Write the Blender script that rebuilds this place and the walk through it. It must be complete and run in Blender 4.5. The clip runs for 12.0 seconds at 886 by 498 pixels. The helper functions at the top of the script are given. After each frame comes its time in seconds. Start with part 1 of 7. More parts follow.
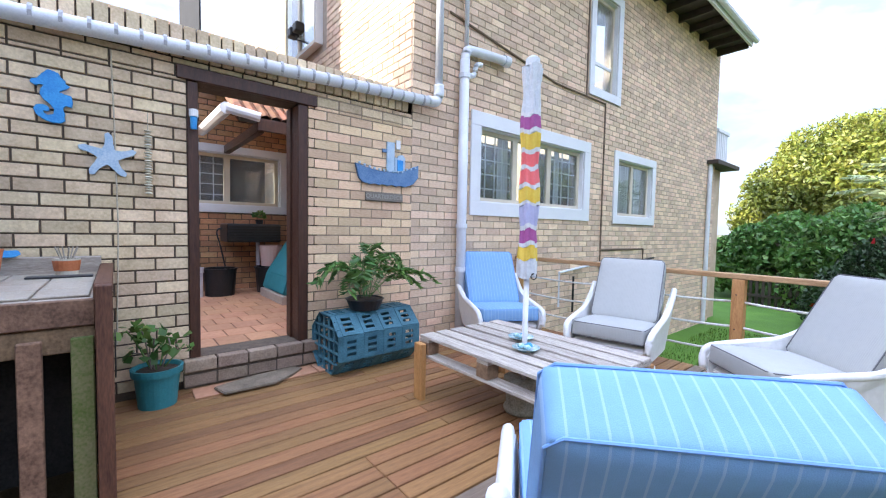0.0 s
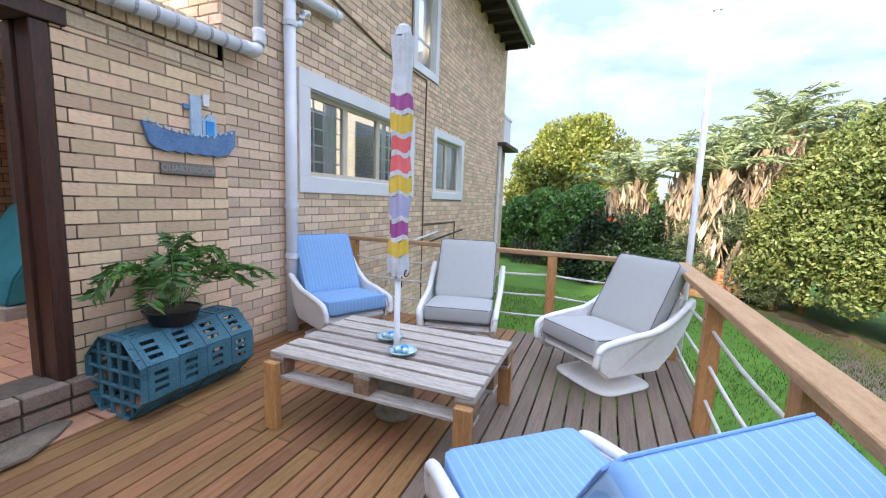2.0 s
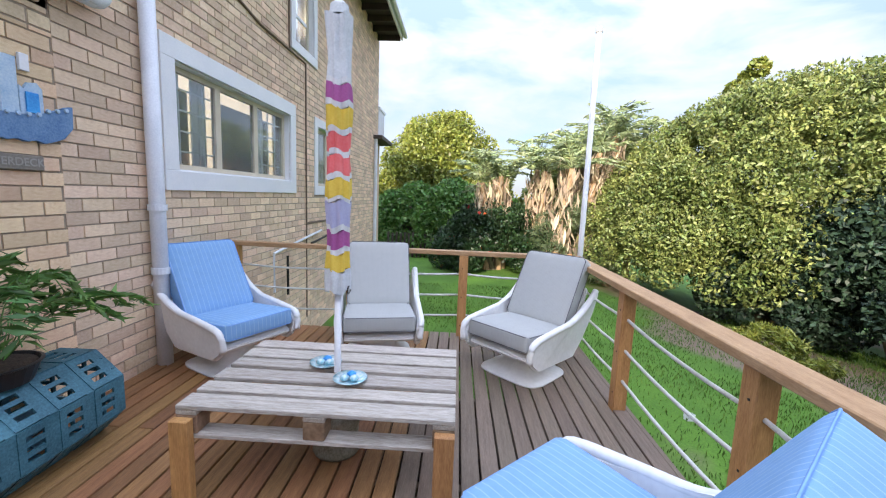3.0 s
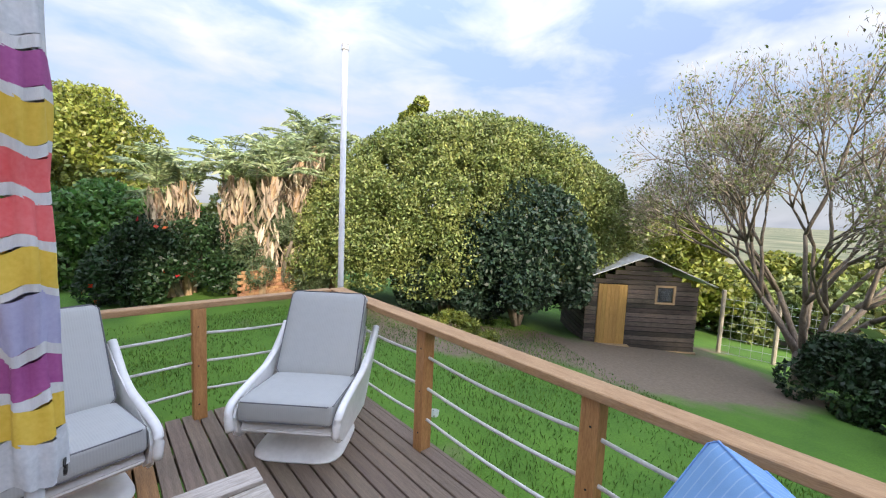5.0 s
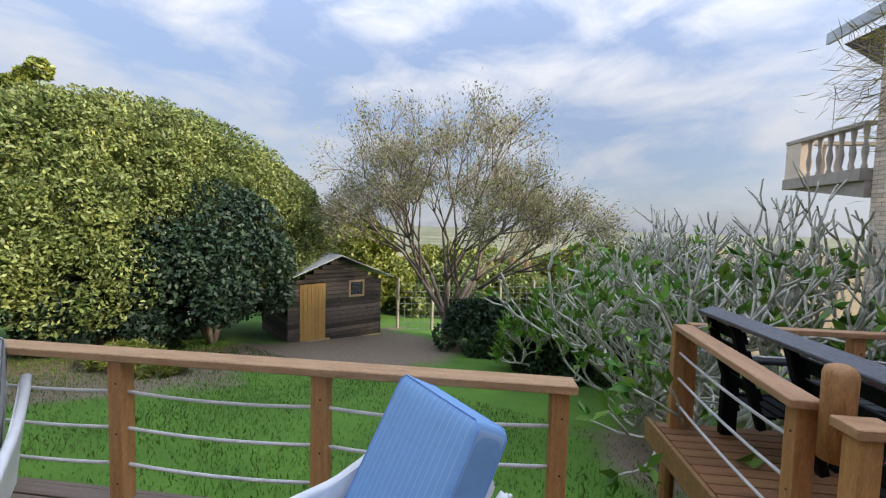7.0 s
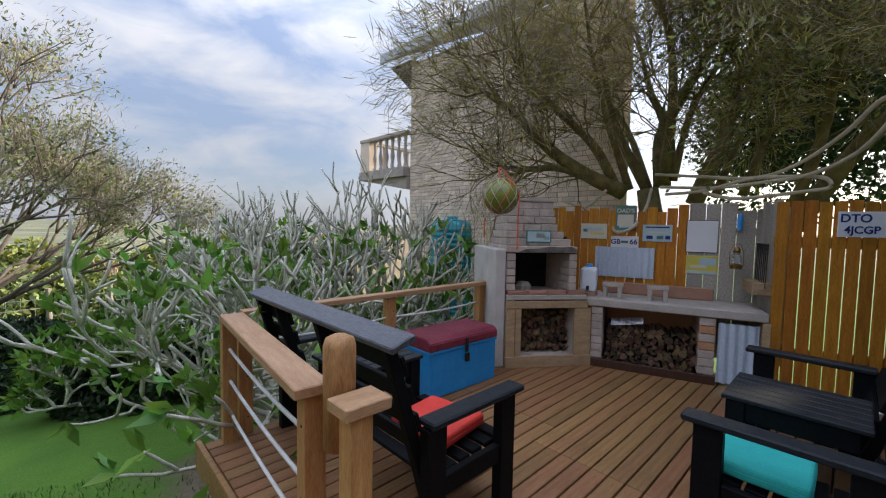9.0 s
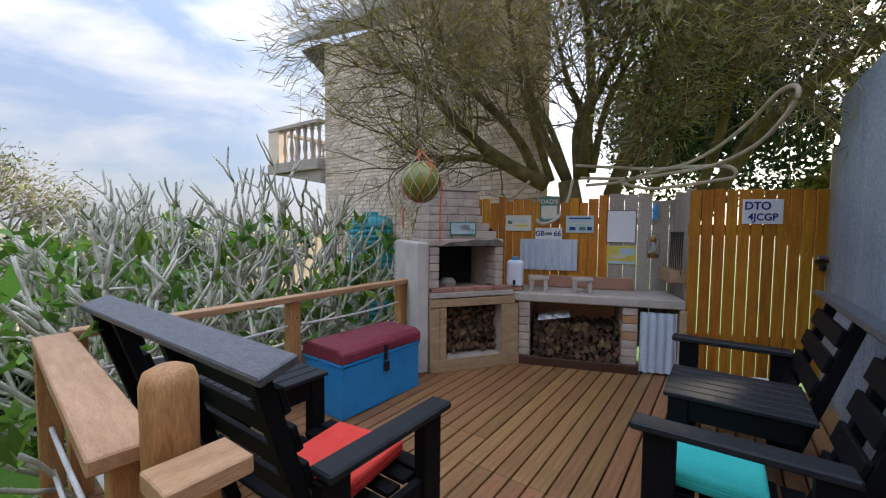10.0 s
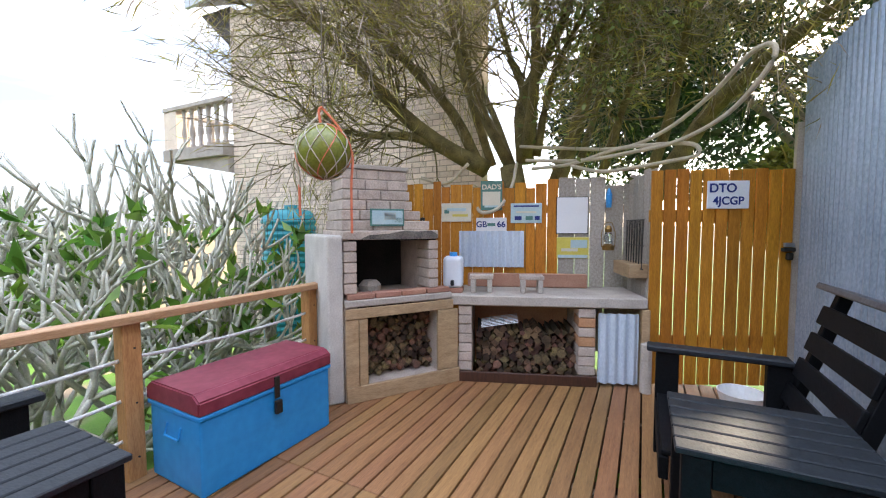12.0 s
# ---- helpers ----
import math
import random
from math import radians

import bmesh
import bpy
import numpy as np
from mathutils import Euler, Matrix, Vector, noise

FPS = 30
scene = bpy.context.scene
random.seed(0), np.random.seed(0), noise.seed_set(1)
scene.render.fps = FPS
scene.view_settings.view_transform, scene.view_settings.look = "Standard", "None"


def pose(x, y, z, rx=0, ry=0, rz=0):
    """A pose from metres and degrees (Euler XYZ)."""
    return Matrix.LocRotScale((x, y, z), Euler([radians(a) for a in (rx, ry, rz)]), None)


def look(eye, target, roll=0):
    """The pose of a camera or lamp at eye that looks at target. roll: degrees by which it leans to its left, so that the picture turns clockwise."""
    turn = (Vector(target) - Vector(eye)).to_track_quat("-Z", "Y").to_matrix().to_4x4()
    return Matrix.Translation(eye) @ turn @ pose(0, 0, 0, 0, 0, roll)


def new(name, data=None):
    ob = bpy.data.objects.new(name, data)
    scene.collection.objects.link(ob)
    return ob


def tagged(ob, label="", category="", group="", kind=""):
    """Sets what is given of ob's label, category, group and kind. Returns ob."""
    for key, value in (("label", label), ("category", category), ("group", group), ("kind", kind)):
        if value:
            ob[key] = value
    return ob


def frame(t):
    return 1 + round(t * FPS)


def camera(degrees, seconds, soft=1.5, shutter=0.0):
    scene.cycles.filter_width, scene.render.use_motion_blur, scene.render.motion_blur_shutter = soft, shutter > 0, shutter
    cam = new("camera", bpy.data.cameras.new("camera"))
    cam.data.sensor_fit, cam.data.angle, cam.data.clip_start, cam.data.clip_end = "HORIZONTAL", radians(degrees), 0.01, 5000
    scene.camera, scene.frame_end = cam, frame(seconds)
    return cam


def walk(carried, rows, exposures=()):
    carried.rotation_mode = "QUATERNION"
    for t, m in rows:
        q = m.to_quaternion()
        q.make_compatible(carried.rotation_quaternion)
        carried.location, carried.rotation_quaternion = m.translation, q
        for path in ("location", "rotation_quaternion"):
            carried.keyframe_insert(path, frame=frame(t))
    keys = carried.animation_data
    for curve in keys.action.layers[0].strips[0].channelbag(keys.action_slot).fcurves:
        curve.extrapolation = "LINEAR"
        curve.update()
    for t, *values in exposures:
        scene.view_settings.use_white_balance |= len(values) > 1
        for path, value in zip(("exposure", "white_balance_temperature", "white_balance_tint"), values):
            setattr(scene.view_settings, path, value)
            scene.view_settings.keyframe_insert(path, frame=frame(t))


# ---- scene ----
cam = camera(96.2, 12.0, soft=1.15)
PATH = [
    (0, (-0.017, -0.106, 1.233), (1.254, 1.434, 1.134), 1.1),
    (0.5, (0.026, -0.036, 1.317), (1.398, 1.412, 1.172), 1.2),
    (1, (0.015, 0.088, 1.334), (1.521, 1.39, 1.138), 1.5),
    (1.5, (-0.056, 0.265, 1.374), (1.615, 1.342, 1.148), 2.0),
    (2, (-0.034, 0.437, 1.392), (1.808, 1.175, 1.144), 2.1),
    (2.5, (-0.006, 0.7, 1.422), (1.938, 1.092, 1.161), 2.2),
    (3, (0.047, 0.968, 1.451), (2.029, 1.037, 1.188), 2.3),
    (3.2, (0.079, 1.067, 1.463), (2.061, 1.015, 1.205), 2.3),
    (4.8, (0.669, 1.405, 1.631), (2.252, 0.202, 1.42), 2.5),
    (5, (0.723, 1.465, 1.65), (2.215, 0.147, 1.465), 2.5),
    (5.5, (0.749, 1.569, 1.666), (1.992, 0.008, 1.527), 2.2),
    (6, (0.707, 1.681, 1.701), (1.676, -0.064, 1.567), 2.0),
    (6.5, (0.711, 1.784, 1.684), (1.346, -0.11, 1.571), 1.9),
    (7, (0.667, 1.838, 1.682), (0.887, -0.147, 1.566), 1.6),
    (7.5, (0.553, 1.811, 1.674), (0.335, -0.174, 1.556), 1.4),
    (7.7, (0.475, 1.754, 1.658), (0.083, -0.203, 1.541), 1.4),
    (9.3, (-0.282, 1.163, 1.504), (-1.788, -0.148, 1.394), 0.9),
    (9.5, (-0.334, 1.122, 1.488), (-1.893, -0.125, 1.381), 0.7),
    (10, (-0.549, 0.996, 1.453), (-2.179, -0.159, 1.343), 0.5),
    (10.5, (-0.741, 0.886, 1.411), (-2.411, -0.209, 1.305), 0.3),
    (11, (-0.953, 0.768, 1.402), (-2.671, -0.25, 1.29), 0.2),
    (11.5, (-1.143, 0.709, 1.38), (-2.899, -0.241, 1.266), 0.1),
    (12, (-1.303, 0.666, 1.368), (-3.086, -0.233, 1.254), -0.1),
]
EXPOSURE = [(0, 1.36, 6550, 13), (1.5, 1.1, 6800, 13), (3, 0.95, 6950, 13), (5, 0.68, 7050, 12), (7.5, 0.34, 7050, 11), (9.5, 0.45, 7150, 12), (10.5, 1.08, 7250, 12), (12, 1.68, 7300, 12)]
walk(cam, [(t, look(eye, target, roll)) for t, eye, target, roll in PATH], EXPOSURE)


# ---- light and sky ----
SUN_DIR = Vector((-0.80, 0.22, 0.40)).normalized()
world = bpy.data.worlds.new("sky")
scene.world = world
world.use_nodes = True
wn, wl = world.node_tree.nodes, world.node_tree.links
sky = wn.new("ShaderNodeTexSky")
sky.sky_type = "NISHITA"
sky.sun_disc = False
sky.sun_elevation = math.asin(SUN_DIR.z)
sky.sun_rotation = math.atan2(SUN_DIR.x, SUN_DIR.y)
sky.air_density, sky.dust_density, sky.ozone_density = 1.0, 1.2, 1.5
wtc = wn.new("ShaderNodeTexCoord")
wmap = wn.new("ShaderNodeMapping")
wmap.inputs["Scale"].default_value = (2.0, 2.0, 5.0)
wnoise = wn.new("ShaderNodeTexNoise")
wnoise.inputs["Scale"].default_value = 2.1
wnoise.inputs["Detail"].default_value = 9
wnoise.inputs["Roughness"].default_value = 0.55
wnoise.inputs["Distortion"].default_value = 0.3
wramp = wn.new("ShaderNodeValToRGB")
wramp.color_ramp.elements[0].position, wramp.color_ramp.elements[1].position = 0.40, 0.68
wramp.color_ramp.elements[0].color = (0.0, 0.0, 0.0, 1)
wmix = wn.new("ShaderNodeMixRGB")
wmix.inputs["Color2"].default_value = (4.1, 4.5, 5.3, 1)
whaze = wn.new("ShaderNodeMixRGB")
whaze.inputs["Fac"].default_value = 0.5
whaze.inputs["Color2"].default_value = (2.4, 3.15, 5.2, 1)
wbg = wn["Background"]
wbg.inputs["Strength"].default_value = 0.14
wl.new(wtc.outputs["Generated"], wmap.inputs["Vector"])
wl.new(wmap.outputs["Vector"], wnoise.inputs["Vector"])
wl.new(wnoise.outputs["Fac"], wramp.inputs["Fac"])
wl.new(wramp.outputs["Color"], wmix.inputs["Fac"])
wl.new(sky.outputs["Color"], whaze.inputs["Color1"])
wl.new(whaze.outputs["Color"], wmix.inputs["Color1"])
# a clouded sky is brighter overhead and round the sun
wsep, wz2, wzm, wdot, wd3, wdm, wsum, wvm = (wn.new("ShaderNode" + s) for s in ("SeparateXYZ", "Math", "Math", "VectorMath", "Math", "Math", "Math", "VectorMath"))
wl.new(wtc.outputs["Generated"], wsep.inputs[0])
wz2.operation, wz2.inputs[1].default_value, wz2.use_clamp = "MULTIPLY", 1.0, True
wl.new(wsep.outputs["Z"], wz2.inputs[0])
wzm.operation, wzm.inputs[1].default_value = "POWER", 2.0
wl.new(wz2.outputs[0], wzm.inputs[0])
wdot.operation = "DOT_PRODUCT"
wdot.inputs[1].default_value = SUN_DIR
wl.new(wtc.outputs["Generated"], wdot.inputs[0])
wd3.operation, wd3.inputs[1].default_value, wd3.use_clamp = "MULTIPLY", 1.0, True
wl.new(wdot.outputs["Value"], wd3.inputs[0])
wdm.operation, wdm.inputs[1].default_value = "POWER", 3.0
wl.new(wd3.outputs[0], wdm.inputs[0])
wsum.operation, wsum.inputs[1].default_value = "MULTIPLY_ADD", 2.7
wl.new(wzm.outputs[0], wsum.inputs[0])
wadd = wn.new("ShaderNodeMath")
wadd.operation, wadd.inputs[1].default_value, wadd.inputs[2].default_value = "MULTIPLY_ADD", 1.1, 0.76
wl.new(wdm.outputs[0], wadd.inputs[0])
wl.new(wadd.outputs[0], wsum.inputs[2])
wvm.operation = "SCALE"
wl.new(wmix.outputs["Color"], wvm.inputs[0])
wl.new(wsum.outputs[0], wvm.inputs["Scale"])
wl.new(wvm.outputs["Vector"], wbg.inputs["Color"])
sun = new("sun", bpy.data.lights.new("sun", "SUN"))
sun.data.energy, sun.data.angle, sun.data.color = 4.4, radians(3.0), (1.0, 0.92, 0.78)
sun.matrix_world = look((0, 0, 0), -SUN_DIR)


# ---- materials ----
def mat(name, c1, c2, scale=6.0, rough=0.7, metal=0.0, bump=0.15, stretch=(1, 1, 1), rnd=0.0, fine=90.0, spec=0.5, wear=0.5):
    """Two-scale noise between two colours with bump; rnd varies the value per object and per island."""
    m = bpy.data.materials.new(name)
    m.use_nodes = True
    n, l = m.node_tree.nodes, m.node_tree.links
    b = n["Principled BSDF"]
    tc, mp = n.new("ShaderNodeTexCoord"), n.new("ShaderNodeMapping")
    mp.inputs["Scale"].default_value = stretch
    l.new(tc.outputs["Object"], mp.inputs["Vector"])
    a, f = n.new("ShaderNodeTexNoise"), n.new("ShaderNodeTexNoise")
    a.inputs["Scale"].default_value, a.inputs["Detail"].default_value = scale, 5
    f.inputs["Scale"].default_value, f.inputs["Detail"].default_value = fine, 3
    l.new(mp.outputs["Vector"], a.inputs["Vector"])
    l.new(mp.outputs["Vector"], f.inputs["Vector"])
    mx = n.new("ShaderNodeMath")
    mx.operation = "MULTIPLY_ADD"
    mx.inputs[1].default_value = wear
    l.new(f.outputs["Fac"], mx.inputs[0])
    sc = n.new("ShaderNodeMath")
    sc.operation = "MULTIPLY"
    sc.inputs[1].default_value = 1 - wear
    l.new(a.outputs["Fac"], sc.inputs[0])
    l.new(sc.outputs[0], mx.inputs[2])
    r = n.new("ShaderNodeValToRGB")
    r.color_ramp.elements[0].position, r.color_ramp.elements[1].position = 0.33, 0.67
    r.color_ramp.elements[0].color, r.color_ramp.elements[1].color = (*c1, 1), (*c2, 1)
    l.new(mx.outputs[0], r.inputs["Fac"])
    out = r.outputs["Color"]
    if rnd:
        oi, ge, hs, ad, fr = (n.new("ShaderNode" + s) for s in ("ObjectInfo", "NewGeometry", "HueSaturation", "Math", "Math"))
        ad.operation, fr.operation = "ADD", "FRACT"
        l.new(oi.outputs["Random"], ad.inputs[0])
        l.new(ge.outputs["Random Per Island"], ad.inputs[1])
        l.new(ad.outputs[0], fr.inputs[0])
        mr, mh, m7, f7 = n.new("ShaderNodeMapRange"), n.new("ShaderNodeMapRange"), n.new("ShaderNodeMath"), n.new("ShaderNodeMath")
        mr.inputs["To Min"].default_value, mr.inputs["To Max"].default_value = 1 - rnd, 1 + rnd
        m7.operation, m7.inputs[1].default_value, f7.operation = "MULTIPLY", 7.3, "FRACT"
        l.new(fr.outputs[0], m7.inputs[0])
        l.new(m7.outputs[0], f7.inputs[0])
        mh.inputs["To Min"].default_value, mh.inputs["To Max"].default_value = 0.5 - rnd * 0.05, 0.5 + rnd * 0.05
        l.new(fr.outputs[0], mr.inputs["Value"])
        l.new(f7.outputs[0], mh.inputs["Value"])
        l.new(mr.outputs[0], hs.inputs["Value"])
        l.new(mh.outputs[0], hs.inputs["Hue"])
        l.new(out, hs.inputs["Color"])
        out = hs.outputs["Color"]
    l.new(out, b.inputs["Base Color"])
    b.inputs["Roughness"].default_value, b.inputs["Metallic"].default_value = rough, metal
    b.inputs["Specular IOR Level"].default_value = spec
    if bump:
        bp = n.new("ShaderNodeBump")
        bp.inputs["Strength"].default_value, bp.inputs["Distance"].default_value = bump, 0.01
        l.new(mx.outputs[0], bp.inputs["Height"])
        l.new(bp.outputs["Normal"], b.inputs["Normal"])
    return m


def striped(name, c1, c2, pitch, rough=0.85, width=0.14):
    """Fabric with thin stripes along local y."""
    m = mat(name, c1, tuple(min(1, c * 1.15) for c in c1), 20, rough, bump=0.2, fine=400)
    n, l = m.node_tree.nodes, m.node_tree.links
    tc, sp, d, f, c, mx = (n.new("ShaderNode" + s) for s in ("TexCoord", "SeparateXYZ", "Math", "Math", "Math", "MixRGB"))
    l.new(tc.outputs["Object"], sp.inputs[0])
    d.operation, d.inputs[1].default_value = "DIVIDE", pitch
    f.operation = "FRACT"
    c.operation, c.inputs[1].default_value = "LESS_THAN", width
    l.new(sp.outputs["X"], d.inputs[0])
    l.new(d.outputs[0], f.inputs[0])
    l.new(f.outputs[0], c.inputs[0])
    b = n["Principled BSDF"]
    old = b.inputs["Base Color"].links[0].from_socket
    l.new(c.outputs[0], mx.inputs["Fac"])
    l.new(old, mx.inputs["Color1"])
    mx.inputs["Color2"].default_value = (*c2, 1)
    l.new(mx.outputs[0], b.inputs["Base Color"])
    return m


def glass(name, tint=(0.75, 0.82, 0.85), rough=0.03):
    m = bpy.data.materials.new(name)
    m.use_nodes = True
    b = m.node_tree.nodes["Principled BSDF"]
    b.inputs["Base Color"].default_value = (*tint, 1)
    b.inputs["Roughness"].default_value = rough
    b.inputs["Transmission Weight"].default_value = 0.92
    b.inputs["IOR"].default_value = 1.5
    return m


def leafmat(name, c1, c2, rough=0.45, trans=0.25):
    m = mat(name, c1, c2, 0.8, rough, bump=0, rnd=0.45, fine=3.0)
    n, l = m.node_tree.nodes, m.node_tree.links
    b, o = n["Principled BSDF"], n["Material Output"]
    t, x = n.new("ShaderNodeBsdfTranslucent"), n.new("ShaderNodeMixShader")
    x.inputs[0].default_value = trans
    l.new(b.inputs["Base Color"].links[0].from_socket, t.inputs["Color"])
    l.new(b.outputs[0], x.inputs[1])
    l.new(t.outputs[0], x.inputs[2])
    l.new(x.outputs[0], o.inputs["Surface"])
    return m


M_BRICK = mat("buff_brick", (0.62, 0.43, 0.285), (0.85, 0.66, 0.48), 5, 0.85, bump=0.4, rnd=0.19, fine=60)
M_BRICKP = mat("pale_brick", (0.56, 0.42, 0.26), (0.82, 0.66, 0.45), 7, 0.85, bump=0.5, rnd=0.20, fine=60)
M_BRICKG = mat("grey_buff_brick", (0.66, 0.52, 0.41), (0.82, 0.69, 0.56), 5, 0.85, bump=0.4, rnd=0.15, fine=60)
M_BRICKR = mat("orange_brick", (0.40, 0.19, 0.09), (0.55, 0.31, 0.17), 5, 0.85, bump=0.4, rnd=0.22, fine=60)
M_MORTAR = mat("mortar", (0.07, 0.052, 0.038), (0.15, 0.115, 0.085), 15, 0.95, bump=0.5)
M_MORTARL = mat("light_mortar", (0.35, 0.28, 0.215), (0.48, 0.40, 0.32), 15, 0.95, bump=0.5)
M_DECK = mat("deck_timber", (0.165, 0.075, 0.027), (0.36, 0.18, 0.072), 3, 0.6, bump=0.35, stretch=(1, 14, 14), rnd=0.2, fine=20)
M_DECK2 = mat("weathered_deck_timber", (0.125, 0.09, 0.064), (0.25, 0.185, 0.135), 3, 0.65, bump=0.35, stretch=(1, 14, 14), rnd=0.16, fine=20)
M_RAIL = mat("rail_timber", (0.33, 0.17, 0.078), (0.53, 0.32, 0.17), 3, 0.6, bump=0.25, stretch=(2, 12, 12), rnd=0.1, fine=20)
M_BOLLARD = mat("stained_bollard_timber", (0.28, 0.12, 0.04), (0.56, 0.30, 0.12), 4, 0.55, bump=0.4, stretch=(8, 8, 1.5), fine=20)
M_STEPB = mat("worn_step_brick", (0.17, 0.12, 0.085), (0.36, 0.27, 0.20), 7, 0.9, bump=0.5, rnd=0.2)
M_STONE = mat("sandstone_slab", (0.12, 0.095, 0.065), (0.27, 0.21, 0.15), 9, 0.9, bump=0.6)
M_POST = mat("post_timber", (0.33, 0.145, 0.045), (0.58, 0.31, 0.12), 3, 0.6, bump=0.25, stretch=(12, 12, 1.5), rnd=0.1, fine=20)
M_ORANGE = mat("orange_fence_timber", (0.32, 0.115, 0.010), (0.64, 0.27, 0.030), 3, 0.6, spec=0.3, bump=0.3, stretch=(10, 10, 1.2), rnd=0.22, fine=18)
M_PALLET = mat("grey_pallet_timber", (0.27, 0.23, 0.19), (0.56, 0.51, 0.45), 4, 0.85, bump=0.5, stretch=(12, 1.2, 12), rnd=0.12, fine=20)
M_PALLETX = mat("grey_timber", (0.26, 0.22, 0.18), (0.50, 0.44, 0.37), 4, 0.85, bump=0.5, stretch=(1.5, 12, 12), rnd=0.12, fine=20)
M_DARKWOOD = mat("dark_brown_wood", (0.035, 0.014, 0.009), (0.09, 0.035, 0.02), 5, 0.45, bump=0.3, stretch=(9, 9, 1), fine=25)
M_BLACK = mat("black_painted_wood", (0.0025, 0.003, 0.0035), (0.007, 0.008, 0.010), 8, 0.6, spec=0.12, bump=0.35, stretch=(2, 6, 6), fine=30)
# slightly lighter, bluish black for the bench arms and table slats
M_BLACKG = mat("bluish_black_paint", (0.006, 0.009, 0.012), (0.018, 0.024, 0.030), 8, 0.55, spec=0.3, bump=0.35, stretch=(2, 6, 6), fine=30)
M_WHITE = mat("white_paint", (0.74, 0.75, 0.77), (0.84, 0.84, 0.85), 3, 0.5, bump=0.08)
M_GRP = mat("white_fibreglass", (0.72, 0.72, 0.71), (0.85, 0.85, 0.84), 4, 0.35, bump=0.05, fine=30)
M_PIPE = mat("white_pvc", (0.62, 0.65, 0.70), (0.80, 0.82, 0.86), 5, 0.4, bump=0.05)
M_DARKPIPE = mat("brown_conduit", (0.12, 0.08, 0.05), (0.22, 0.15, 0.10), 8, 0.6)
M_BLUE = striped("blue_striped_fabric", (0.175, 0.345, 0.58), (0.29, 0.46, 0.66), 0.036)
M_BLUEPLAIN = mat("blue_fabric", (0.19, 0.38, 0.70), (0.24, 0.45, 0.78), 10, 0.85, bump=0.2, fine=300)
M_GREYF = striped("grey_fabric", (0.365, 0.375, 0.365), (0.41, 0.42, 0.41), 0.012, width=0.4)
M_PIPING = mat("grey_piping", (0.10, 0.10, 0.11), (0.17, 0.17, 0.18), 10, 0.8, bump=0)
M_BLUETRIM = mat("blue_piping", (0.17, 0.34, 0.68), (0.20, 0.39, 0.73), 10, 0.8, bump=0)
M_ROPE = mat("white_rope", (0.50, 0.49, 0.46), (0.76, 0.75, 0.72), 10, 0.8, bump=0.8, stretch=(1, 1, 1), fine=90)
M_OLDROPE = mat("old_rope", (0.42, 0.36, 0.27), (0.66, 0.59, 0.46), 12, 0.9, bump=0.8, fine=120)
M_TEAL = mat("teal_plastic", (0.015, 0.08, 0.115), (0.065, 0.21, 0.27), 7, 0.6, bump=0.3)
M_TEALPOT = mat("teal_pot", (0.02, 0.17, 0.20), (0.03, 0.25, 0.28), 6, 0.5, bump=0.1)
M_SOIL = mat("soil", (0.02, 0.013, 0.008), (0.07, 0.045, 0.03), 20, 0.95, bump=1)
M_BLACKP = mat("black_plastic", (0.010, 0.011, 0.013), (0.02, 0.021, 0.024), 8, 0.4, bump=0.1)
M_CHEST = mat("bright_blue_paint", (0.0, 0.22, 0.55), (0.008, 0.30, 0.66), 4, 0.42, bump=0.15, fine=20)
M_LID = mat("maroon_paint", (0.16, 0.012, 0.03), (0.27, 0.045, 0.07), 4, 0.5, bump=0.2, fine=20)
M_IRON = mat("galvanised_iron", (0.22, 0.29, 0.38), (0.46, 0.54, 0.64), 3, 0.36, metal=0.4, bump=0.1, stretch=(1, 1, 0.4))
M_STEEL = mat("steel", (0.42, 0.43, 0.45), (0.60, 0.61, 0.62), 8, 0.35, metal=0.9, bump=0.1)
M_DARKMETAL = mat("dark_metal", (0.02, 0.02, 0.02), (0.05, 0.045, 0.04), 12, 0.5, metal=0.6, bump=0.3)
M_TILE = mat("terracotta_tile", (0.45, 0.22, 0.12), (0.60, 0.33, 0.20), 3, 0.55, bump=0.15, rnd=0.12, fine=30)
M_ROOFT = mat("roof_tile", (0.13, 0.06, 0.035), (0.30, 0.14, 0.08), 6, 0.8, bump=0.4, rnd=0.2)
M_CONC = mat("grey_concrete", (0.33, 0.285, 0.245), (0.54, 0.48, 0.42), 5, 0.85, bump=0.4, rnd=0.06)
M_CBRICK = mat("cement_brick", (0.33, 0.265, 0.22), (0.60, 0.50, 0.43), 9, 0.9, bump=0.6, rnd=0.10)
# soot of the firebox; also painted shade in the wood store and potting bench
M_SOOT_SHADE = mat("soot", (0.006, 0.006, 0.006), (0.03, 0.028, 0.026), 6, 0.95, bump=0.3)
M_BRAAIW = mat("light_pine", (0.30, 0.19, 0.10), (0.52, 0.37, 0.21), 3, 0.65, bump=0.3, stretch=(2, 2, 9), rnd=0.1, fine=20)
M_LOG = mat("firewood", (0.018, 0.011, 0.008), (0.22, 0.13, 0.07), 14, 0.9, bump=0.8, rnd=0.75)
M_IRONP = mat("pale_blue_corrugated_iron", (0.44, 0.52, 0.62), (0.66, 0.74, 0.82), 3, 0.5, metal=0.1, bump=0.1, stretch=(1, 1, 0.4))
M_BRICKQ = mat("pinkish_pale_brick", (0.66, 0.43, 0.265), (0.86, 0.65, 0.43), 5, 0.85, bump=0.4, rnd=0.22, fine=60)
M_MORTARM = mat("sandy_mortar", (0.26, 0.20, 0.145), (0.40, 0.31, 0.23), 15, 0.95, bump=0.5)
M_MOSS = mat("mossy_timber", (0.07, 0.12, 0.015), (0.22, 0.20, 0.10), 5, 0.85, bump=0.4)
M_GLASS = glass("window_glass")
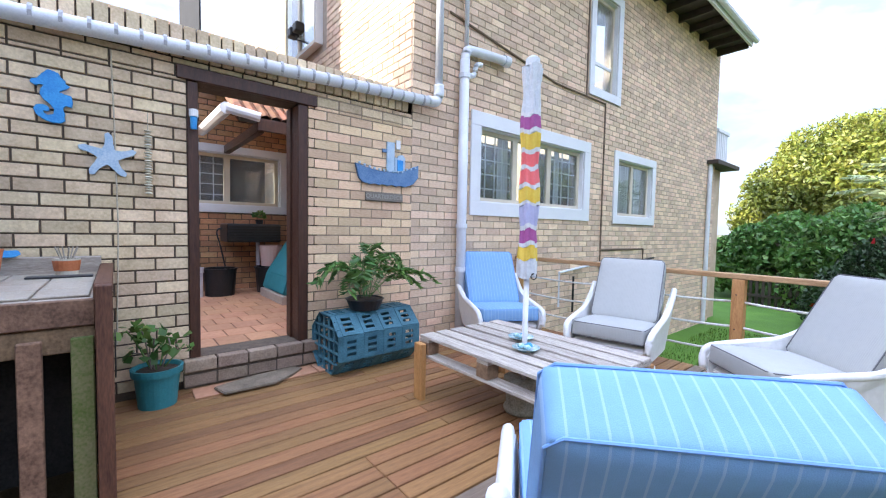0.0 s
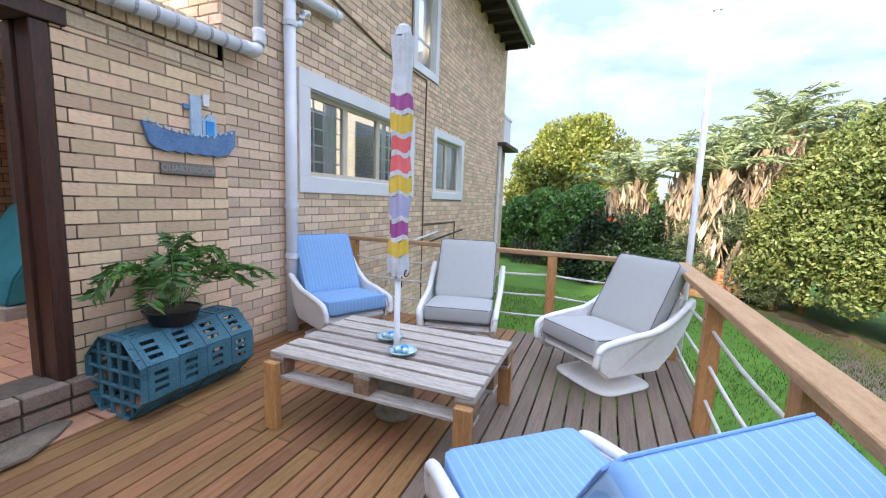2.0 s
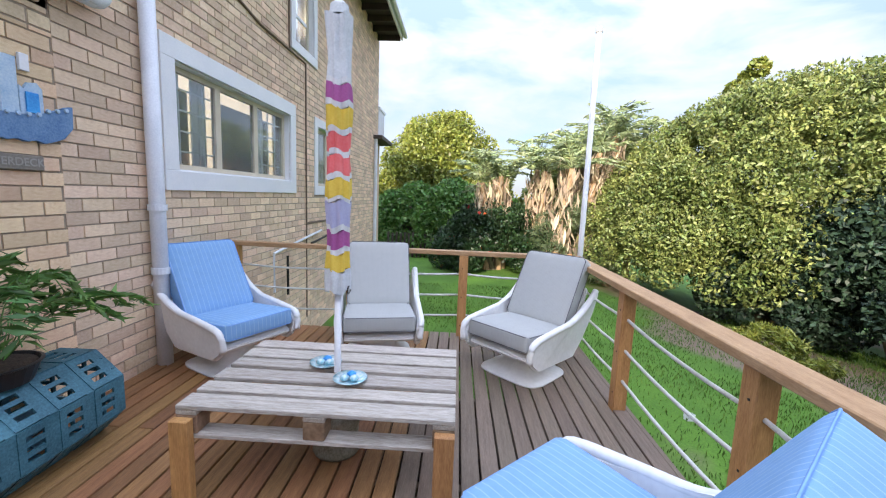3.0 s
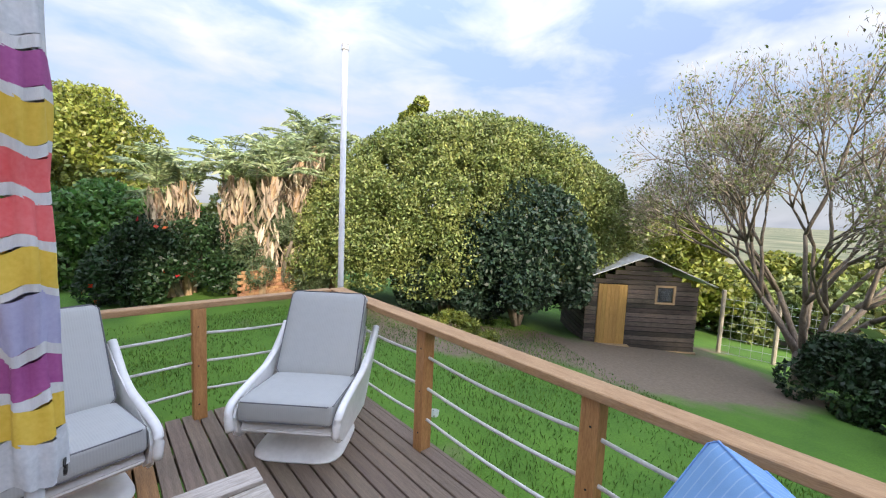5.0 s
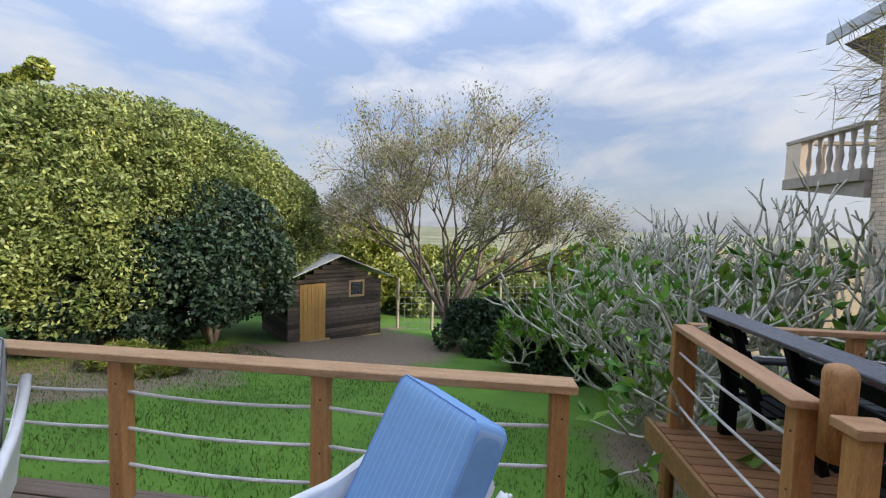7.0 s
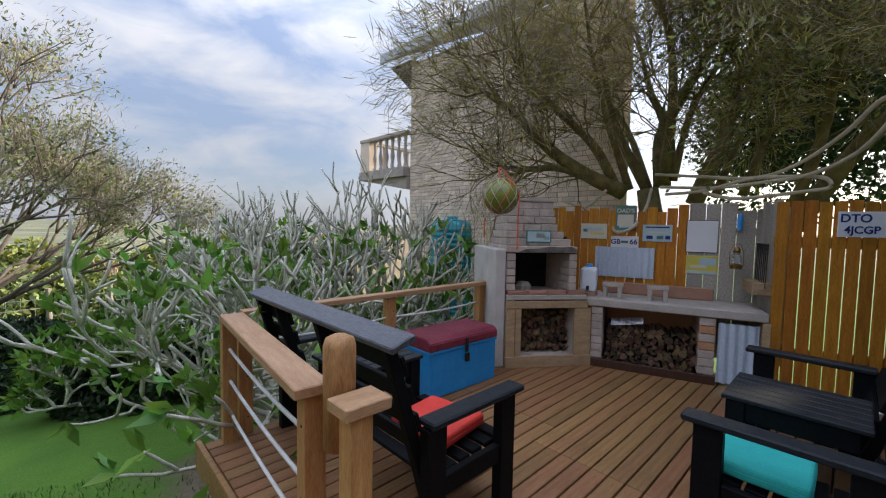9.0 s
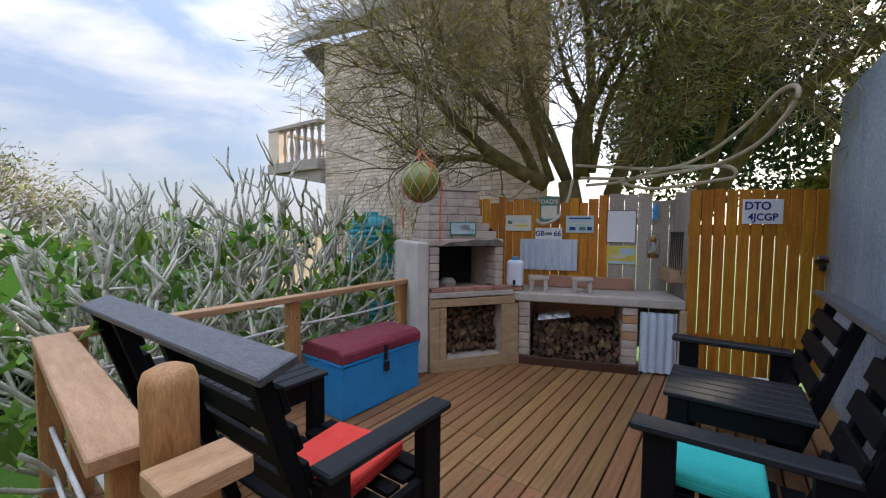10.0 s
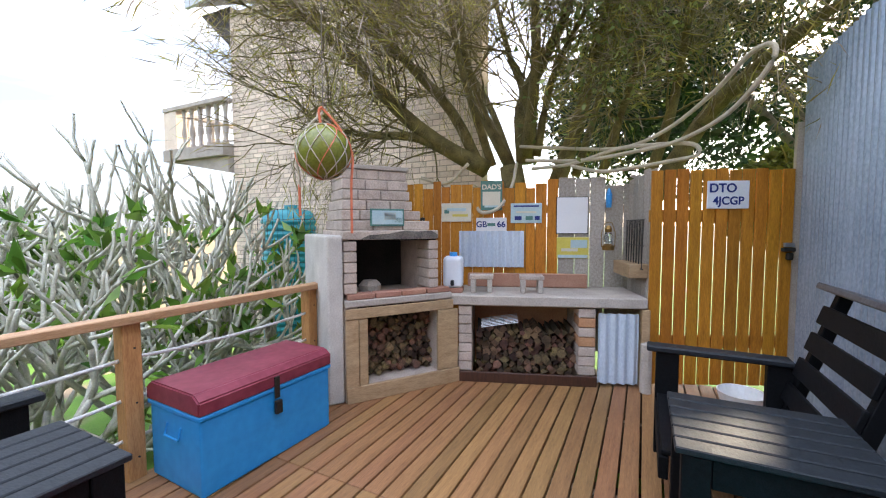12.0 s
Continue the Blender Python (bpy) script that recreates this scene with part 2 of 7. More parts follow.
# near-black colour that stands for the gloom of unlit rooms
M_DARKIN = mat("dark_interior_shade", (0.02, 0.022, 0.025), (0.04, 0.042, 0.045), 2, 0.9)
M_CURT = mat("white_curtain", (0.62, 0.62, 0.62), (0.75, 0.75, 0.74), 6, 0.9, bump=0.2, stretch=(12, 12, 1))
M_FRAME = mat("cream_window_frame", (0.55, 0.47, 0.34), (0.70, 0.63, 0.50), 5, 0.5, bump=0.1)
M_EAVE = mat("dark_eave_timber", (0.03, 0.022, 0.018), (0.07, 0.05, 0.04), 6, 0.6)
M_SHED = mat("weathered_shed_timber", (0.018, 0.014, 0.011), (0.17, 0.14, 0.11), 4, 0.85, bump=0.8, stretch=(1.5, 1.5, 14), rnd=0.6, fine=20)
M_ROOFM = mat("weathered_roof_metal", (0.42, 0.45, 0.48), (0.62, 0.65, 0.68), 3, 0.5, metal=0.3, bump=0.2, stretch=(8, 1, 1), fine=30)
M_SHEDDOOR = mat("yellow_pine_door", (0.36, 0.20, 0.05), (0.55, 0.34, 0.11), 4, 0.6, bump=0.3, stretch=(10, 10, 1.2), rnd=0.08)
M_SEAF = mat("sea_blue_paint", (0.01, 0.22, 0.62), (0.05, 0.40, 0.80), 10, 0.5, bump=0.3)
M_LTBLUE = mat("light_blue_paint", (0.28, 0.45, 0.62), (0.55, 0.66, 0.74), 12, 0.6, bump=0.3)
M_BOATB = mat("worn_boat_blue", (0.055, 0.15, 0.33), (0.17, 0.30, 0.48), 9, 0.6, bump=0.4)
M_SIGNW = mat("sign_grey_wood", (0.17, 0.145, 0.12), (0.26, 0.23, 0.19), 9, 0.8, bump=0.3)
M_LETTER = mat("pale_lettering", (0.27, 0.25, 0.22), (0.36, 0.34, 0.30), 9, 0.7, bump=0)
M_RED = mat("red_fabric", (0.66, 0.03, 0.02), (0.80, 0.07, 0.05), 9, 0.85, bump=0.15)
M_TURQ = mat("turquoise_fabric", (0.0, 0.42, 0.38), (0.02, 0.52, 0.46), 9, 0.85, bump=0.15)
M_TANK = mat("turquoise_tank", (0.0, 0.24, 0.29), (0.01, 0.33, 0.38), 3, 0.45, bump=0.05)
M_TERR = mat("terracotta_pot", (0.50, 0.14, 0.05), (0.62, 0.22, 0.09), 8, 0.7)
M_BARK = mat("grey_bark", (0.11, 0.085, 0.065), (0.27, 0.225, 0.18), 10, 0.9, bump=0.7, stretch=(2, 2, 1))
M_BARKL = mat("pale_bark", (0.28, 0.245, 0.20), (0.46, 0.41, 0.34), 10, 0.85, bump=0.5)
M_PLUM = mat("plumeria_bark", (0.36, 0.35, 0.28), (0.70, 0.68, 0.57), 12, 0.8, bump=0.4)
M_PALMT = mat("dry_palm_trunk", (0.30, 0.19, 0.11), (0.52, 0.36, 0.22), 8, 0.9, bump=0.6)
M_TWIG = leafmat("grey_twigs", (0.22, 0.175, 0.125), (0.46, 0.385, 0.30), 0.8, 0.1)
M_NEEDLE = leafmat("olive_needles", (0.18, 0.16, 0.03), (0.52, 0.45, 0.12), 0.6, 0.3)
M_LHEDGE = leafmat("hedge_leaves", (0.075, 0.125, 0.030), (0.33, 0.37, 0.12), 0.5)
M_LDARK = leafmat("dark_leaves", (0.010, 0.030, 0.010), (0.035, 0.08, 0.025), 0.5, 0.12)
# blue-green darkened far down: the shrubs' shade is mixed into the leaf colour
M_LBLUE = leafmat("shaded_blue_green_leaves", (0.007, 0.024, 0.013), (0.045, 0.085, 0.048), 0.55, 0.12)
M_LYEL = leafmat("yellow_green_leaves", (0.12, 0.16, 0.03), (0.34, 0.36, 0.07))
M_LPALM = leafmat("palm_leaves", (0.17, 0.23, 0.09), (0.42, 0.48, 0.26))
M_LFRESH = leafmat("fresh_leaves", (0.035, 0.14, 0.03), (0.12, 0.30, 0.05), 0.4, 0.35)
M_LPLUM = leafmat("plumeria_leaves", (0.07, 0.20, 0.03), (0.24, 0.42, 0.06), 0.4, 0.4)
M_LFERN = leafmat("fern_leaves", (0.045, 0.13, 0.03), (0.17, 0.32, 0.07), 0.45, 0.3)
M_FLOWER = leafmat("red_flowers", (0.6, 0.05, 0.02), (0.8, 0.10, 0.04), 0.6, 0.2)
M_CHINA = mat("painted_china", (0.10, 0.42, 0.50), (0.75, 0.80, 0.80), 25, 0.25, bump=0.05, fine=60)
M_FLOAT = mat("green_glass_float", (0.13, 0.15, 0.02), (0.27, 0.28, 0.05), 3, 0.15, bump=0.02)
M_REDROPE = mat("orange_rope", (0.60, 0.13, 0.06), (0.75, 0.22, 0.12), 20, 0.8, bump=0.5)
M_PINKBRICK = mat("red_brick_paver", (0.33, 0.14, 0.10), (0.48, 0.25, 0.18), 7, 0.85, bump=0.4, rnd=0.15)


def lawn_material():
    m = mat("lawn", (0.045, 0.125, 0.010), (0.105, 0.23, 0.022), 1.2, 0.95, bump=0.9, fine=45)
    n, l = m.node_tree.nodes, m.node_tree.links
    b = n["Principled BSDF"]
    grass = b.inputs["Base Color"].links[0].from_socket
    tc, no, ra, mx, dn, dr = (n.new("ShaderNode" + s) for s in ("TexCoord", "TexNoise", "ValToRGB", "MixRGB", "TexNoise", "ValToRGB"))
    no.inputs["Scale"].default_value, no.inputs["Detail"].default_value = 0.33, 8
    ra.color_ramp.elements[0].position, ra.color_ramp.elements[1].position = 0.50, 0.60
    dn.inputs["Scale"].default_value, dn.inputs["Detail"].default_value = 14, 6
    dr.color_ramp.elements[0].color, dr.color_ramp.elements[1].color = (0.12, 0.088, 0.058, 1), (0.27, 0.21, 0.145, 1)
    sx, mu, ad = n.new("ShaderNodeSeparateXYZ"), n.new("ShaderNodeMapRange"), n.new("ShaderNodeMath")
    l.new(tc.outputs["Object"], no.inputs["Vector"])
    l.new(tc.outputs["Object"], dn.inputs["Vector"])
    l.new(tc.outputs["Object"], sx.inputs[0])
    mu.inputs["From Min"].default_value, mu.inputs["From Max"].default_value = -3.5, -9.0
    mu.inputs["To Min"].default_value, mu.inputs["To Max"].default_value = -0.12, -0.04
    l.new(sx.outputs["Y"], mu.inputs["Value"])
    last = mu.outputs[0]
    for spot, reach in (((-1.3, -3.4, -1.1), 2.6), ((3.4, -8.6, -1.9), 3.4), ((8.2, -4.6, -1.3), 2.4), ((7.0, -6.0, -1.5), 3.2), ((9.8, -4.6, -1.3), 2.8)):
        di, mr, sm = n.new("ShaderNodeVectorMath"), n.new("ShaderNodeMapRange"), n.new("ShaderNodeMath")
        di.operation = "DISTANCE"
        di.inputs[1].default_value = spot
        l.new(tc.outputs["Object"], di.inputs[0])
        mr.inputs["From Min"].default_value, mr.inputs["From Max"].default_value = 0.0, reach
        mr.inputs["To Min"].default_value, mr.inputs["To Max"].default_value = 0.30, 0.0
        l.new(di.outputs["Value"], mr.inputs["Value"])
        sm.operation = "ADD"
        l.new(last, sm.inputs[0])
        l.new(mr.outputs[0], sm.inputs[1])
        last = sm.outputs[0]
    ad.operation = "ADD"
    l.new(no.outputs["Fac"], ad.inputs[0])
    l.new(last, ad.inputs[1])
    l.new(ad.outputs[0], ra.inputs["Fac"])
    l.new(dn.outputs["Fac"], dr.inputs["Fac"])
    l.new(ra.outputs["Color"], mx.inputs["Fac"])
    l.new(grass, mx.inputs["Color1"])
    l.new(dr.outputs["Color"], mx.inputs["Color2"])
    fr_, fx, fc = n.new("ShaderNodeVectorMath"), n.new("ShaderNodeMapRange"), n.new("ShaderNodeMixRGB")
    fr_.operation = "LENGTH"
    l.new(tc.outputs["Object"], fr_.inputs[0])
    fx.inputs["From Min"].default_value, fx.inputs["From Max"].default_value = 22, 60
    l.new(fr_.outputs["Value"], fx.inputs["Value"])
    fn, fp2 = n.new("ShaderNodeTexNoise"), n.new("ShaderNodeValToRGB")
    fn.inputs["Scale"].default_value, fn.inputs["Detail"].default_value = 0.05, 10
    fp2.color_ramp.elements[0].position, fp2.color_ramp.elements[1].position = 0.35, 0.65
    fp2.color_ramp.elements[0].color, fp2.color_ramp.elements[1].color = (0.07, 0.10, 0.045, 1), (0.24, 0.22, 0.13, 1)
    l.new(tc.outputs["Object"], fn.inputs["Vector"])
    l.new(fn.outputs["Fac"], fp2.inputs["Fac"])
    l.new(fx.outputs[0], fc.inputs["Fac"])
    l.new(mx.outputs[0], fc.inputs["Color1"])
    l.new(fp2.outputs["Color"], fc.inputs["Color2"])
    l.new(fc.outputs[0], b.inputs["Base Color"])
    return m


M_LAWN = lawn_material()


# ---- mesh helpers ----
def mesh_object(name, verts, faces, material, parent=None, smooth=False):
    me = bpy.data.meshes.new(name)
    me.from_pydata(verts, [], faces)
    me.materials.append(material)
    if smooth:
        me.polygons.foreach_set("use_smooth", [True] * len(me.polygons))
    me.update()
    ob = new(name, me)
    if parent:
        ob.parent = parent
    return ob


def part(name, bm, material, parent=None, label="", smooth=False):
    me = bpy.data.meshes.new(name)
    bm.normal_update()
    bm.to_mesh(me)
    bm.free()
    me.materials.append(material)
    if smooth:
        me.polygons.foreach_set("use_smooth", [True] * len(me.polygons))
    ob = new(name, me)
    if parent:
        ob.parent = parent
    if label:
        ob["label"] = label
    return ob


def thing(name, label, category, m=None, group="", kind=""):
    ob = new(name)
    ob.matrix_world = m or Matrix()
    return tagged(ob, label, category, group, kind)


def box(bm, x0, x1, y0, y1, z0, z1, bevel=0.004, m=None):
    """A bevelled box between two corners, turned by m."""
    r = bmesh.ops.create_cube(bm, size=1)
    vs = r["verts"]
    t = Matrix.Translation(((x0 + x1) / 2, (y0 + y1) / 2, (z0 + z1) / 2)) @ Matrix.Diagonal((abs(x1 - x0), abs(y1 - y0), abs(z1 - z0), 1))
    bmesh.ops.transform(bm, matrix=(m or Matrix()) @ t, verts=vs)
    if bevel:
        es = {e for v in vs for e in v.link_edges}
        bmesh.ops.bevel(bm, geom=list(es), offset=min(bevel, 0.3 * min(abs(x1 - x0), abs(y1 - y0), abs(z1 - z0))), segments=1 if bevel < 0.012 else 3, affect="EDGES", profile=0.5)
    return bm


def B(*a, **k):
    return box(bmesh.new(), *a, **k)


def tube(bm, pts, radii, sides=8, caps=True):
    """A round tube along points; radii is a number or one per point."""
    pts = [Vector(p) for p in pts]
    if not isinstance(radii, (list, tuple)):
        radii = [radii] * len(pts)
    rings, up = [], Vector((0, 0, 1))
    for i, p in enumerate(pts):
        d = (pts[min(i + 1, len(pts) - 1)] - pts[max(i - 1, 0)]).normalized()
        a = d.cross(up if abs(d.z) < 0.95 else Vector((1, 0, 0))).normalized()
        b = a.cross(d)
        rings.append([bm.verts.new(p + radii[i] * (math.cos(k * math.tau / sides) * a + math.sin(k * math.tau / sides) * b)) for k in range(sides)])
    for r, s in zip(rings, rings[1:]):
        for k in range(sides):
            bm.faces.new((r[k], r[(k + 1) % sides], s[(k + 1) % sides], s[k]))
    if caps:
        bm.faces.new(rings[0][::-1])
        bm.faces.new(rings[-1])
    return bm


def T(pts, radii, sides=8):
    return tube(bmesh.new(), pts, radii, sides)


def lathe(profile, sides=24, bm=None, at=(0, 0, 0)):
    """A turned shape from (radius, z) pairs."""
    bm = bm or bmesh.new()
    rings = [[bm.verts.new((at[0] + max(r, 1e-4) * math.cos(k * math.tau / sides), at[1] + max(r, 1e-4) * math.sin(k * math.tau / sides), at[2] + z)) for k in range(sides)] for r, z in profile]
    for r, s in zip(rings, rings[1:]):
        for k in range(sides):
            bm.faces.new((r[k], r[(k + 1) % sides], s[(k + 1) % sides], s[k]))
    return bm


def extrude_outline(outline, t0, t1, axis="y", bevel=0.0):
    """A plate with that outline, between t0 and t1 along the axis; the outline lies in the other two."""
    bm = bmesh.new()
    put = {"x": lambda u, v, t: (t, u, v), "y": lambda u, v, t: (u, t, v), "z": lambda u, v, t: (u, v, t)}[axis]
    a = [bm.verts.new(put(u, v, t0)) for u, v in outline]
    b = [bm.verts.new(put(u, v, t1)) for u, v in outline]
    n = len(outline)
    bm.faces.new(a[::-1])
    bm.faces.new(b)
    for k in range(n):
        bm.faces.new((a[k], a[(k + 1) % n], b[(k + 1) % n], b[k]))
    if bevel:
        bmesh.ops.bevel(bm, geom=bm.edges[:], offset=bevel, segments=2, affect="EDGES")
    bmesh.ops.recalc_face_normals(bm, faces=bm.faces[:])
    return bm


def sag(a, b, drop, n=8):
    a, b = Vector(a), Vector(b)
    return [a.lerp(b, i / n) - Vector((0, 0, drop * 4 * (i / n) * (1 - i / n))) for i in range(n + 1)]


def smooth_path(pts, n=5):
    """A curve through the points (Catmull-Rom)."""
    p = [Vector(q) for q in pts]
    p = [2 * p[0] - p[1]] + p + [2 * p[-1] - p[-2]]
    out = []
    for i in range(1, len(p) - 2):
        for k in range(n):
            t = k / n
            a, b, c, d = p[i - 1 : i + 3]
            out.append(0.5 * ((2 * b) + (c - a) * t + (2 * a - 5 * b + 4 * c - d) * t * t + (3 * b - a - 3 * c + d) * t ** 3))
    return out + [p[-2]]


def panel_with_holes(u0, u1, v0, v1, holes, depth):
    """A wall in its own plane: u along, z up, y from 0 to depth, with rectangular openings through it."""
    us = sorted({u0, u1, *(h[0] for h in holes), *(h[1] for h in holes)})
    vs = sorted({v0, v1, *(h[2] for h in holes), *(h[3] for h in holes)})
    bm = bmesh.new()
    us, vs = [u for u in us if u0 <= u <= u1], [v for v in vs if v0 <= v <= v1]
    for a, b in zip(us, us[1:]):
        for c, d in zip(vs, vs[1:]):
            mu, mv = (a + b) / 2, (c + d) / 2
            if not any(h[0] < mu < h[1] and h[2] < mv < h[3] for h in holes):
                box(bm, a, b, 0, depth, c, d, 0)
    bmesh.ops.remove_doubles(bm, verts=bm.verts[:], dist=1e-5)
    return bm


COURSE, LONG, JOINT = 0.0857, 0.232, 0.011


def brick_spans(u0, u1, v0, v1, holes, course=COURSE, long=LONG):
    """All bricks of a running bond, cut at openings: (u0, u1, v0, v1)."""
    out, n = [], 0
    v = v0
    while v < v1 - 0.02:
        top = min(v + course - JOINT, v1)
        u = u0 - (long / 2 if n % 2 else 0)
        while u < u1:
            spans = [(max(u, u0), min(u + long - JOINT, u1))]
            for h in holes:
                if h[2] < (v + top) / 2 < h[3]:
                    spans = [s for a, b in spans for s in ((a, min(b, h[0])), (max(a, h[1]), b)) if s[1] - s[0] > 0.02]
            out += [(a, b, v, top) for a, b in spans if b - a > 0.02]
            u += long
        v += course
        n += 1
    return out


def bricks_joined(name, spans, m, material, proud=0.008, label=""):
    verts, faces = [], []
    rng = random.Random(len(spans))
    for a, b, c, d in spans:
        p, k = -proud - rng.random() * 0.002, len(verts)
        for y in (0.0, p):
            e = 0.0 if y == 0 else 0.0025
            verts += [(a + e, y, c + e), (b - e, y, c + e), (b - e, y, d - e), (a + e, y, d - e)]
        faces += [(k + 4, k + 5, k + 6, k + 7)] + [(k + i, k + (i + 1) % 4, k + 4 + (i + 1) % 4, k + 4 + i) for i in range(4)]
    ob = mesh_object(name, verts, faces, material)
    ob.matrix_world = m
    return tagged(ob, kind="stuff")


_UNIT = {}


def unit_piece(material):
    """One small bevelled block of unit size, shared by all pieces of a material."""
    if material.name not in _UNIT:
        bm = B(0, 1, -1, 0, 0, 1, 0)
        me = bpy.data.meshes.new("piece")
        bm.to_mesh(me)
        bm.free()
        me.materials.append(material)
        _UNIT[material.name] = me
    return _UNIT[material.name]


def bricks_parts(wall, spans, material, proud=0.008, name="brick"):
    rng = random.Random(5)
    for a, b, c, d in spans:
        ob = new(name, unit_piece(material))
        ob.parent = wall
        ob.matrix_basis = Matrix.Translation((a, 0, c)) @ Matrix.Diagonal((b - a, proud + rng.random() * 0.002, d - c, 1))


# ---- foliage helpers ----
def leaf_mesh(name, centres, size, material, parent=None, droop=0.0, aspect=2.0, dirs=None, seed=1, curl=0.15, thing_kind=""):
    """Many small leaves of four corners each, lightly folded, at the centres."""
    rng = np.random.default_rng(seed)
    c = np.asarray(centres, float)
    n = len(c)
    d = rng.normal(size=(n, 3)) if dirs is None else np.asarray(dirs, float) + rng.normal(size=(n, 3)) * 0.25
    d[:, 2] -= droop
    d /= np.linalg.norm(d, axis=1)[:, None] + 1e-9
    s = np.cross(d, rng.normal(size=(n, 3)))
    s /= np.linalg.norm(s, axis=1)[:, None] + 1e-9
    nn = np.cross(d, s)
    L = (size * rng.uniform(0.6, 1.3, n))[:, None]
    W = L / aspect * 0.5
    v = np.stack([c - d * L * 0.5, c + s * W + nn * L * curl * 0.3, c + d * L * 0.5 - nn * L * curl, c - s * W + nn * L * curl * 0.3], 1).reshape(-1, 3)
    me = bpy.data.meshes.new(name)
    me.vertices.add(4 * n)
    me.vertices.foreach_set("co", v.ravel())
    me.loops.add(4 * n)
    me.loops.foreach_set("vertex_index", np.arange(4 * n))
    me.polygons.add(n)
    me.polygons.foreach_set("loop_start", np.arange(n) * 4)
    me.update(calc_edges=True)
    me.materials.append(material)
    ob = new(name, me)
    if parent:
        ob.parent = parent
    return ob


def lumps(n_lumps, radii, rng, spread=0.85, low=-0.2):
    """Lump centres over an ellipsoid's skin, in unit radii."""
    p = rng.normal(size=(n_lumps, 3))
    p /= np.linalg.norm(p, axis=1)[:, None]
    p[:, 2] = np.abs(p[:, 2]) * (1 - low) + low
    return p * np.array(radii) * spread


def bush_points(n, radii, seed, n_lumps=40, lump=0.3, low=-0.2, spread=0.85):
    rng = np.random.default_rng(seed)
    lc = lumps(n_lumps, radii, rng, spread, low)
    k = rng.integers(0, n_lumps, n)
    p = rng.normal(size=(n, 3))
    p /= np.linalg.norm(p, axis=1)[:, None]
    size = lump * min(radii) * rng.uniform(0.7, 1.3, n_lumps)
    return lc[k] + p * (size[k] * rng.uniform(0.55, 1.0, n) ** 0.4)[:, None]


def bush(name, label, x, y, z, radii, material, n, size, seed, n_lumps=40, lump=0.3, category="shrub", low=-0.2, spread=0.85, trunk=True, aspect=2.0, bark=None):
    t = thing(name, label, category, Matrix.Translation((x, y, z)))
    h = radii[2]
    pts = bush_points(n, radii, seed, n_lumps, lump, low, spread)
    inner = bush_points(n // 3, tuple(q * 0.80 for q in radii), seed + 500, n_lumps // 2, max(lump * 1.7, 0.25), low, spread)
    pts = np.concatenate([pts, inner])
    pts[:, 2] += h * 0.45
    pts = pts[pts[:, 2] > 0.02]
    leaf_mesh("crown", pts, size, material, t, aspect=aspect, seed=seed)
    if trunk:
        rng = random.Random(seed)
        bm = bmesh.new()
        for k in range(5):
            a = rng.random() * 6.28
            e = Vector((math.cos(a) * radii[0] * 0.6, math.sin(a) * radii[1] * 0.6, h * (0.5 + 0.5 * rng.random())))
            tube(bm, smooth_path([(0.05 * math.cos(a), 0.05 * math.sin(a), -0.05), e * 0.45 + Vector((0, 0, 0.1 * h)), e], 3), [0.06 * (1 - 0.08 * i) * min(1.5, h) for i in range(7)], 6)
        part("trunk", bm, bark or M_BARK, t, smooth=True)
    return t


def grow(bm, p, d, length, r, depth, rng, tips, spread=0.6, bend=0.25, shrink=0.75, up=0.1, kids=(2, 3), sides=6, rs=0.68):
    """A forking branch; the ends of the last twigs are gathered in tips."""
    n = 4
    pts, rad = [p.copy()], [r]
    for i in range(n):
        d = (d + Vector([rng.gauss(0, bend * 0.5) for _ in range(3)]) + Vector((0, 0, up * 0.5))).normalized()
        p = p + d * length / n
        pts.append(p.copy())
        rad.append(r * (1 - (1 - rs) * (i + 1) / n))
    tube(bm, pts, rad, sides, caps=True)
    if depth == 0:
        tips.append((p.copy(), d.copy()))
        return
    for k in range(rng.randint(*kids)):
        a = Vector([rng.gauss(0, 1) for _ in range(3)])
        a = (a - a.dot(d) * d).normalized()
        grow(bm, p, (d + a * spread * rng.uniform(0.6, 1.2)).normalized(), length * shrink * rng.uniform(0.8, 1.2), r * rs, depth - 1, rng, tips, spread, bend, shrink, up, kids, max(4, sides - 1), rs)


# ---- ground ----
def ground_z(x, y):
    z = -1.0 if y > -2 else max(-1.0 + (y + 2) * 0.12, -5.2)
    return z + 0.05 * math.sin(x * 0.9 + 1) * math.sin(y * 0.7) * (1 if y < 0 and abs(x) < 30 else 0)


xs = [-3000, -900, -300, -120, -60, -35] + [i * 1.0 - 25 for i in range(56)] + [36, 50, 80, 150, 400, 1200, 3000]
ys = [-3000, -900, -300, -150, -90, -60, -45] + [i * 1.0 - 36 for i in range(52)] + [20, 40, 90, 300, 1200, 3000]
gv = [(x, y, ground_z(x, y)) for y in ys for x in xs]
gf = [(j * len(xs) + i, j * len(xs) + i + 1, (j + 1) * len(xs) + i + 1, (j + 1) * len(xs) + i) for j in range(len(ys) - 1) for i in range(len(xs) - 1)]
tagged(mesh_object("ground", gv, gf, M_LAWN, smooth=True), "sloping green lawn with bare earth patches", kind="structure")
rng = np.random.default_rng(3)
gp = np.stack([rng.uniform(-1.5, 11, 90000), rng.uniform(-9, 3, 90000) ** 1.0, np.zeros(90000)], 1)
keep = (np.sin(gp[:, 0] * 1.7) * np.sin(gp[:, 1] * 1.3) + rng.uniform(-1, 1, len(gp)) > -0.4) & ((gp[:, 1] < -0.3) | (gp[:, 0] > 4.3)) & (gp[:, 1] > -4.5 - 0.5 * gp[:, 0])
gp = gp[keep]
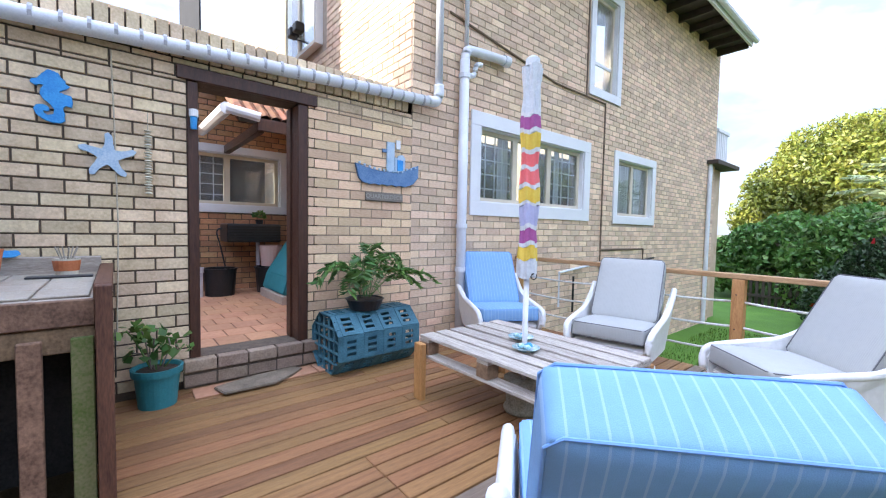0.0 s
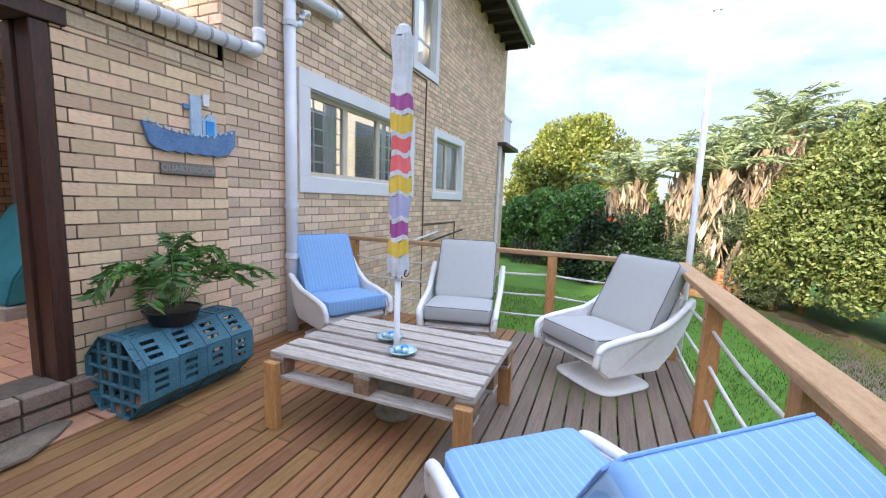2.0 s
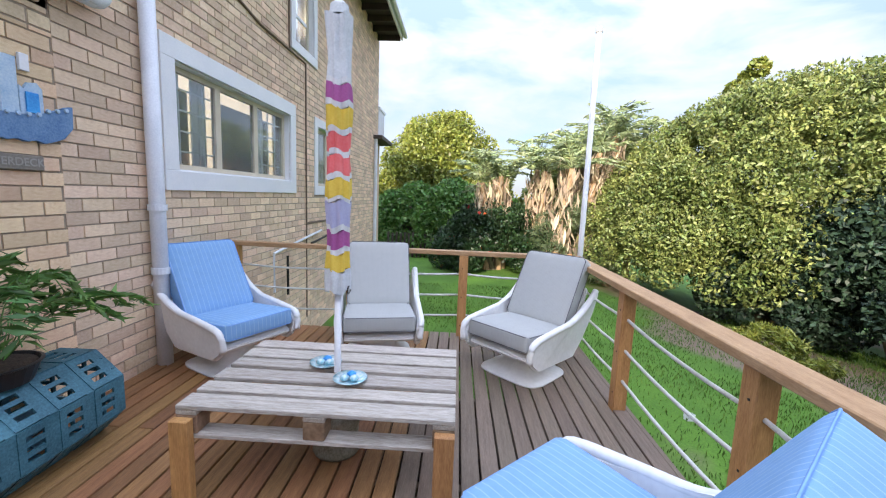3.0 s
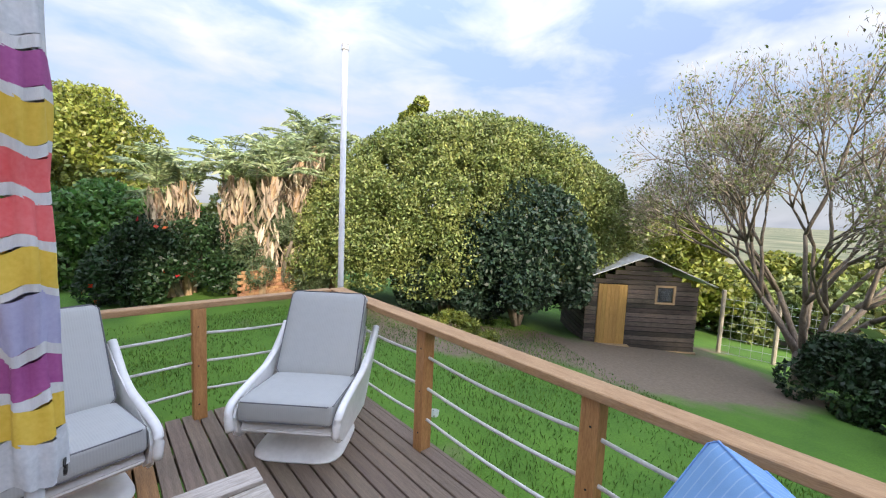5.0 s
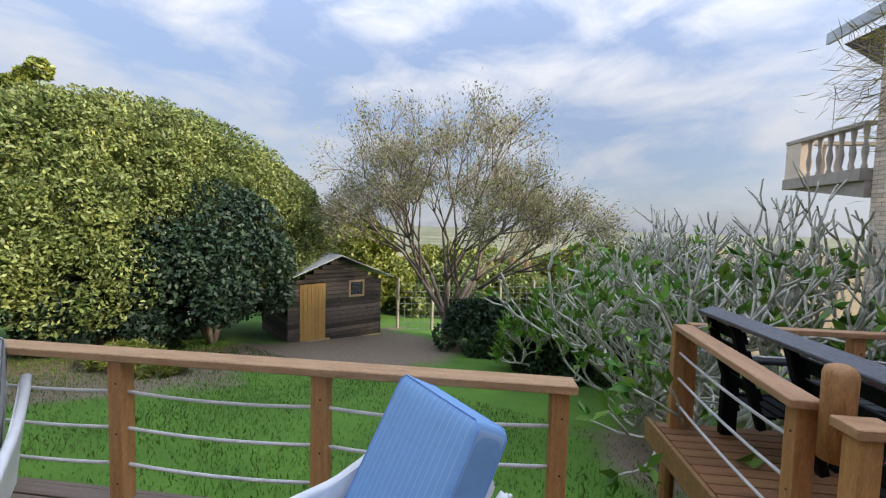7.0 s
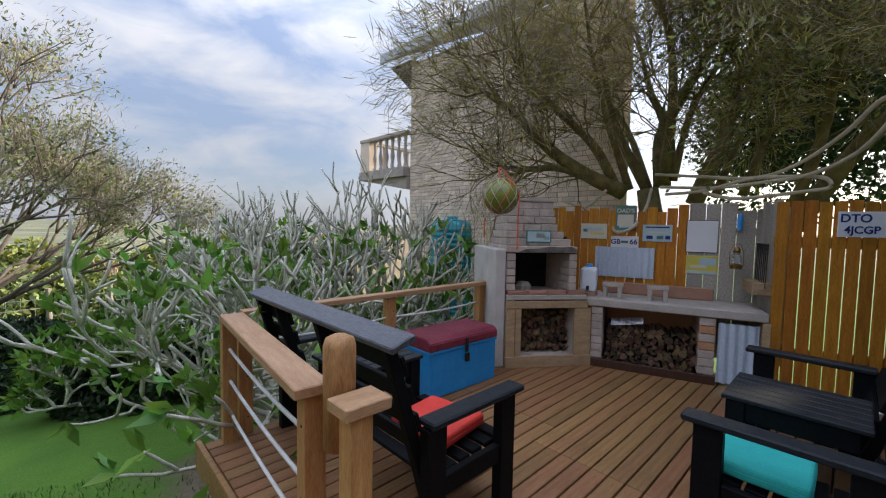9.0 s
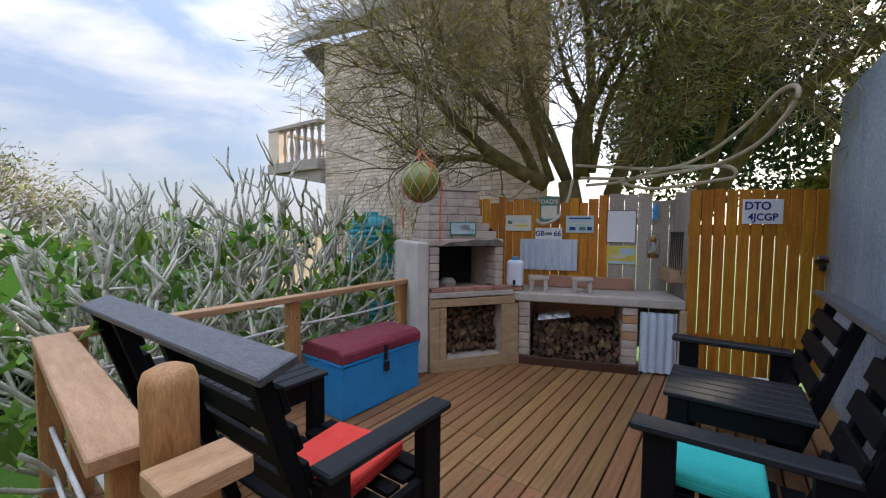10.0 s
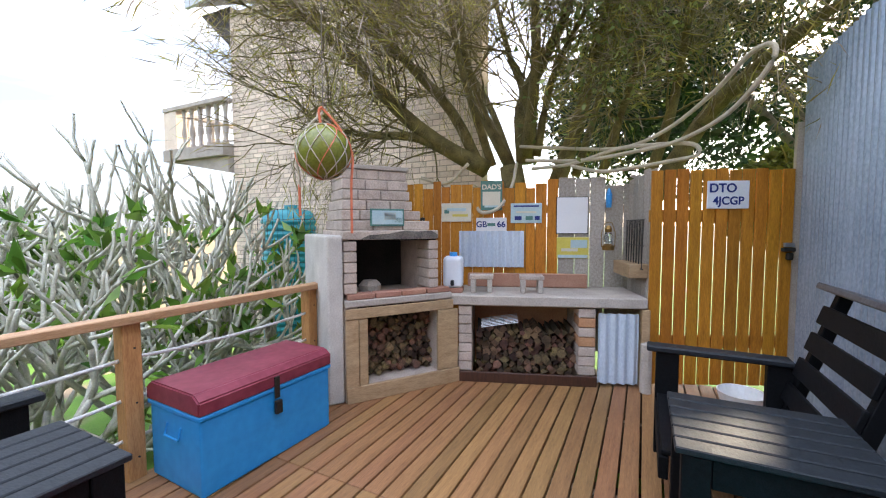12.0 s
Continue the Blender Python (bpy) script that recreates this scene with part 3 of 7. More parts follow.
gp[:, 2] = [ground_z(a, b) + 0.02 for a, b in gp[:, :2]]
tagged(leaf_mesh("grass", gp, 0.07, leafmat("grass_blades", (0.05, 0.12, 0.015), (0.15, 0.26, 0.04), 0.6), aspect=6, dirs=np.tile([0, 0, 1.0], (len(gp), 1)), seed=4), kind="stuff")

# ---- house front ----
WY = 3.4
DOOR = (0.42, 1.27, 0.22, 2.29)
WIN1 = (3.43, 5.73, 1.58, 2.49)
WIN2 = (6.82, 8.19, 1.53, 2.52)
UPWIN = (5.93, 6.66, 3.56, 5.06)
HZ = 5.86
front_m = Matrix.Translation((0, WY, 0))
wall_low = tagged(part("wall_low", panel_with_holes(-4.2, 2.42, -1.2, 2.55, [DOOR], 0.23), M_MORTAR), "pale yellow brick courtyard wall with soldier course", kind="structure")
wall_low.matrix_world = front_m
wall_front = tagged(part("wall_front", panel_with_holes(2.42, 11.8, -1.2, HZ, [WIN1, WIN2, UPWIN], 0.25), M_MORTARL), "buff face-brick house wall", kind="structure")
wall_front.matrix_world = front_m
side_m = Matrix.Translation((2.42, WY + 0.002, 0)) @ pose(0, 0, 0, 0, 0, 90)
SIDEWIN = (2.35, 3.75, 3.95, 5.5)
wall_side = tagged(part("wall_side", panel_with_holes(0.26, 8.6, -0.2, HZ, [SIDEWIN], -0.25), M_MORTARL), "buff brick side wall of the tall house", kind="structure")
wall_side.matrix_world = side_m
end_m = Matrix.Translation((11.8, WY, 0)) @ pose(0, 0, 0, 0, 0, 90)
tagged(part("wall_end", panel_with_holes(0, 8, -1.2, HZ, [], 0.25), M_MORTARL), "brick end wall", kind="structure").matrix_world = end_m @ Matrix.Translation((0.26, 0, 0))

# ---- roof ----
roof_t = thing("roof", "pitched roof with dark timber eaves and pale gutter", "roof", kind="structure")
bm = bmesh.new()
for a, b in (((2.75, 5.80), (7.5, 8.0)),):
    vs = [bm.verts.new(v) for v in ((1.6, a[0], a[1]), (11.6, a[0], a[1]), (11.6, b[0], b[1]), (1.6, b[0], b[1]), (1.6, a[0], a[1] + 0.12), (11.6, a[0], a[1] + 0.12), (11.6, b[0], b[1] + 0.12), (1.6, b[0], b[1] + 0.12))]
    for f in ((3, 2, 1, 0), (4, 5, 6, 7), (0, 1, 5, 4), (1, 2, 6, 5), (2, 3, 7, 6), (3, 0, 4, 7)):
        bm.faces.new([vs[i] for i in f])
part("roof_slab", bm, M_EAVE, roof_t)
part("fascia", B(1.6, 11.62, 2.70, 2.748, 5.66, 5.86), M_WHITE, roof_t)
part("soffit", B(1.6, 11.6, 2.75, 3.39, 5.765, 5.79, 0), M_EAVE, roof_t)
part("gutter", T([(1.6, 2.64, 5.78), (11.66, 2.64, 5.78)], 0.06, 10), M_PIPE, roof_t, "white roof gutter")
for k in range(17):
    part("rafter", B(1.9 + k * 0.6, 1.96 + k * 0.6, 2.76, 3.39, 5.62, 5.76, 0), M_EAVE, roof_t)


# ---- windows ----
def window(name, rect, m, split, label, bars=(), band=0.17, curtain=(), depth=0.12, mat_frame=None):
    """A window in a wall plane: plaster surround, frame, sashes, panes, bars; split lists the sash edges."""
    u0, u1, v0, v1 = rect
    t = tagged(new(name), label, kind="structure")
    t.matrix_world = m
    fm = mat_frame or M_FRAME
    sur = thing("surround", "", "")
    sur.parent = t
    for r in ((u0 - band, u1 + band, v1, v1 + band), (u0 - band, u1 + band, v0 - band, v0), (u0 - band, u0, v0, v1), (u1, u1 + band, v0, v1)):
        part("band", B(r[0], r[1], -0.028, -0.002, r[2], r[3], 0.004), M_WHITE, sur)
    part("reveal", panel_with_holes(u0, u1, v0, v1, [(u0 + 0.012, u1 - 0.012, v0 + 0.012, v1 - 0.012)], depth), M_WHITE, t)
    part("window_frame", panel_with_holes(u0 + 0.014, u1 - 0.014, v0 + 0.014, v1 - 0.014, [(a + 0.045, b - 0.045, v0 + 0.06, v1 - 0.06) for a, b in zip(split, split[1:])], 0.05), fm, t).location = (0, depth - 0.055, 0)
    for i, (a, b) in enumerate(zip(split, split[1:])):
        part("pane", B(a + 0.04, b - 0.04, depth - 0.034, depth - 0.028, v0 + 0.055, v1 - 0.055, 0), M_GLASS, t)
        if i in bars:
            bm = bmesh.new()
            for k in range(1, 4):
                u = a + (b - a) * k / 4
                box(bm, u - 0.007, u + 0.007, depth - 0.012, depth + 0.002, v0 + 0.06, v1 - 0.06, 0)
            for k in range(1, 5):
                v = v0 + (v1 - v0) * k / 5
                box(bm, a + 0.04, b - 0.04, depth - 0.010, depth + 0.004, v - 0.007, v + 0.007, 0)
            part("burglar_bars", bm, M_WHITE, t)
    for a, b in curtain:
        n = max(4, int((b - a) / 0.03))
        out = [(a + (b - a) * k / n, 0.02 * math.sin(k * 1.9)) for k in range(n + 1)]
        part("curtain", extrude_outline(out + [(u, v + 0.01) for u, v in out[::-1]], v0 + 0.02, v1 - 0.02, "z"), M_CURT, t).location = (0, depth + 0.10, 0)
    # dark sheet in place of a room, its dimness painted in
    part("room_shade_sheet", B(u0 - 0.2, u1 + 0.2, 1.6, 1.62, v0 - 0.5, v1 + 0.3, 0), M_DARKIN, t)
    return t


window("window_1", WIN1, front_m, [3.46, 4.16, 4.92, 5.70], "three-sash cream window in a wide white surround", bars=(0, 2), curtain=((3.98, 4.16), (5.28, 5.4)))
window("window_2", WIN2, front_m, [6.84, 7.5, 8.17], "small cream window in a white surround", band=0.14, curtain=((6.85, 8.15),))
window("window_3", UPWIN, front_m, [5.95, 6.64], "tall upper window with white surround", band=0.14)
part("transom", B(5.99, 6.60, 0.075, 0.105, 3.98, 4.03, 0.004), M_WHITE, bpy.data.objects["window_3"])
window("window_4", SIDEWIN, side_m, [2.37, 3.05, 3.73], "upper side window with white surround", band=0.14)

# ---- doorway ----
dw = thing("door_1", "open doorway framed in dark brown timber, no door leaf", "doorway", kind="structure")
part("lintel", B(0.34, 1.38, WY - 0.035, WY + 0.12, 2.29, 2.385, 0.006), M_DARKWOOD, dw)
part("post", B(0.405, 0.475, WY - 0.02, WY + 0.13, 0.222, 2.285, 0.005), M_DARKWOOD, dw)
part("post", B(1.215, 1.30, WY - 0.02, WY + 0.13, 0.222, 2.285, 0.005), M_DARKWOOD, dw)
part("post", B(1.20, 1.26, WY + 0.14, WY + 0.24, 0.222, 2.285, 0.005), M_DARKWOOD, dw)
step = tagged(new("doorstep"), "brick doorstep in two courses with worn edge", kind="structure")
part("riser", B(0.36, 1.46, WY - 0.06, WY + 0.23, 0.004, 0.125, 0.004), M_MORTAR, step)
for k in range(5):
    part("brick", B(0.36 + k * 0.222, 0.57 + k * 0.222, WY - 0.068, WY - 0.055, 0.02, 0.105, 0.003), M_STEPB, step)
for k in range(5):
    part("brick", B(0.36 + k * 0.222, 0.572 + k * 0.222, WY - 0.085, WY + 0.1, 0.13, 0.218, 0.006), M_STEPB, step)

# ---- courtyard ----
court = tagged(part("floor_court", B(-2.5, 2.4, WY + 0.24, 8.3, -0.2, 0.205, 0), M_MORTAR), "terracotta tiled courtyard floor", kind="structure")
cb_m = Matrix.Translation((0, 6.9, 0))
CWIN = (0.62, 2.15, 1.55, 2.35)
cwall = tagged(part("wall_court", panel_with_holes(-2.5, 2.42, 0, 3.6, [CWIN], 0.23), M_MORTAR), "orange brick courtyard back wall", kind="structure")
cwall.matrix_world = cb_m
window("window_5", CWIN, cb_m, [0.64, 1.36, 2.13], "courtyard window with cream frames", bars=(0,), band=0.12)
tagged(part("wall_back_high", B(-2.5, 2.2, 9.4, 9.6, 0, 5.15, 0), M_MORTARL), "rear brick gable wall", kind="structure")
tagged(part("wall_court_left", B(-2.7, -2.5, WY + 0.23, 9.4, 0, 3.6, 0), M_MORTAR), "brick courtyard side wall", kind="structure")
lean = thing("lean_to_roof", "lean-to roof with brown tiles on dark beams", "roof", Matrix.Translation((0, 0, 0)), kind="structure")
for k in range(6):
    for j in range(11):
        part("roof_tile", lathe([(0.075, -0.16), (0.082, 0.16)], 8), M_ROOFT, lean).matrix_basis = pose(1.18 + j * 0.125, 5.25 + k * 0.27, 2.60 + k * 0.17, -58, 0, 0)
part("roof_deck", extrude_outline([(5.05, 2.50), (6.88, 3.65), (6.88, 3.60), (5.05, 2.45)], 1.12, 2.41, "x"), M_EAVE, lean)
part("fascia_board", B(1.30, 2.40, 4.96, 4.99, 2.36, 2.50, 0.004), M_DARKWOOD, lean)
part("beam", B(1.30, 1.38, 5.0, 6.85, 2.34, 2.46), M_DARKWOOD, lean)
part("gutter", T([(0.98, 5.0, 2.56), (0.98, 6.7, 2.60)], 0.07, 10), M_WHITE, lean)
part("gutter_return", T([(0.98, 5.0, 2.56), (1.32, 4.92, 2.50)], 0.055, 10), M_WHITE, lean)

sinkt = thing("outdoor_sink", "dark grey ribbed wash trough on the courtyard wall with white pipes", "sink", Matrix.Translation((1.62, 6.6, 0)))
part("basin", B(-0.38, 0.38, -0.25, 0.28, 0.98, 1.26, 0.03), M_BLACKP, sinkt)
for k in range(6):
    part("rib", B(-0.37, 0.37, -0.262, -0.252, 1.0 + k * 0.04, 1.018 + k * 0.04, 0), M_DARKMETAL, sinkt)
part("drain_pipe", T([(0.1, 0, 1.0), (0.1, 0, 0.6)], 0.03), M_PIPE, sinkt)
part("hose", T(smooth_path([(-0.3, 0.1, 1.2), (-0.45, 0.1, 1.15), (-0.42, 0.0, 0.9), (-0.36, 0.0, 0.6)], 4), 0.012, 6), M_BLACKP, sinkt)
for x, lab in ((1.15, "black plastic tub under the trough"), (1.85, "black plastic tub beside the drain")):
    p = thing("tub", lab, "tub", Matrix.Translation((x, 6.4, 0.21)), group="black tubs")
    part("shell", lathe([(0.0, 0), (0.19, 0), (0.22, 0.38), (0.235, 0.38), (0.235, 0.40), (0.205, 0.40), (0.18, 0.05), (0, 0.05)], 20), M_BLACKP, p)
wp = thing("waste_pipe", "white waste pipe stub in the courtyard", "pipe", Matrix.Translation((0.86, 6.35, 0.21)))
part("stub", lathe([(0, 0), (0.07, 0), (0.07, 0.34), (0.085, 0.35), (0.085, 0.42), (0, 0.42)], 16), M_PIPE, wp)
cp = thing("covered_stack", "green tarpaulin-covered stack on a wooden pallet", "covered goods", Matrix.Translation((2.0, 5.6, 0.21)))
part("pallet_base", B(-0.38, 0.38, -0.5, 0.5, 0.0, 0.12, 0.01), M_PALLETX, cp)
part("cover", extrude_outline([(-0.36, 0.125), (0.36, 0.125), (0.36, 0.95), (0.1, 0.98), (-0.3, 0.35)], -0.48, 0.48, "y", 0.02), M_TEALPOT, cp)
pk = thing("pink_bucket", "pale pink bucket beside the stack", "bucket", Matrix.Translation((1.85, 6.4, 0.615)))
part("shell", lathe([(0, 0), (0.13, 0), (0.17, 0.32), (0.18, 0.32), (0.165, 0.31), (0.12, 0.02), (0, 0.02)], 20), mat("pale_pink_plastic", (0.6, 0.42, 0.36), (0.7, 0.5, 0.43), 4, 0.5), pk)

# ---- pipes on the wall ----
gp = thing("gutter_pipe", "long white wrapped pipe along the wall top", "pipe", kind="structure")
part("pipe", T([(-4.0, WY - 0.09, 2.33), (-0.5, WY - 0.09, 2.44), (2.62, WY - 0.09, 2.585)], 0.052, 14), M_PIPE, gp, smooth=True)
for k in range(40):
    x = -2.6 + k * 0.13
    part("wrap", T([(x, WY - 0.09, 2.38 + (x + 2.2) * 0.0424 - 0.0), (x + 0.02, WY - 0.09, 2.38 + (x + 2.2) * 0.0424)], 0.0565, 12), mat_wrap if k else (mat_wrap := mat("grey_wrap", (0.36, 0.37, 0.40), (0.5, 0.51, 0.54), 8, 0.6)), gp)
part("elbow", T(smooth_path([(2.55, WY - 0.09, 2.585), (2.66, WY - 0.09, 2.60), (2.70, WY - 0.09, 2.68), (2.70, WY - 0.09, 2.78)], 4), 0.055, 14), M_PIPE, gp, smooth=True)
part("riser_pipe", T([(2.70, WY - 0.09, 2.7), (2.70, WY - 0.09, 5.7)], 0.042, 12), M_PIPE, gp, smooth=True)
dp = thing("downpipe", "thick white soil pipe with branch and clamps", "pipe", kind="structure")
part("pipe", T([(3.08, WY - 0.08, -0.2), (3.08, WY - 0.08, 3.16)], 0.056, 16), M_PIPE, dp, smooth=True)
part("pipe_arm", T(smooth_path([(3.08, WY - 0.08, 3.1), (3.10, WY - 0.08, 3.24), (3.2, WY - 0.08, 3.29), (3.75, WY - 0.08, 3.33)], 5), 0.054, 14), M_PIPE, dp, smooth=True)
part("vent_pipe", T([(3.1, WY - 0.08, 3.28), (3.1, WY - 0.08, 5.7)], 0.026, 10), M_PIPE, dp, smooth=True)
part("cap", lathe([(0, 0), (0.066, 0), (0.066, 0.09), (0, 0.09)], 16), M_PIPE, dp).matrix_basis = Matrix.Translation((3.72, WY - 0.08, 3.33)) @ pose(0, 0, 0, 0, 90, 0)
part("branch", T(smooth_path([(3.1, WY - 0.08, 3.0), (3.22, WY - 0.08, 3.02), (3.26, WY - 0.08, 3.14), (3.34, WY - 0.08, 3.17)], 4), 0.03, 10), M_PIPE, dp, smooth=True)
for z in (0.75, 1.25, 2.95):
    part("collar", lathe([(0.057, 0), (0.067, 0), (0.067, 0.05), (0.057, 0.05)], 16), M_PIPE, dp).location = (3.08, WY - 0.08, z)
cd = thing("conduit", "thin brown conduits on the brick wall", "conduit", kind="structure")
for pts in ([(6.30, WY - 0.02, 3.36), (6.30, WY - 0.02, 0.95), (7.9, WY - 0.02, 0.93), (7.9, WY - 0.02, 0.2)], [(2.9, WY - 0.02, 3.65), (4.9, WY - 0.02, 3.36), (5.72, WY - 0.02, 3.36), (6.3, WY - 0.02, 3.36)], [(5.72, WY - 0.02, 3.36), (5.72, WY - 0.02, 5.6)], [(7.9, WY - 0.02, 0.93), (6.3, WY - 0.02, 0.93), (6.3, WY - 0.02, -0.6)]):
    part("line", T(pts, 0.014, 6), M_DARKPIPE, cd)
dp2 = thing("rear_downpipe", "white downpipe at the far corner of the house", "pipe", kind="structure")
part("pipe", T([(11.3, WY - 0.06, -1.0), (11.3, WY - 0.06, 2.95)], 0.05, 10), M_PIPE, dp2)
bal1 = thing("rear_balcony", "white balustraded balcony beyond the house corner", "balcony", kind="structure")
part("slab", B(11.2, 12.9, WY - 0.25, WY + 2.5, 2.95, 3.05), M_EAVE, bal1)
part("wall", B(11.82, 12.6, WY + 0.1, WY + 2.4, -1.1, 2.94, 0), M_BRICK, bal1)
part("handrail", B(11.82, 12.7, WY - 0.05, WY + 0.05, 3.85, 3.93), M_WHITE, bal1)
for k in range(6):
    part("baluster", T([(11.9 + k * 0.14, WY, 3.06), (11.9 + k * 0.14, WY, 3.85)], 0.035, 8), M_WHITE, bal1)
hoses = thing("garden_taps", "thin pipes and taps low on the house wall", "plumbing")
for pts in ([(5.1, WY - 0.05, 0.1), (5.1, WY - 0.05, 0.62), (6.9, WY - 0.05, 0.78)], [(5.4, WY - 0.1, 0.0), (5.4, WY - 0.1, 0.55)], [(6.3, WY - 0.1, 0.62), (8.2, WY - 0.1, 0.75)]):
    part("pipe", T(pts, 0.018, 6), M_DARKMETAL if pts[0][0] != 5.1 else M_PIPE, hoses)
fl = thing("floodlight", "black twin floodlight on the side wall", "lamp", Matrix.Translation((2.22, 6.3, 4.15)))
part("bracket", T([(0.19, 0, 0), (0, 0, 0), (0, 0, 0.1)], 0.015, 6), M_DARKMETAL, fl)
for s in (-1, 1):
    part("head", B(-0.08, 0.06, s * 0.12 - 0.08, s * 0.12 + 0.08, 0.06, 0.2, 0.02), M_DARKMETAL, fl)


# ---- decks ----
deck = thing("floor_deck", "brown timber deck boards with dark gaps", "deck", kind="structure")
PITCH = 0.108
BOARDS = {}


def board(x0, x1, y0, y1, material):
    key = (round(x1 - x0, 2), round(y1 - y0, 3), material.name)
    if key not in BOARDS:
        o = part("board", B(0, x1 - x0, 0, y1 - y0, -0.032, 0.0, 0.003), material, deck)
        BOARDS[key] = o
    else:
        o = new("board", BOARDS[key].data)
        o.parent = deck
    o.location = (x0, y0, 0)


y = 3.28
rr = random.Random(2)
while y > -1.9:
    y1 = y + PITCH - 0.012
    if y > 1.70:
        board(-0.15 if y > 2.1 else -1.2, 1.6 + (0.6 if int(y * 9.26) % 2 else 0), y, y1, M_DECK)
        board(1.604 + (0.6 if int(y * 9.26) % 2 else 0), 4.18, y, y1, M_DECK)
    elif y > -0.30:
        board(-5.3, -2.6, y, y1, M_DECK)
        board(-2.596, 1.0, y, y1, M_DECK)
        board(1.004, 4.18, y, y1, M_DECK if y > 1.15 else M_DECK2)
    else:
        board(-5.0, -2.9, y, y1, M_DECK)
        board(-2.896, -0.86, y, y1, M_DECK)
    y -= PITCH
for a in (-4.4, -3.5, -2.6, -1.7, -1.0):
    part("joist", B(a, a + 0.05, -1.8, 1.7, -0.17, -0.036), M_DECK2, deck)
for a in (0.1, 1.0, 1.9, 2.8, 3.7, 4.1):
    part("joist", B(a, a + 0.05, -0.28, 3.3, -0.17, -0.036), M_DECK2, deck)
part("bearer", B(-0.8, 4.18, -0.32, -0.285, -0.2, -0.004), M_DECK2, deck)
# boards added to keep the sunlit ground out of the deck gaps
part("edge_board", B(-5.35, -0.90, 1.705, 1.735, -1.25, -0.035), M_DECK2, deck)
part("ledger_board", B(-5.50, -0.90, 1.705, 1.93, -0.032, -0.004), M_DECK2, deck)
part("edge_board", B(-5.385, -5.355, -0.30, 1.735, -1.25, -0.04), M_DECK2, deck)
part("edge_board", B(-5.10, -5.07, -1.86, -0.305, -1.25, -0.04), M_DECK2, deck)
part("bearer", B(-0.855, -0.82, -1.88, -0.33, -0.2, -0.004), M_DECK, deck)
for a, b in ((0.3, -0.25), (2.2, -0.25), (4.1, -0.2), (4.1, 1.8), (-0.95, -1.7), (-3, -1.7), (-0.95, -0.5)):
    part("pile", T([(a, b, -1.3), (a, b, -0.172)], 0.06, 10), M_POST, deck)
# added dark slabs stand in for the shade under the boards
under = thing("shade_under_deck", "dark slab added for the shade beneath the deck", "soil", kind="structure")
part("shade_slab", B(-5.0, 4.1, -0.25, 3.3, -1.2, -0.93, 0), M_SOIL, under)
part("shade_slab", B(-4.9, -0.95, -1.75, -0.255, -1.2, -0.90, 0), M_SOIL, under)
strip = tagged(new("paving_strip"), "terracotta tiles and stone slab before the doorstep", kind="structure")
for k in range(4):
    part("tile", B(0.40 + k * 0.30, 0.69 + k * 0.30, WY - 0.30, WY - 0.10, 0.001, 0.012 + 0.001 * k, 0.004), M_TILE, strip)
slab = thing("stone_slab", "flat worn sandstone slab at the doorstep", "paver", Matrix.Translation((0.86, 3.17, 0.014)) @ pose(0, 0, 0, 0, 0, 4))
part("stone", extrude_outline([(-0.30, -0.12), (0.05, -0.15), (0.22, -0.06), (0.34, 0.03), (0.30, 0.12), (-0.08, 0.11), (-0.33, 0.05)], 0, 0.018, "z", 0.006), M_STONE, slab)


def railing(name, label, posts, a, b, rail_w=0.14, z=0.9):
    """A timber rail from a to b on posts, with three sagging ropes."""
    t = thing(name, label, "railing")
    a, b = Vector((*a, 0)), Vector((*b, 0))
    d = (b - a).normalized()
    ang = math.degrees(math.atan2(d.y, d.x))
    part("handrail", B(0, (b - a).length, -rail_w / 2, rail_w / 2, z - 0.045, z, 0.005), M_RAIL, t).matrix_basis = pose(a.x, a.y, 0, 0, 0, ang)
    for p in posts:
        q = part("post", B(-0.045, 0.045, -0.045, 0.045, -0.25, z - 0.047, 0.004), M_POST, t)
        q.matrix_basis = pose(p[0], p[1], 0, 0, 0, ang)
        for k in range(3):
            w = part("screw", T([(0, -0.048, 0), (0, 0.048, 0)], 0.006, 6), M_DARKMETAL, q)
            w.location = (0.01, 0, 0.12 + k * 0.3)
    for p, q in zip(posts, posts[1:]):
        for h in (0.22, 0.44, 0.66):
            part("rope", T(sag((p[0], p[1], h), (q[0], q[1], h), 0.025), 0.0105, 8), M_ROPE, t, smooth=True)
    return t


railing("deck_railing", "timber deck railing with white ropes facing the lawn", [(4.06, -0.23), (2.78, -0.23), (1.55, -0.23), (0.27, -0.23)], (4.13, -0.23), (0.19, -0.23))
railing("end_railing", "timber deck railing with white ropes at the far end", [(4.10, -0.15), (4.12, 0.89), (4.13, 2.08), (4.13, 3.3)], (4.12, -0.158), (4.13, 3.36), 0.09)
railing("braai_railing", "timber railing with white ropes beside the black bench", [(-1.00, -1.74), (-0.90, -0.26)], (-1.02, -1.73), (-0.875, -0.19), 0.15)
railing("garden_railing", "timber railing with ropes on the garden edge", [(-1.12, -1.80), (-2.42, -1.80), (-3.72, -1.80)], (-1.10, -1.78), (-3.84, -1.77), 0.10)
gpst = thing("gate_post", "short timber post carrying a rail stub at the deck step", "post")
part("post", B(-0.985, -0.895, -0.03, 0.06, -0.3, 0.85), M_POST, gpst)
part("rail_stub", B(-1.05, -0.86, -0.055, 0.085, 0.853, 0.9), M_RAIL, gpst)
bol = thing("bollard", "short rounded timber bollard on the railing", "post", Matrix.Translation((-0.95, -0.125, 0.0)))
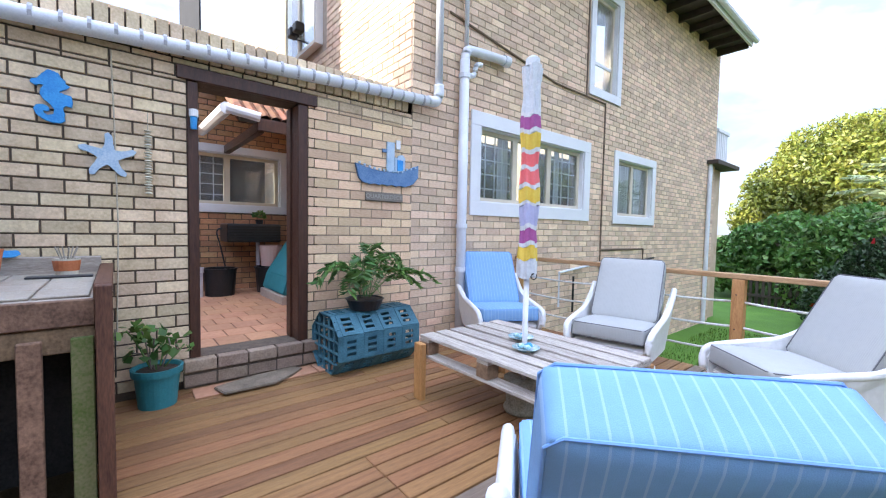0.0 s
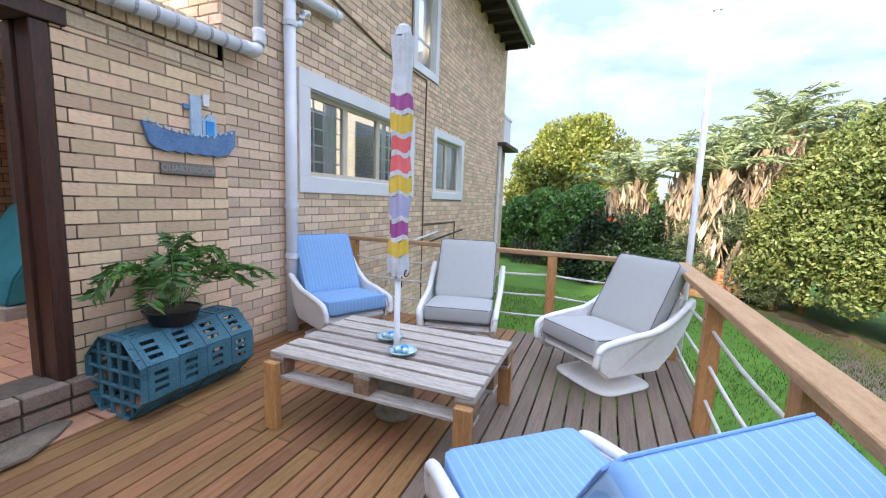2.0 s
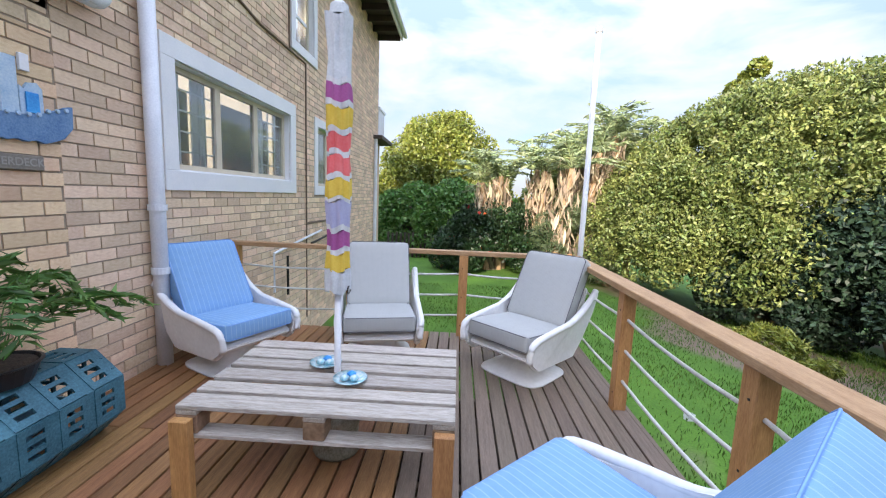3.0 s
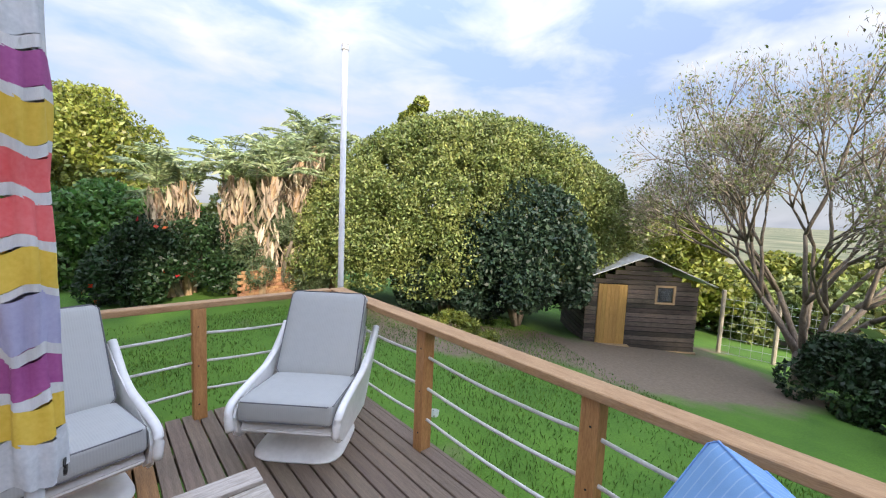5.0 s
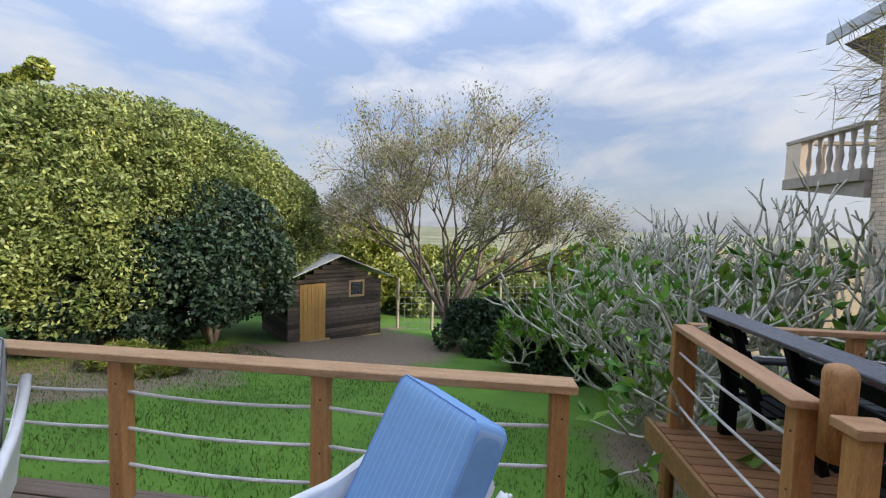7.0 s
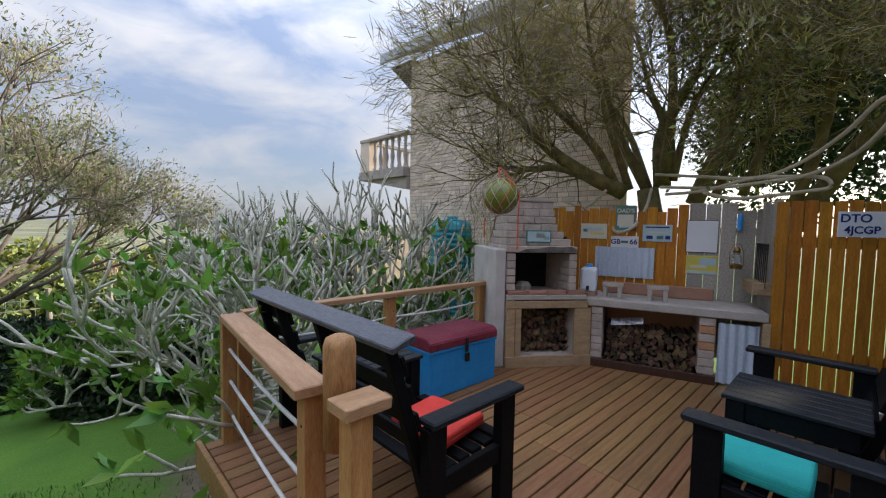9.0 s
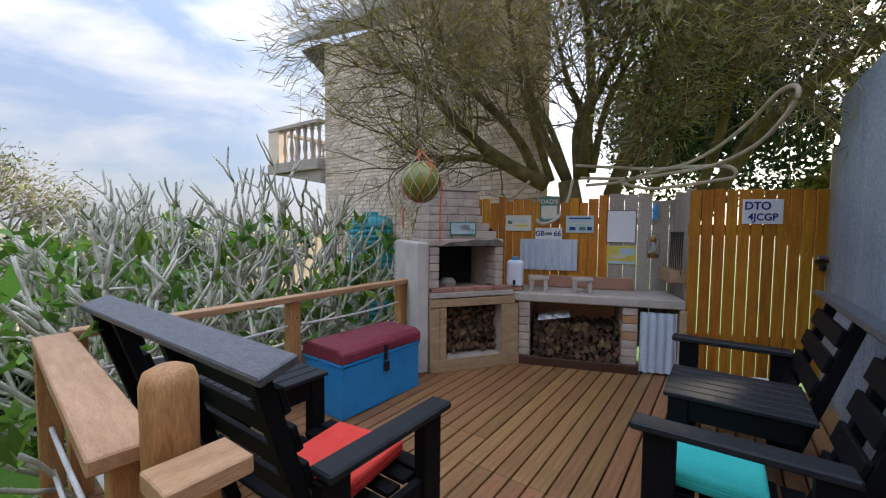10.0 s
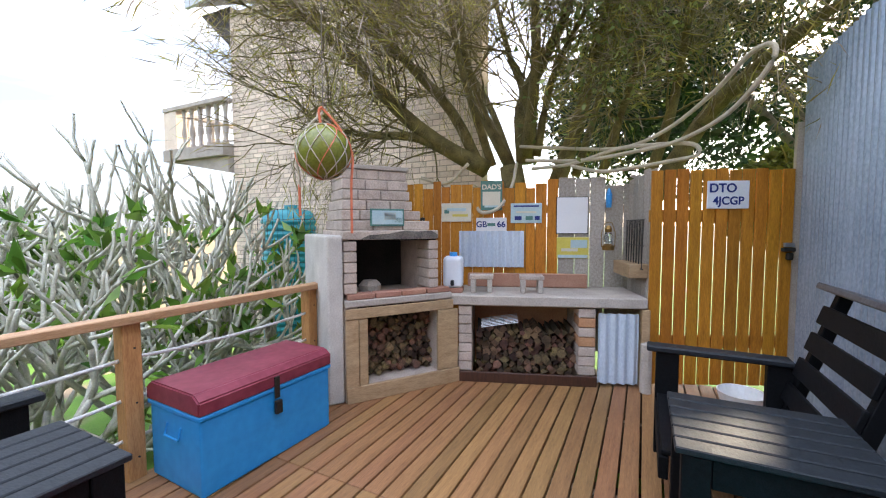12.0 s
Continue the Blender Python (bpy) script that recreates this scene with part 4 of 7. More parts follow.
part("stub", lathe([(0, 0.90), (0.0, 0.66), (0.062, 0.66), (0.064, 1.06), (0.055, 1.09), (0.03, 1.103), (0, 1.106)][1:], 18), M_BOLLARD, bol, smooth=True)

# ---- flagpole ----
fp = thing("flagpole", "tall white flagpole with halyard at the deck corner", "flagpole", Matrix.Translation((4.24, -0.33, 0)))
part("pole", T([(0, 0, -1.05), (0, 0, 3.1)], 0.028, 12), M_WHITE, fp, smooth=True)
part("finial", lathe([(0, 0), (0.035, 0), (0.035, 0.05), (0, 0.06)], 12), M_WHITE, fp).location = (0, 0, 3.1)
part("halyard", T(sag((0.045, -0.02, 3.05), (0.04, -0.03, 0.9), 0.0), 0.004, 5), M_ROPE, fp)
part("halyard_bracket", T([(0, 0, 3.05), (0.10, -0.03, 3.04)], 0.006, 5), M_DARKMETAL, fp)


# ---- pallet table ----
M_BENCHB = mat("brown_pallet_block", (0.15, 0.085, 0.045), (0.36, 0.23, 0.14), 12, 0.85, bump=0.5, rnd=0.15, fine=40)
def pallet_table():
    t = thing("pallet_table", "low table made of a grey weathered pallet on brown legs", "table", Matrix.Translation((2.12, 1.58, 0)))
    hx, hy = 0.42, 0.64
    slat = [(-hx, -hx + 0.12), (-hx + 0.15, -hx + 0.25), (-hx + 0.29, -hx + 0.41), (-hx + 0.45, -hx + 0.55), (-hx + 0.58, -hx + 0.70), (-hx + 0.73, hx)]
    for i, (a, b) in enumerate(slat):
        part("slat", B(a, b, -hy, hy, 0.438, 0.46, 0.003), M_PALLET, t)
    for y in (-hy, -0.05, hy - 0.1):
        part("stringer", B(-hx, hx, y, y + 0.1, 0.414, 0.436, 0.003), M_PALLETX, t)
        for x in (-hx, -0.05, hx - 0.1):
            part("block", B(x, x + 0.1, y, y + 0.1, 0.325, 0.412, 0.004), M_BENCHB, t)
    for x in (-hx, -0.05, hx - 0.1):
        part("runner", B(x, x + 0.1, -hy, hy, 0.302, 0.323, 0.003), M_PALLET, t)
    for x in (-hx - 0.052, hx + 0.006):
        for y in (-hy, hy - 0.09):
            part("leg", B(x, x + 0.045, y, y + 0.09, 0, 0.41, 0.004), M_POST, t)
    return t


pallet_table()
umb = thing("umbrella", "closed striped parasol tied up on a white pole through the table", "parasol", Matrix.Translation((2.13, 1.60, 0)))
part("pole", T([(0, 0, 0.05), (0, 0, 0.98)], 0.019, 12), M_WHITE, umb, smooth=True)


def fabric_band(z0, z1, mat_, seed, r=0.056):
    bm = bmesh.new()
    n, rings = 40, []
    for i in range(8):
        z = z0 + (z1 - z0) * i / 7
        ring = []
        for k in range(n):
            a = k * math.tau / n
            q = r * (1 + 0.16 * math.sin(7 * a + z * 5 + 1) + 0.08 * math.sin(11 * a - z * 9) + 0.08 * math.sin(z * 14))
            ring.append(bm.verts.new((q * math.cos(a), q * math.sin(a), z + 0.012 * math.sin(3 * a + seed) * (1 if 0 < i < 7 else 1))))
        rings.append(ring)
    for r0, r1 in zip(rings, rings[1:]):
        for k in range(n):
            bm.faces.new((r0[k], r0[(k + 1) % n], r1[(k + 1) % n], r1[k]))
    return part("cover_band", bm, mat_, umb, smooth=True)


cols = {"w": M_CURT, "g": mat("pale_parasol_fabric", (0.55, 0.58, 0.60), (0.72, 0.74, 0.76), 20, 0.8), "y": mat("yellow_fabric", (0.72, 0.48, 0.05), (0.82, 0.58, 0.10), 10, 0.8), "r": mat("coral_fabric", (0.80, 0.12, 0.12), (0.85, 0.20, 0.20), 10, 0.8), "p": mat("purple_fabric", (0.36, 0.08, 0.26), (0.45, 0.12, 0.32), 10, 0.8), "l": mat("lilac_fabric", (0.42, 0.42, 0.62), (0.52, 0.52, 0.7), 10, 0.8)}
zz = 0.92
for c, h in (("g", 0.12), ("y", 0.09), ("w", 0.03), ("p", 0.085), ("w", 0.03), ("l", 0.13), ("w", 0.02), ("y", 0.09), ("w", 0.03), ("r", 0.09), ("w", 0.03), ("r", 0.08), ("w", 0.03), ("y", 0.10), ("w", 0.03), ("p", 0.08), ("w", 0.03), ("g", 0.30)):
    fabric_band(zz, zz + h, cols[c], zz * 7)
    zz += h
part("top_cap", lathe([(0.05, 0), (0.045, 0.05), (0.02, 0.07), (0, 0.07)], 16), cols["g"], umb).location = (0, 0, zz)
part("ring", T([(0.03 * math.cos(a / 2), -0.06, 0.93 + 0.02 * math.sin(a / 2)) for a in range(13)], 0.004, 5), M_DARKMETAL, umb)
M_CREAM2 = mat("stained_cream_cement", (0.16, 0.15, 0.10), (0.42, 0.39, 0.31), 14, 0.85, bump=0.4)
ub = thing("parasol_base", "stained cream cement parasol base under the table", "parasol base", Matrix.Translation((2.13, 1.60, 0)))
part("base", lathe([(0, 0), (0.125, 0), (0.135, 0.02), (0.125, 0.035), (0.115, 0.05), (0.12, 0.16), (0.135, 0.20), (0.135, 0.225), (0.11, 0.235), (0, 0.22)], 28), M_CREAM2, ub, smooth=True)
for px, py, c in ((2.02, 1.50, 0), (2.20, 1.69, 1)):
    d = thing("painted_dish", "small blue and white dish of shells on the pallet table", "dish", Matrix.Translation((px, py, 0.46)), group="painted dishes")
    part("dish", lathe([(0, 0), (0.05, 0), (0.085, 0.022), (0.09, 0.026), (0.05, 0.010), (0, 0.008)], 24), M_CHINA, d, smooth=True)
    for k in range(3):
        part("shell", lathe([(0, 0), (0.022, 0.008), (0.026, 0.02), (0.012, 0.032), (0, 0.034)], 10), M_CHINA if k else M_SEAF, d, smooth=True).location = (0.03 * math.cos(k * 2.1), 0.03 * math.sin(k * 2.1), 0.012)


# ---- lounge chairs ----
def cushion(w, d, h, r=0.02):
    """A padded block with rounded edges and gently swollen faces."""
    bm = bmesh.new()
    bmesh.ops.create_cube(bm, size=2)
    bmesh.ops.subdivide_edges(bm, edges=bm.edges[:], cuts=9, use_grid_fill=True)
    half = Vector((w / 2, d / 2, h / 2))
    for v in bm.verts:
        u = v.co.copy()
        p = Vector([math.copysign(abs(c) ** 0.55, c) * s for c, s in zip(u, half)])
        core = Vector([max(-s + r, min(s - r, c)) for c, s in zip(p, half)])
        out = p - core
        p = core + (out.normalized() * r if out.length > 1e-6 else out)
        sx, sy, sz = (1 - min(1, abs(c) ** 2) for c in u)
        if abs(u.z) > 0.999:
            p.z += math.copysign(0.010 * sx * sy, u.z)
        if abs(u.y) > 0.999:
            p.y += math.copysign(0.008 * sx * sz, u.y)
        if abs(u.x) > 0.999:
            p.x += math.copysign(0.008 * sy * sz, u.x)
        v.co = p + Vector((0, 0, h / 2))
    return bm


def piping(w, d, z, r=0.004, inset=0.012):
    w, d = w / 2 - inset * 0, d / 2 - inset * 0
    c = 0.03
    pts = [(-w + c, -d, z), (w - c, -d, z), (w, -d + c, z), (w, d - c, z), (w - c, d, z), (-w + c, d, z), (-w, d - c, z), (-w, -d + c, z), (-w + c, -d, z)]
    return T(pts, r, 6)


def lounge_chair(label, m, fabric, trim, thick=0.14):
    t = thing("lounge_chair", label, "chair", m, group="moulded chairs round the pallet table")
    prof = [(-0.37, 0.26), (-0.34, 0.225), (0.16, 0.185), (0.24, 0.22), (0.34, 0.34), (0.51, 0.68), (0.49, 0.71), (0.455, 0.69), (0.25, 0.34), (0.16, 0.27), (-0.33, 0.30)]
    part("shell", extrude_outline(prof, -0.29, 0.29, "x", 0.01), M_GRP, t, smooth=False)
    arm = [(-0.39, 0.235), (-0.30, 0.17), (0.20, 0.165), (0.34, 0.28), (0.46, 0.50), (0.53, 0.65), (0.51, 0.70), (0.45, 0.69), (0.38, 0.62), (0.28, 0.54), (0.12, 0.48), (-0.18, 0.43), (-0.36, 0.42), (-0.41, 0.35)]
    for s in (-1, 1):
        bm = extrude_outline(arm, s * 0.29, s * 0.335, "x", 0.016)
        for v in bm.verts:
            k = max(0, (v.co.z - 0.25)) * 0.10
            v.co.x += s * k
            v.co.x += s * 0.02 * math.sin((v.co.y + 0.4) * 3.2)
        part("arm", bm, M_GRP, t, smooth=False)
        rim = smooth_path([(s * 0.325, -0.41, 0.27), (s * 0.335, -0.405, 0.36), (s * 0.342, -0.35, 0.42), (s * 0.35, -0.1, 0.455), (s * 0.357, 0.12, 0.48), (s * 0.365, 0.28, 0.545), (s * 0.37, 0.39, 0.62), (s * 0.37, 0.48, 0.70)], 4)
        part("rim", T(rim, 0.026, 10), M_GRP, t, smooth=True)
    bm = bmesh.new()
    rings = []
    for z, hx, hy in ((0.0, 0.30, 0.28), (0.012, 0.30, 0.28), (0.03, 0.24, 0.21), (0.08, 0.16, 0.12), (0.14, 0.15, 0.11), (0.19, 0.24, 0.20)):
        ring = []
        for k in range(28):
            a = k * math.tau / 28
            e = 0.45
            cx, cy = math.copysign(abs(math.cos(a)) ** e, math.cos(a)), math.copysign(abs(math.sin(a)) ** e, math.sin(a))
            ring.append(bm.verts.new((hx * cx, hy * cy, z)))
        rings.append(ring)
    for a, b in zip(rings, rings[1:]):
        for k in range(28):
            bm.faces.new((a[k], a[(k + 1) % 28], b[(k + 1) % 28], b[k]))
    bm.faces.new(rings[0][::-1])
    part("pedestal", bm, M_GRP, t, smooth=True)
    sc = part("seat_cushion", cushion(0.585, 0.60, 0.135), fabric, t, smooth=True)
    sc.matrix_basis = pose(0, -0.10, 0.305, -4, 0, 0)
    for z in (0.008, 0.122):
        part("piping", piping(0.588, 0.603, z), trim, sc)
    bc = part("back_cushion", cushion(0.58, 0.63, thick), fabric, t, smooth=True)
    bc.matrix_basis = pose(0, 0.385 + 0.7 * (thick - 0.14), 0.635 - 0.9 * (thick - 0.14), 61, 0, 0)
    for z in (0.008, thick - 0.008):
        part("piping", piping(0.583, 0.633, z), trim, bc)
    return t


def facing(x, y, tx, ty):
    return pose(x, y, 0, 0, 0, math.degrees(math.atan2(ty - y, tx - x)) + 90)


lounge_chair("white moulded swivel chair with blue cushions beside the brick wall", facing(3.21, 2.83, 2.43, 1.35), M_BLUE, M_BLUETRIM)
lounge_chair("white moulded swivel chair with grey cushions before the end railing", facing(3.54, 1.65, 2.0, 1.31), M_GREYF, M_PIPING)
lounge_chair("white moulded swivel chair with grey cushions in the deck corner", facing(3.34, 0.36, 2.62, 1.05), M_GREYF, M_PIPING)
lounge_chair("white moulded chair with blue striped cushions near the lawn railing", facing(1.17, 0.45, 1.92, 1.11), M_BLUE, M_BLUETRIM, 0.185)


# ---- lobster basket and plants ----
def basket():
    t = thing("crayfish_basket", "teal plastic octagonal basket with oval slots against the wall", "basket", Matrix.Translation((1.75, 3.11, 0.0)) @ pose(0, 0, 0.245, 0, 0, 2))
    R, L, n = 0.265, 0.78, 8
    ap = R * math.cos(math.pi / n)
    side = 2 * R * math.sin(math.pi / n)
    for k in range(n):
        a = 22.5 + k * 45 + 22.5
        m = pose(0, 0, 0, a, 0, 0) @ Matrix.Translation((0, 0, ap))
        for j in range(4):
            x0, x1 = -L / 2 + j * L / 4 + 0.02, -L / 2 + (j + 1) * L / 4 - 0.02
            holes = []
            for q in range(3):
                c = (-side / 2) + side * (q + 1) / 4
                holes.append((x0 + 0.035, x1 - 0.035, c - 0.014, c + 0.014))
            bm = panel_with_holes(x0, x1, -side / 2, side / 2, holes, 0.012)
            bmesh.ops.transform(bm, matrix=pose(0, 0, 0, 90, 0, 0), verts=bm.verts)
            bmesh.ops.transform(bm, matrix=m, verts=bm.verts)
            part("slotted_panel", bm, M_TEAL, t)
    for j in range(5):
        x = -L / 2 + j * L / 4
        pts = [(R + 0.008) * Vector((0, math.cos(math.radians(22.5 + 45 * k)), math.sin(math.radians(22.5 + 45 * k)))) for k in range(8)]
        bm = bmesh.new()
        w = 0.022
        a, b = [bm.verts.new((x - w, p.y, p.z)) for p in pts], [bm.verts.new((x + w, p.y, p.z)) for p in pts]
        for k in range(8):
            bm.faces.new((a[k], a[(k + 1) % 8], b[(k + 1) % 8], b[k]))
        part("band", bm, M_TEAL, t)
    for s in (-1, 1):
        for k in range(6):
            bm = bmesh.new()
            tube(bm, [(s * L / 2, -R * 0.9 + k * R * 0.36, -math.sqrt(max(0.0, R * R - (-R * 0.9 + k * R * 0.36) ** 2)) * 0.95), (s * L / 2, -R * 0.9 + k * R * 0.36, math.sqrt(max(0.0, R * R - (-R * 0.9 + k * R * 0.36) ** 2)) * 0.95)], 0.012, 6)
            part("end_bar", bm, M_TEAL, t)
            bm = bmesh.new()
            tube(bm, [(s * L / 2, -math.sqrt(max(0.0, R * R - (-R * 0.9 + k * R * 0.36) ** 2)) * 0.95, -R * 0.9 + k * R * 0.36), (s * L / 2, math.sqrt(max(0.0, R * R - (-R * 0.9 + k * R * 0.36) ** 2)) * 0.95, -R * 0.9 + k * R * 0.36)], 0.012, 6)
            part("end_bar", bm, M_TEAL, t)
    return t


basket()
fern = thing("potted_fern", "green fern in a low black pot on the teal basket", "potted plant", Matrix.Translation((1.71, 3.08, 0.505)))
part("pot", lathe([(0, 0), (0.13, 0), (0.165, 0.09), (0.175, 0.095), (0.16, 0.10), (0.15, 0.085), (0, 0.085)], 24), M_BLACKP, fern)
part("soil", lathe([(0.152, 0.086), (0.1, 0.10), (0, 0.11)], 16), M_SOIL, fern)
fr = random.Random(8)
for k in range(19):
    a = fr.uniform(0, 6.28)
    ln = fr.uniform(0.22, 0.62) * (1.25 if math.cos(a) > 0.2 else 0.95) * (0.55 if math.sin(a) > 0.3 else 1)
    h = fr.uniform(0.16, 0.48) if ln < 0.45 else fr.uniform(0.16, 0.30)
    pth = smooth_path([(0.03 * math.cos(a), 0.03 * math.sin(a), 0.09), (ln * 0.35 * math.cos(a), ln * 0.35 * math.sin(a), 0.09 + h * 0.85), (ln * 0.75 * math.cos(a), ln * 0.75 * math.sin(a), 0.09 + h), (ln * math.cos(a), ln * math.sin(a), 0.05 + h * 0.7)], 6)
    fd = part("frond", T(pth, 0.003, 5), M_LFERN, fern)
    cs, ds = [], []
    for i in range(7, len(pth)):
        d = (pth[i] - pth[i - 1]).normalized()
        s = d.cross(Vector((0, 0, 1))).normalized()
        w = 0.05 + 0.08 * math.sin((i - 6) / (len(pth) - 6) * 3.0)
        for f in (0.0, 0.5):
            for q in (-1, 1):
                cs.append(pth[i - 1].lerp(pth[i], f) + s * q * w * 0.55 + d * 0.015)
                ds.append(s * q * 1.0 + d * 0.6)
    leaf_mesh("leaflet", cs, 0.11, M_LFERN, fd, aspect=4.5, dirs=ds, seed=k)
gpot = thing("potted_geranium", "leggy geranium in a teal plastic pot against the wall", "potted plant", Matrix.Translation((0.19, 3.18, 0)) @ Matrix.Diagonal((0.88, 0.88, 0.88, 1)))
part("pot", lathe([(0, 0), (0.125, 0), (0.15, 0.25), (0.168, 0.25), (0.172, 0.30), (0.155, 0.30), (0.14, 0.27), (0, 0.27)], 28), M_TEALPOT, gpot)
part("soil", lathe([(0.142, 0.272), (0.08, 0.285), (0, 0.29)], 16), M_SOIL, gpot)
cs = []
for k in range(11):
    a = fr.uniform(0, 6.28)
    r_ = fr.uniform(0.06, 0.20)
    h = fr.uniform(0.12, 0.34)
    pth = smooth_path([(0.04 * math.cos(a), 0.04 * math.sin(a), 0.28), (r_ * 0.7 * math.cos(a), r_ * 0.7 * math.sin(a), 0.3 + h * 0.6), (r_ * math.cos(a + 0.3), r_ * math.sin(a + 0.3), 0.28 + h)], 4)
    part("stem", T(pth, 0.006, 6), M_LFERN if k % 2 else M_BARK, gpot)
    cs += [pth[-1] + Vector([fr.gauss(0, 0.035) for _ in range(3)]) for _ in range(7)]
leaf_mesh("leaves", cs, 0.075, M_LFERN, gpot, aspect=1.1, seed=3)


# ---- neighbouring house ----
NX = -6.62
nh = thing("neighbour_house", "pale brick two-storey house with balustraded balcony", "house", kind="structure")
part("wall_right", B(NX - 0.25, NX, -6.7, -1.4, -1.6, 5.55, 0), M_MORTARL, nh)
part("wall_front", B(-14, NX - 0.255, -6.7, -6.45, -1.6, 5.55, 0), M_MORTARL, nh)
bm = bmesh.new()
vs = [bm.verts.new(v) for v in ((-6.35, -7.65, 5.75), (-6.35, -0.9, 5.75), (-11, -0.9, 8.3), (-11, -7.65, 8.3), (-6.35, -7.65, 5.95), (-6.35, -0.9, 5.95), (-11, -0.9, 8.5), (-11, -7.65, 8.5))]
for f in ((0, 1, 2, 3), (7, 6, 5, 4), (0, 4, 5, 1), (1, 5, 6, 2), (2, 6, 7, 3), (3, 7, 4, 0)):
    bm.faces.new([vs[i] for i in f])
part("roof", bm, M_EAVE, nh)
part("fascia", B(-6.4, -6.33, -7.68, -0.9, 5.74, 5.97), M_ROOFM, nh)
part("soffit", extrude_outline([(-7.62, 5.72), (-6.71, 4.9), (-6.71, 5.7)], -6.9, -6.64, "x"), M_EAVE, nh)
balc = part("balcony", B(-11, -6.4, -8.75, -6.72, 2.78, 3.02), M_CONC, nh)
part("parapet", B(-6.62, -6.44, -8.75, -8.30, 3.03, 3.83), M_BRICKG, balc)
part("underside", extrude_outline([(-8.6, 2.77), (-6.72, 2.77), (-6.72, 2.45)], -11, -6.5, "x"), M_CONC, balc)
part("handrail", B(-6.66, -6.42, -8.75, -6.72, 3.84, 3.92), M_CONC, balc)
part("front_handrail", B(-11, -6.66, -8.75, -8.58, 3.84, 3.92), M_CONC, balc)
bprof = [(0.05, 0), (0.05, 0.06), (0.03, 0.1), (0.05, 0.26), (0.06, 0.34), (0.03, 0.55), (0.05, 0.74), (0.05, 0.82)]
for k in range(6):
    part("baluster", lathe(bprof, 10), M_CONC, balc, smooth=True).location = (-6.54, -8.16 + k * 0.27, 3.02)
for k in range(12):
    part("baluster", lathe(bprof, 10), M_CONC, balc, smooth=True).location = (-6.9 - k * 0.3, -8.66, 3.02)
part("aerial", T([(-7.3, -8.6, 3.9), (-7.3, -8.6, 5.2)], 0.012, 5), M_STEEL, nh)
tank = thing("water_tank", "ribbed turquoise rainwater tank with hanging hose", "water tank", Matrix.Translation((-7.45, -6.25, -1.4)) @ pose(0, 0, 0))
tank.location = (-6.75, -5.15, -1.4)
prof = [(0, 0)]
for k in range(26):
    z = k * 0.112
    prof += [(0.60, z + 0.01), (0.625, z + 0.035), (0.625, z + 0.075), (0.60, z + 0.10)]
prof += [(0.60, 2.94), (0.52, 3.04), (0.2, 3.10), (0, 3.10)]
part("shell", lathe(prof, 36), M_TANK, tank, smooth=True)
part("lid", lathe([(0, 3.1), (0.22, 3.10), (0.22, 3.16), (0, 3.17)], 20), M_TANK, tank)
part("hose", T(smooth_path([(0.35, 0.55, 3.0), (0.5, 0.5, 2.5), (0.62, 0.25, 2.2), (0.6, 0.1, 1.9)], 6), 0.02, 6), M_OLDROPE, tank)
twall = thing("garden_wall", "low buff brick boundary wall behind the plumeria", "wall", kind="structure")
part("wall", B(-13, -5.8, -10.5, -10.3, -3, 1.25, 0), M_BRICKG, twall)
mesh_f = thing("wire_fence", "wire mesh fence by the water tank", "fence")
for k in range(14):
    part("wire", T([(-5.9, -5.4 + k * 0.12, -1.3), (-5.9, -5.4 + k * 0.12, 1.7)], 0.004, 4), M_DARKMETAL, mesh_f)
for k in range(16):
    part("wire", T([(-5.9, -5.4, -0.9 + k * 0.17), (-5.9, -3.84, -0.9 + k * 0.17)], 0.004, 4), M_DARKMETAL, mesh_f)

# ---- corrugated wall ----
cw = tagged(new("wall_iron"), "grey corrugated iron screen wall", kind="structure")


def corrugated(w, h, pitch=0.076, amp=0.014, n=8):
    bm = bmesh.new()
    m = int(w / pitch * n)
    lo, hi = [], []
    for k in range(m + 1):
        x = w * k / m
        y = amp * math.sin(x / pitch * math.tau)
        lo.append(bm.verts.new((x, y, 0)))
        hi.append(bm.verts.new((x, y, h)))
    for k in range(m):
        bm.faces.new((lo[k], lo[k + 1], hi[k + 1], hi[k]))
    r = bmesh.ops.extrude_face_region(bm, geom=bm.faces[:])
    bmesh.ops.translate(bm, verts=[v for v in r["geom"] if isinstance(v, bmesh.types.BMVert)], vec=(0, 0.002, 0))
    return bm


for k in range(7):
    s = part("sheet", corrugated(0.69, 2.62), M_IRON, cw)
    s.location = (-5.50 + k * 0.665, 1.80 + 0.005 * (k % 2), 0.0)
part("brace", B(-5.5, -0.9, 1.83, 1.88, 0.3, 0.38), M_PALLETX, cw)
part("brace", B(-5.5, -0.9, 1.83, 1.88, 2.3, 2.38), M_PALLETX, cw)
part("end_post", B(-5.56, -5.49, 1.755, 1.84, 0, 2.2), M_CONC, cw)
part("return_sheet", corrugated(1.55, 2.62), M_IRON, cw).matrix_basis = pose(-0.87, 1.86, 0, 0, 0, 90)


# ---- braai corner ----
def frame_at(a, b):
    return pose(a[0], a[1], 0, 0, 0, math.degrees(math.atan2(b[1] - a[1], b[0] - a[0])))


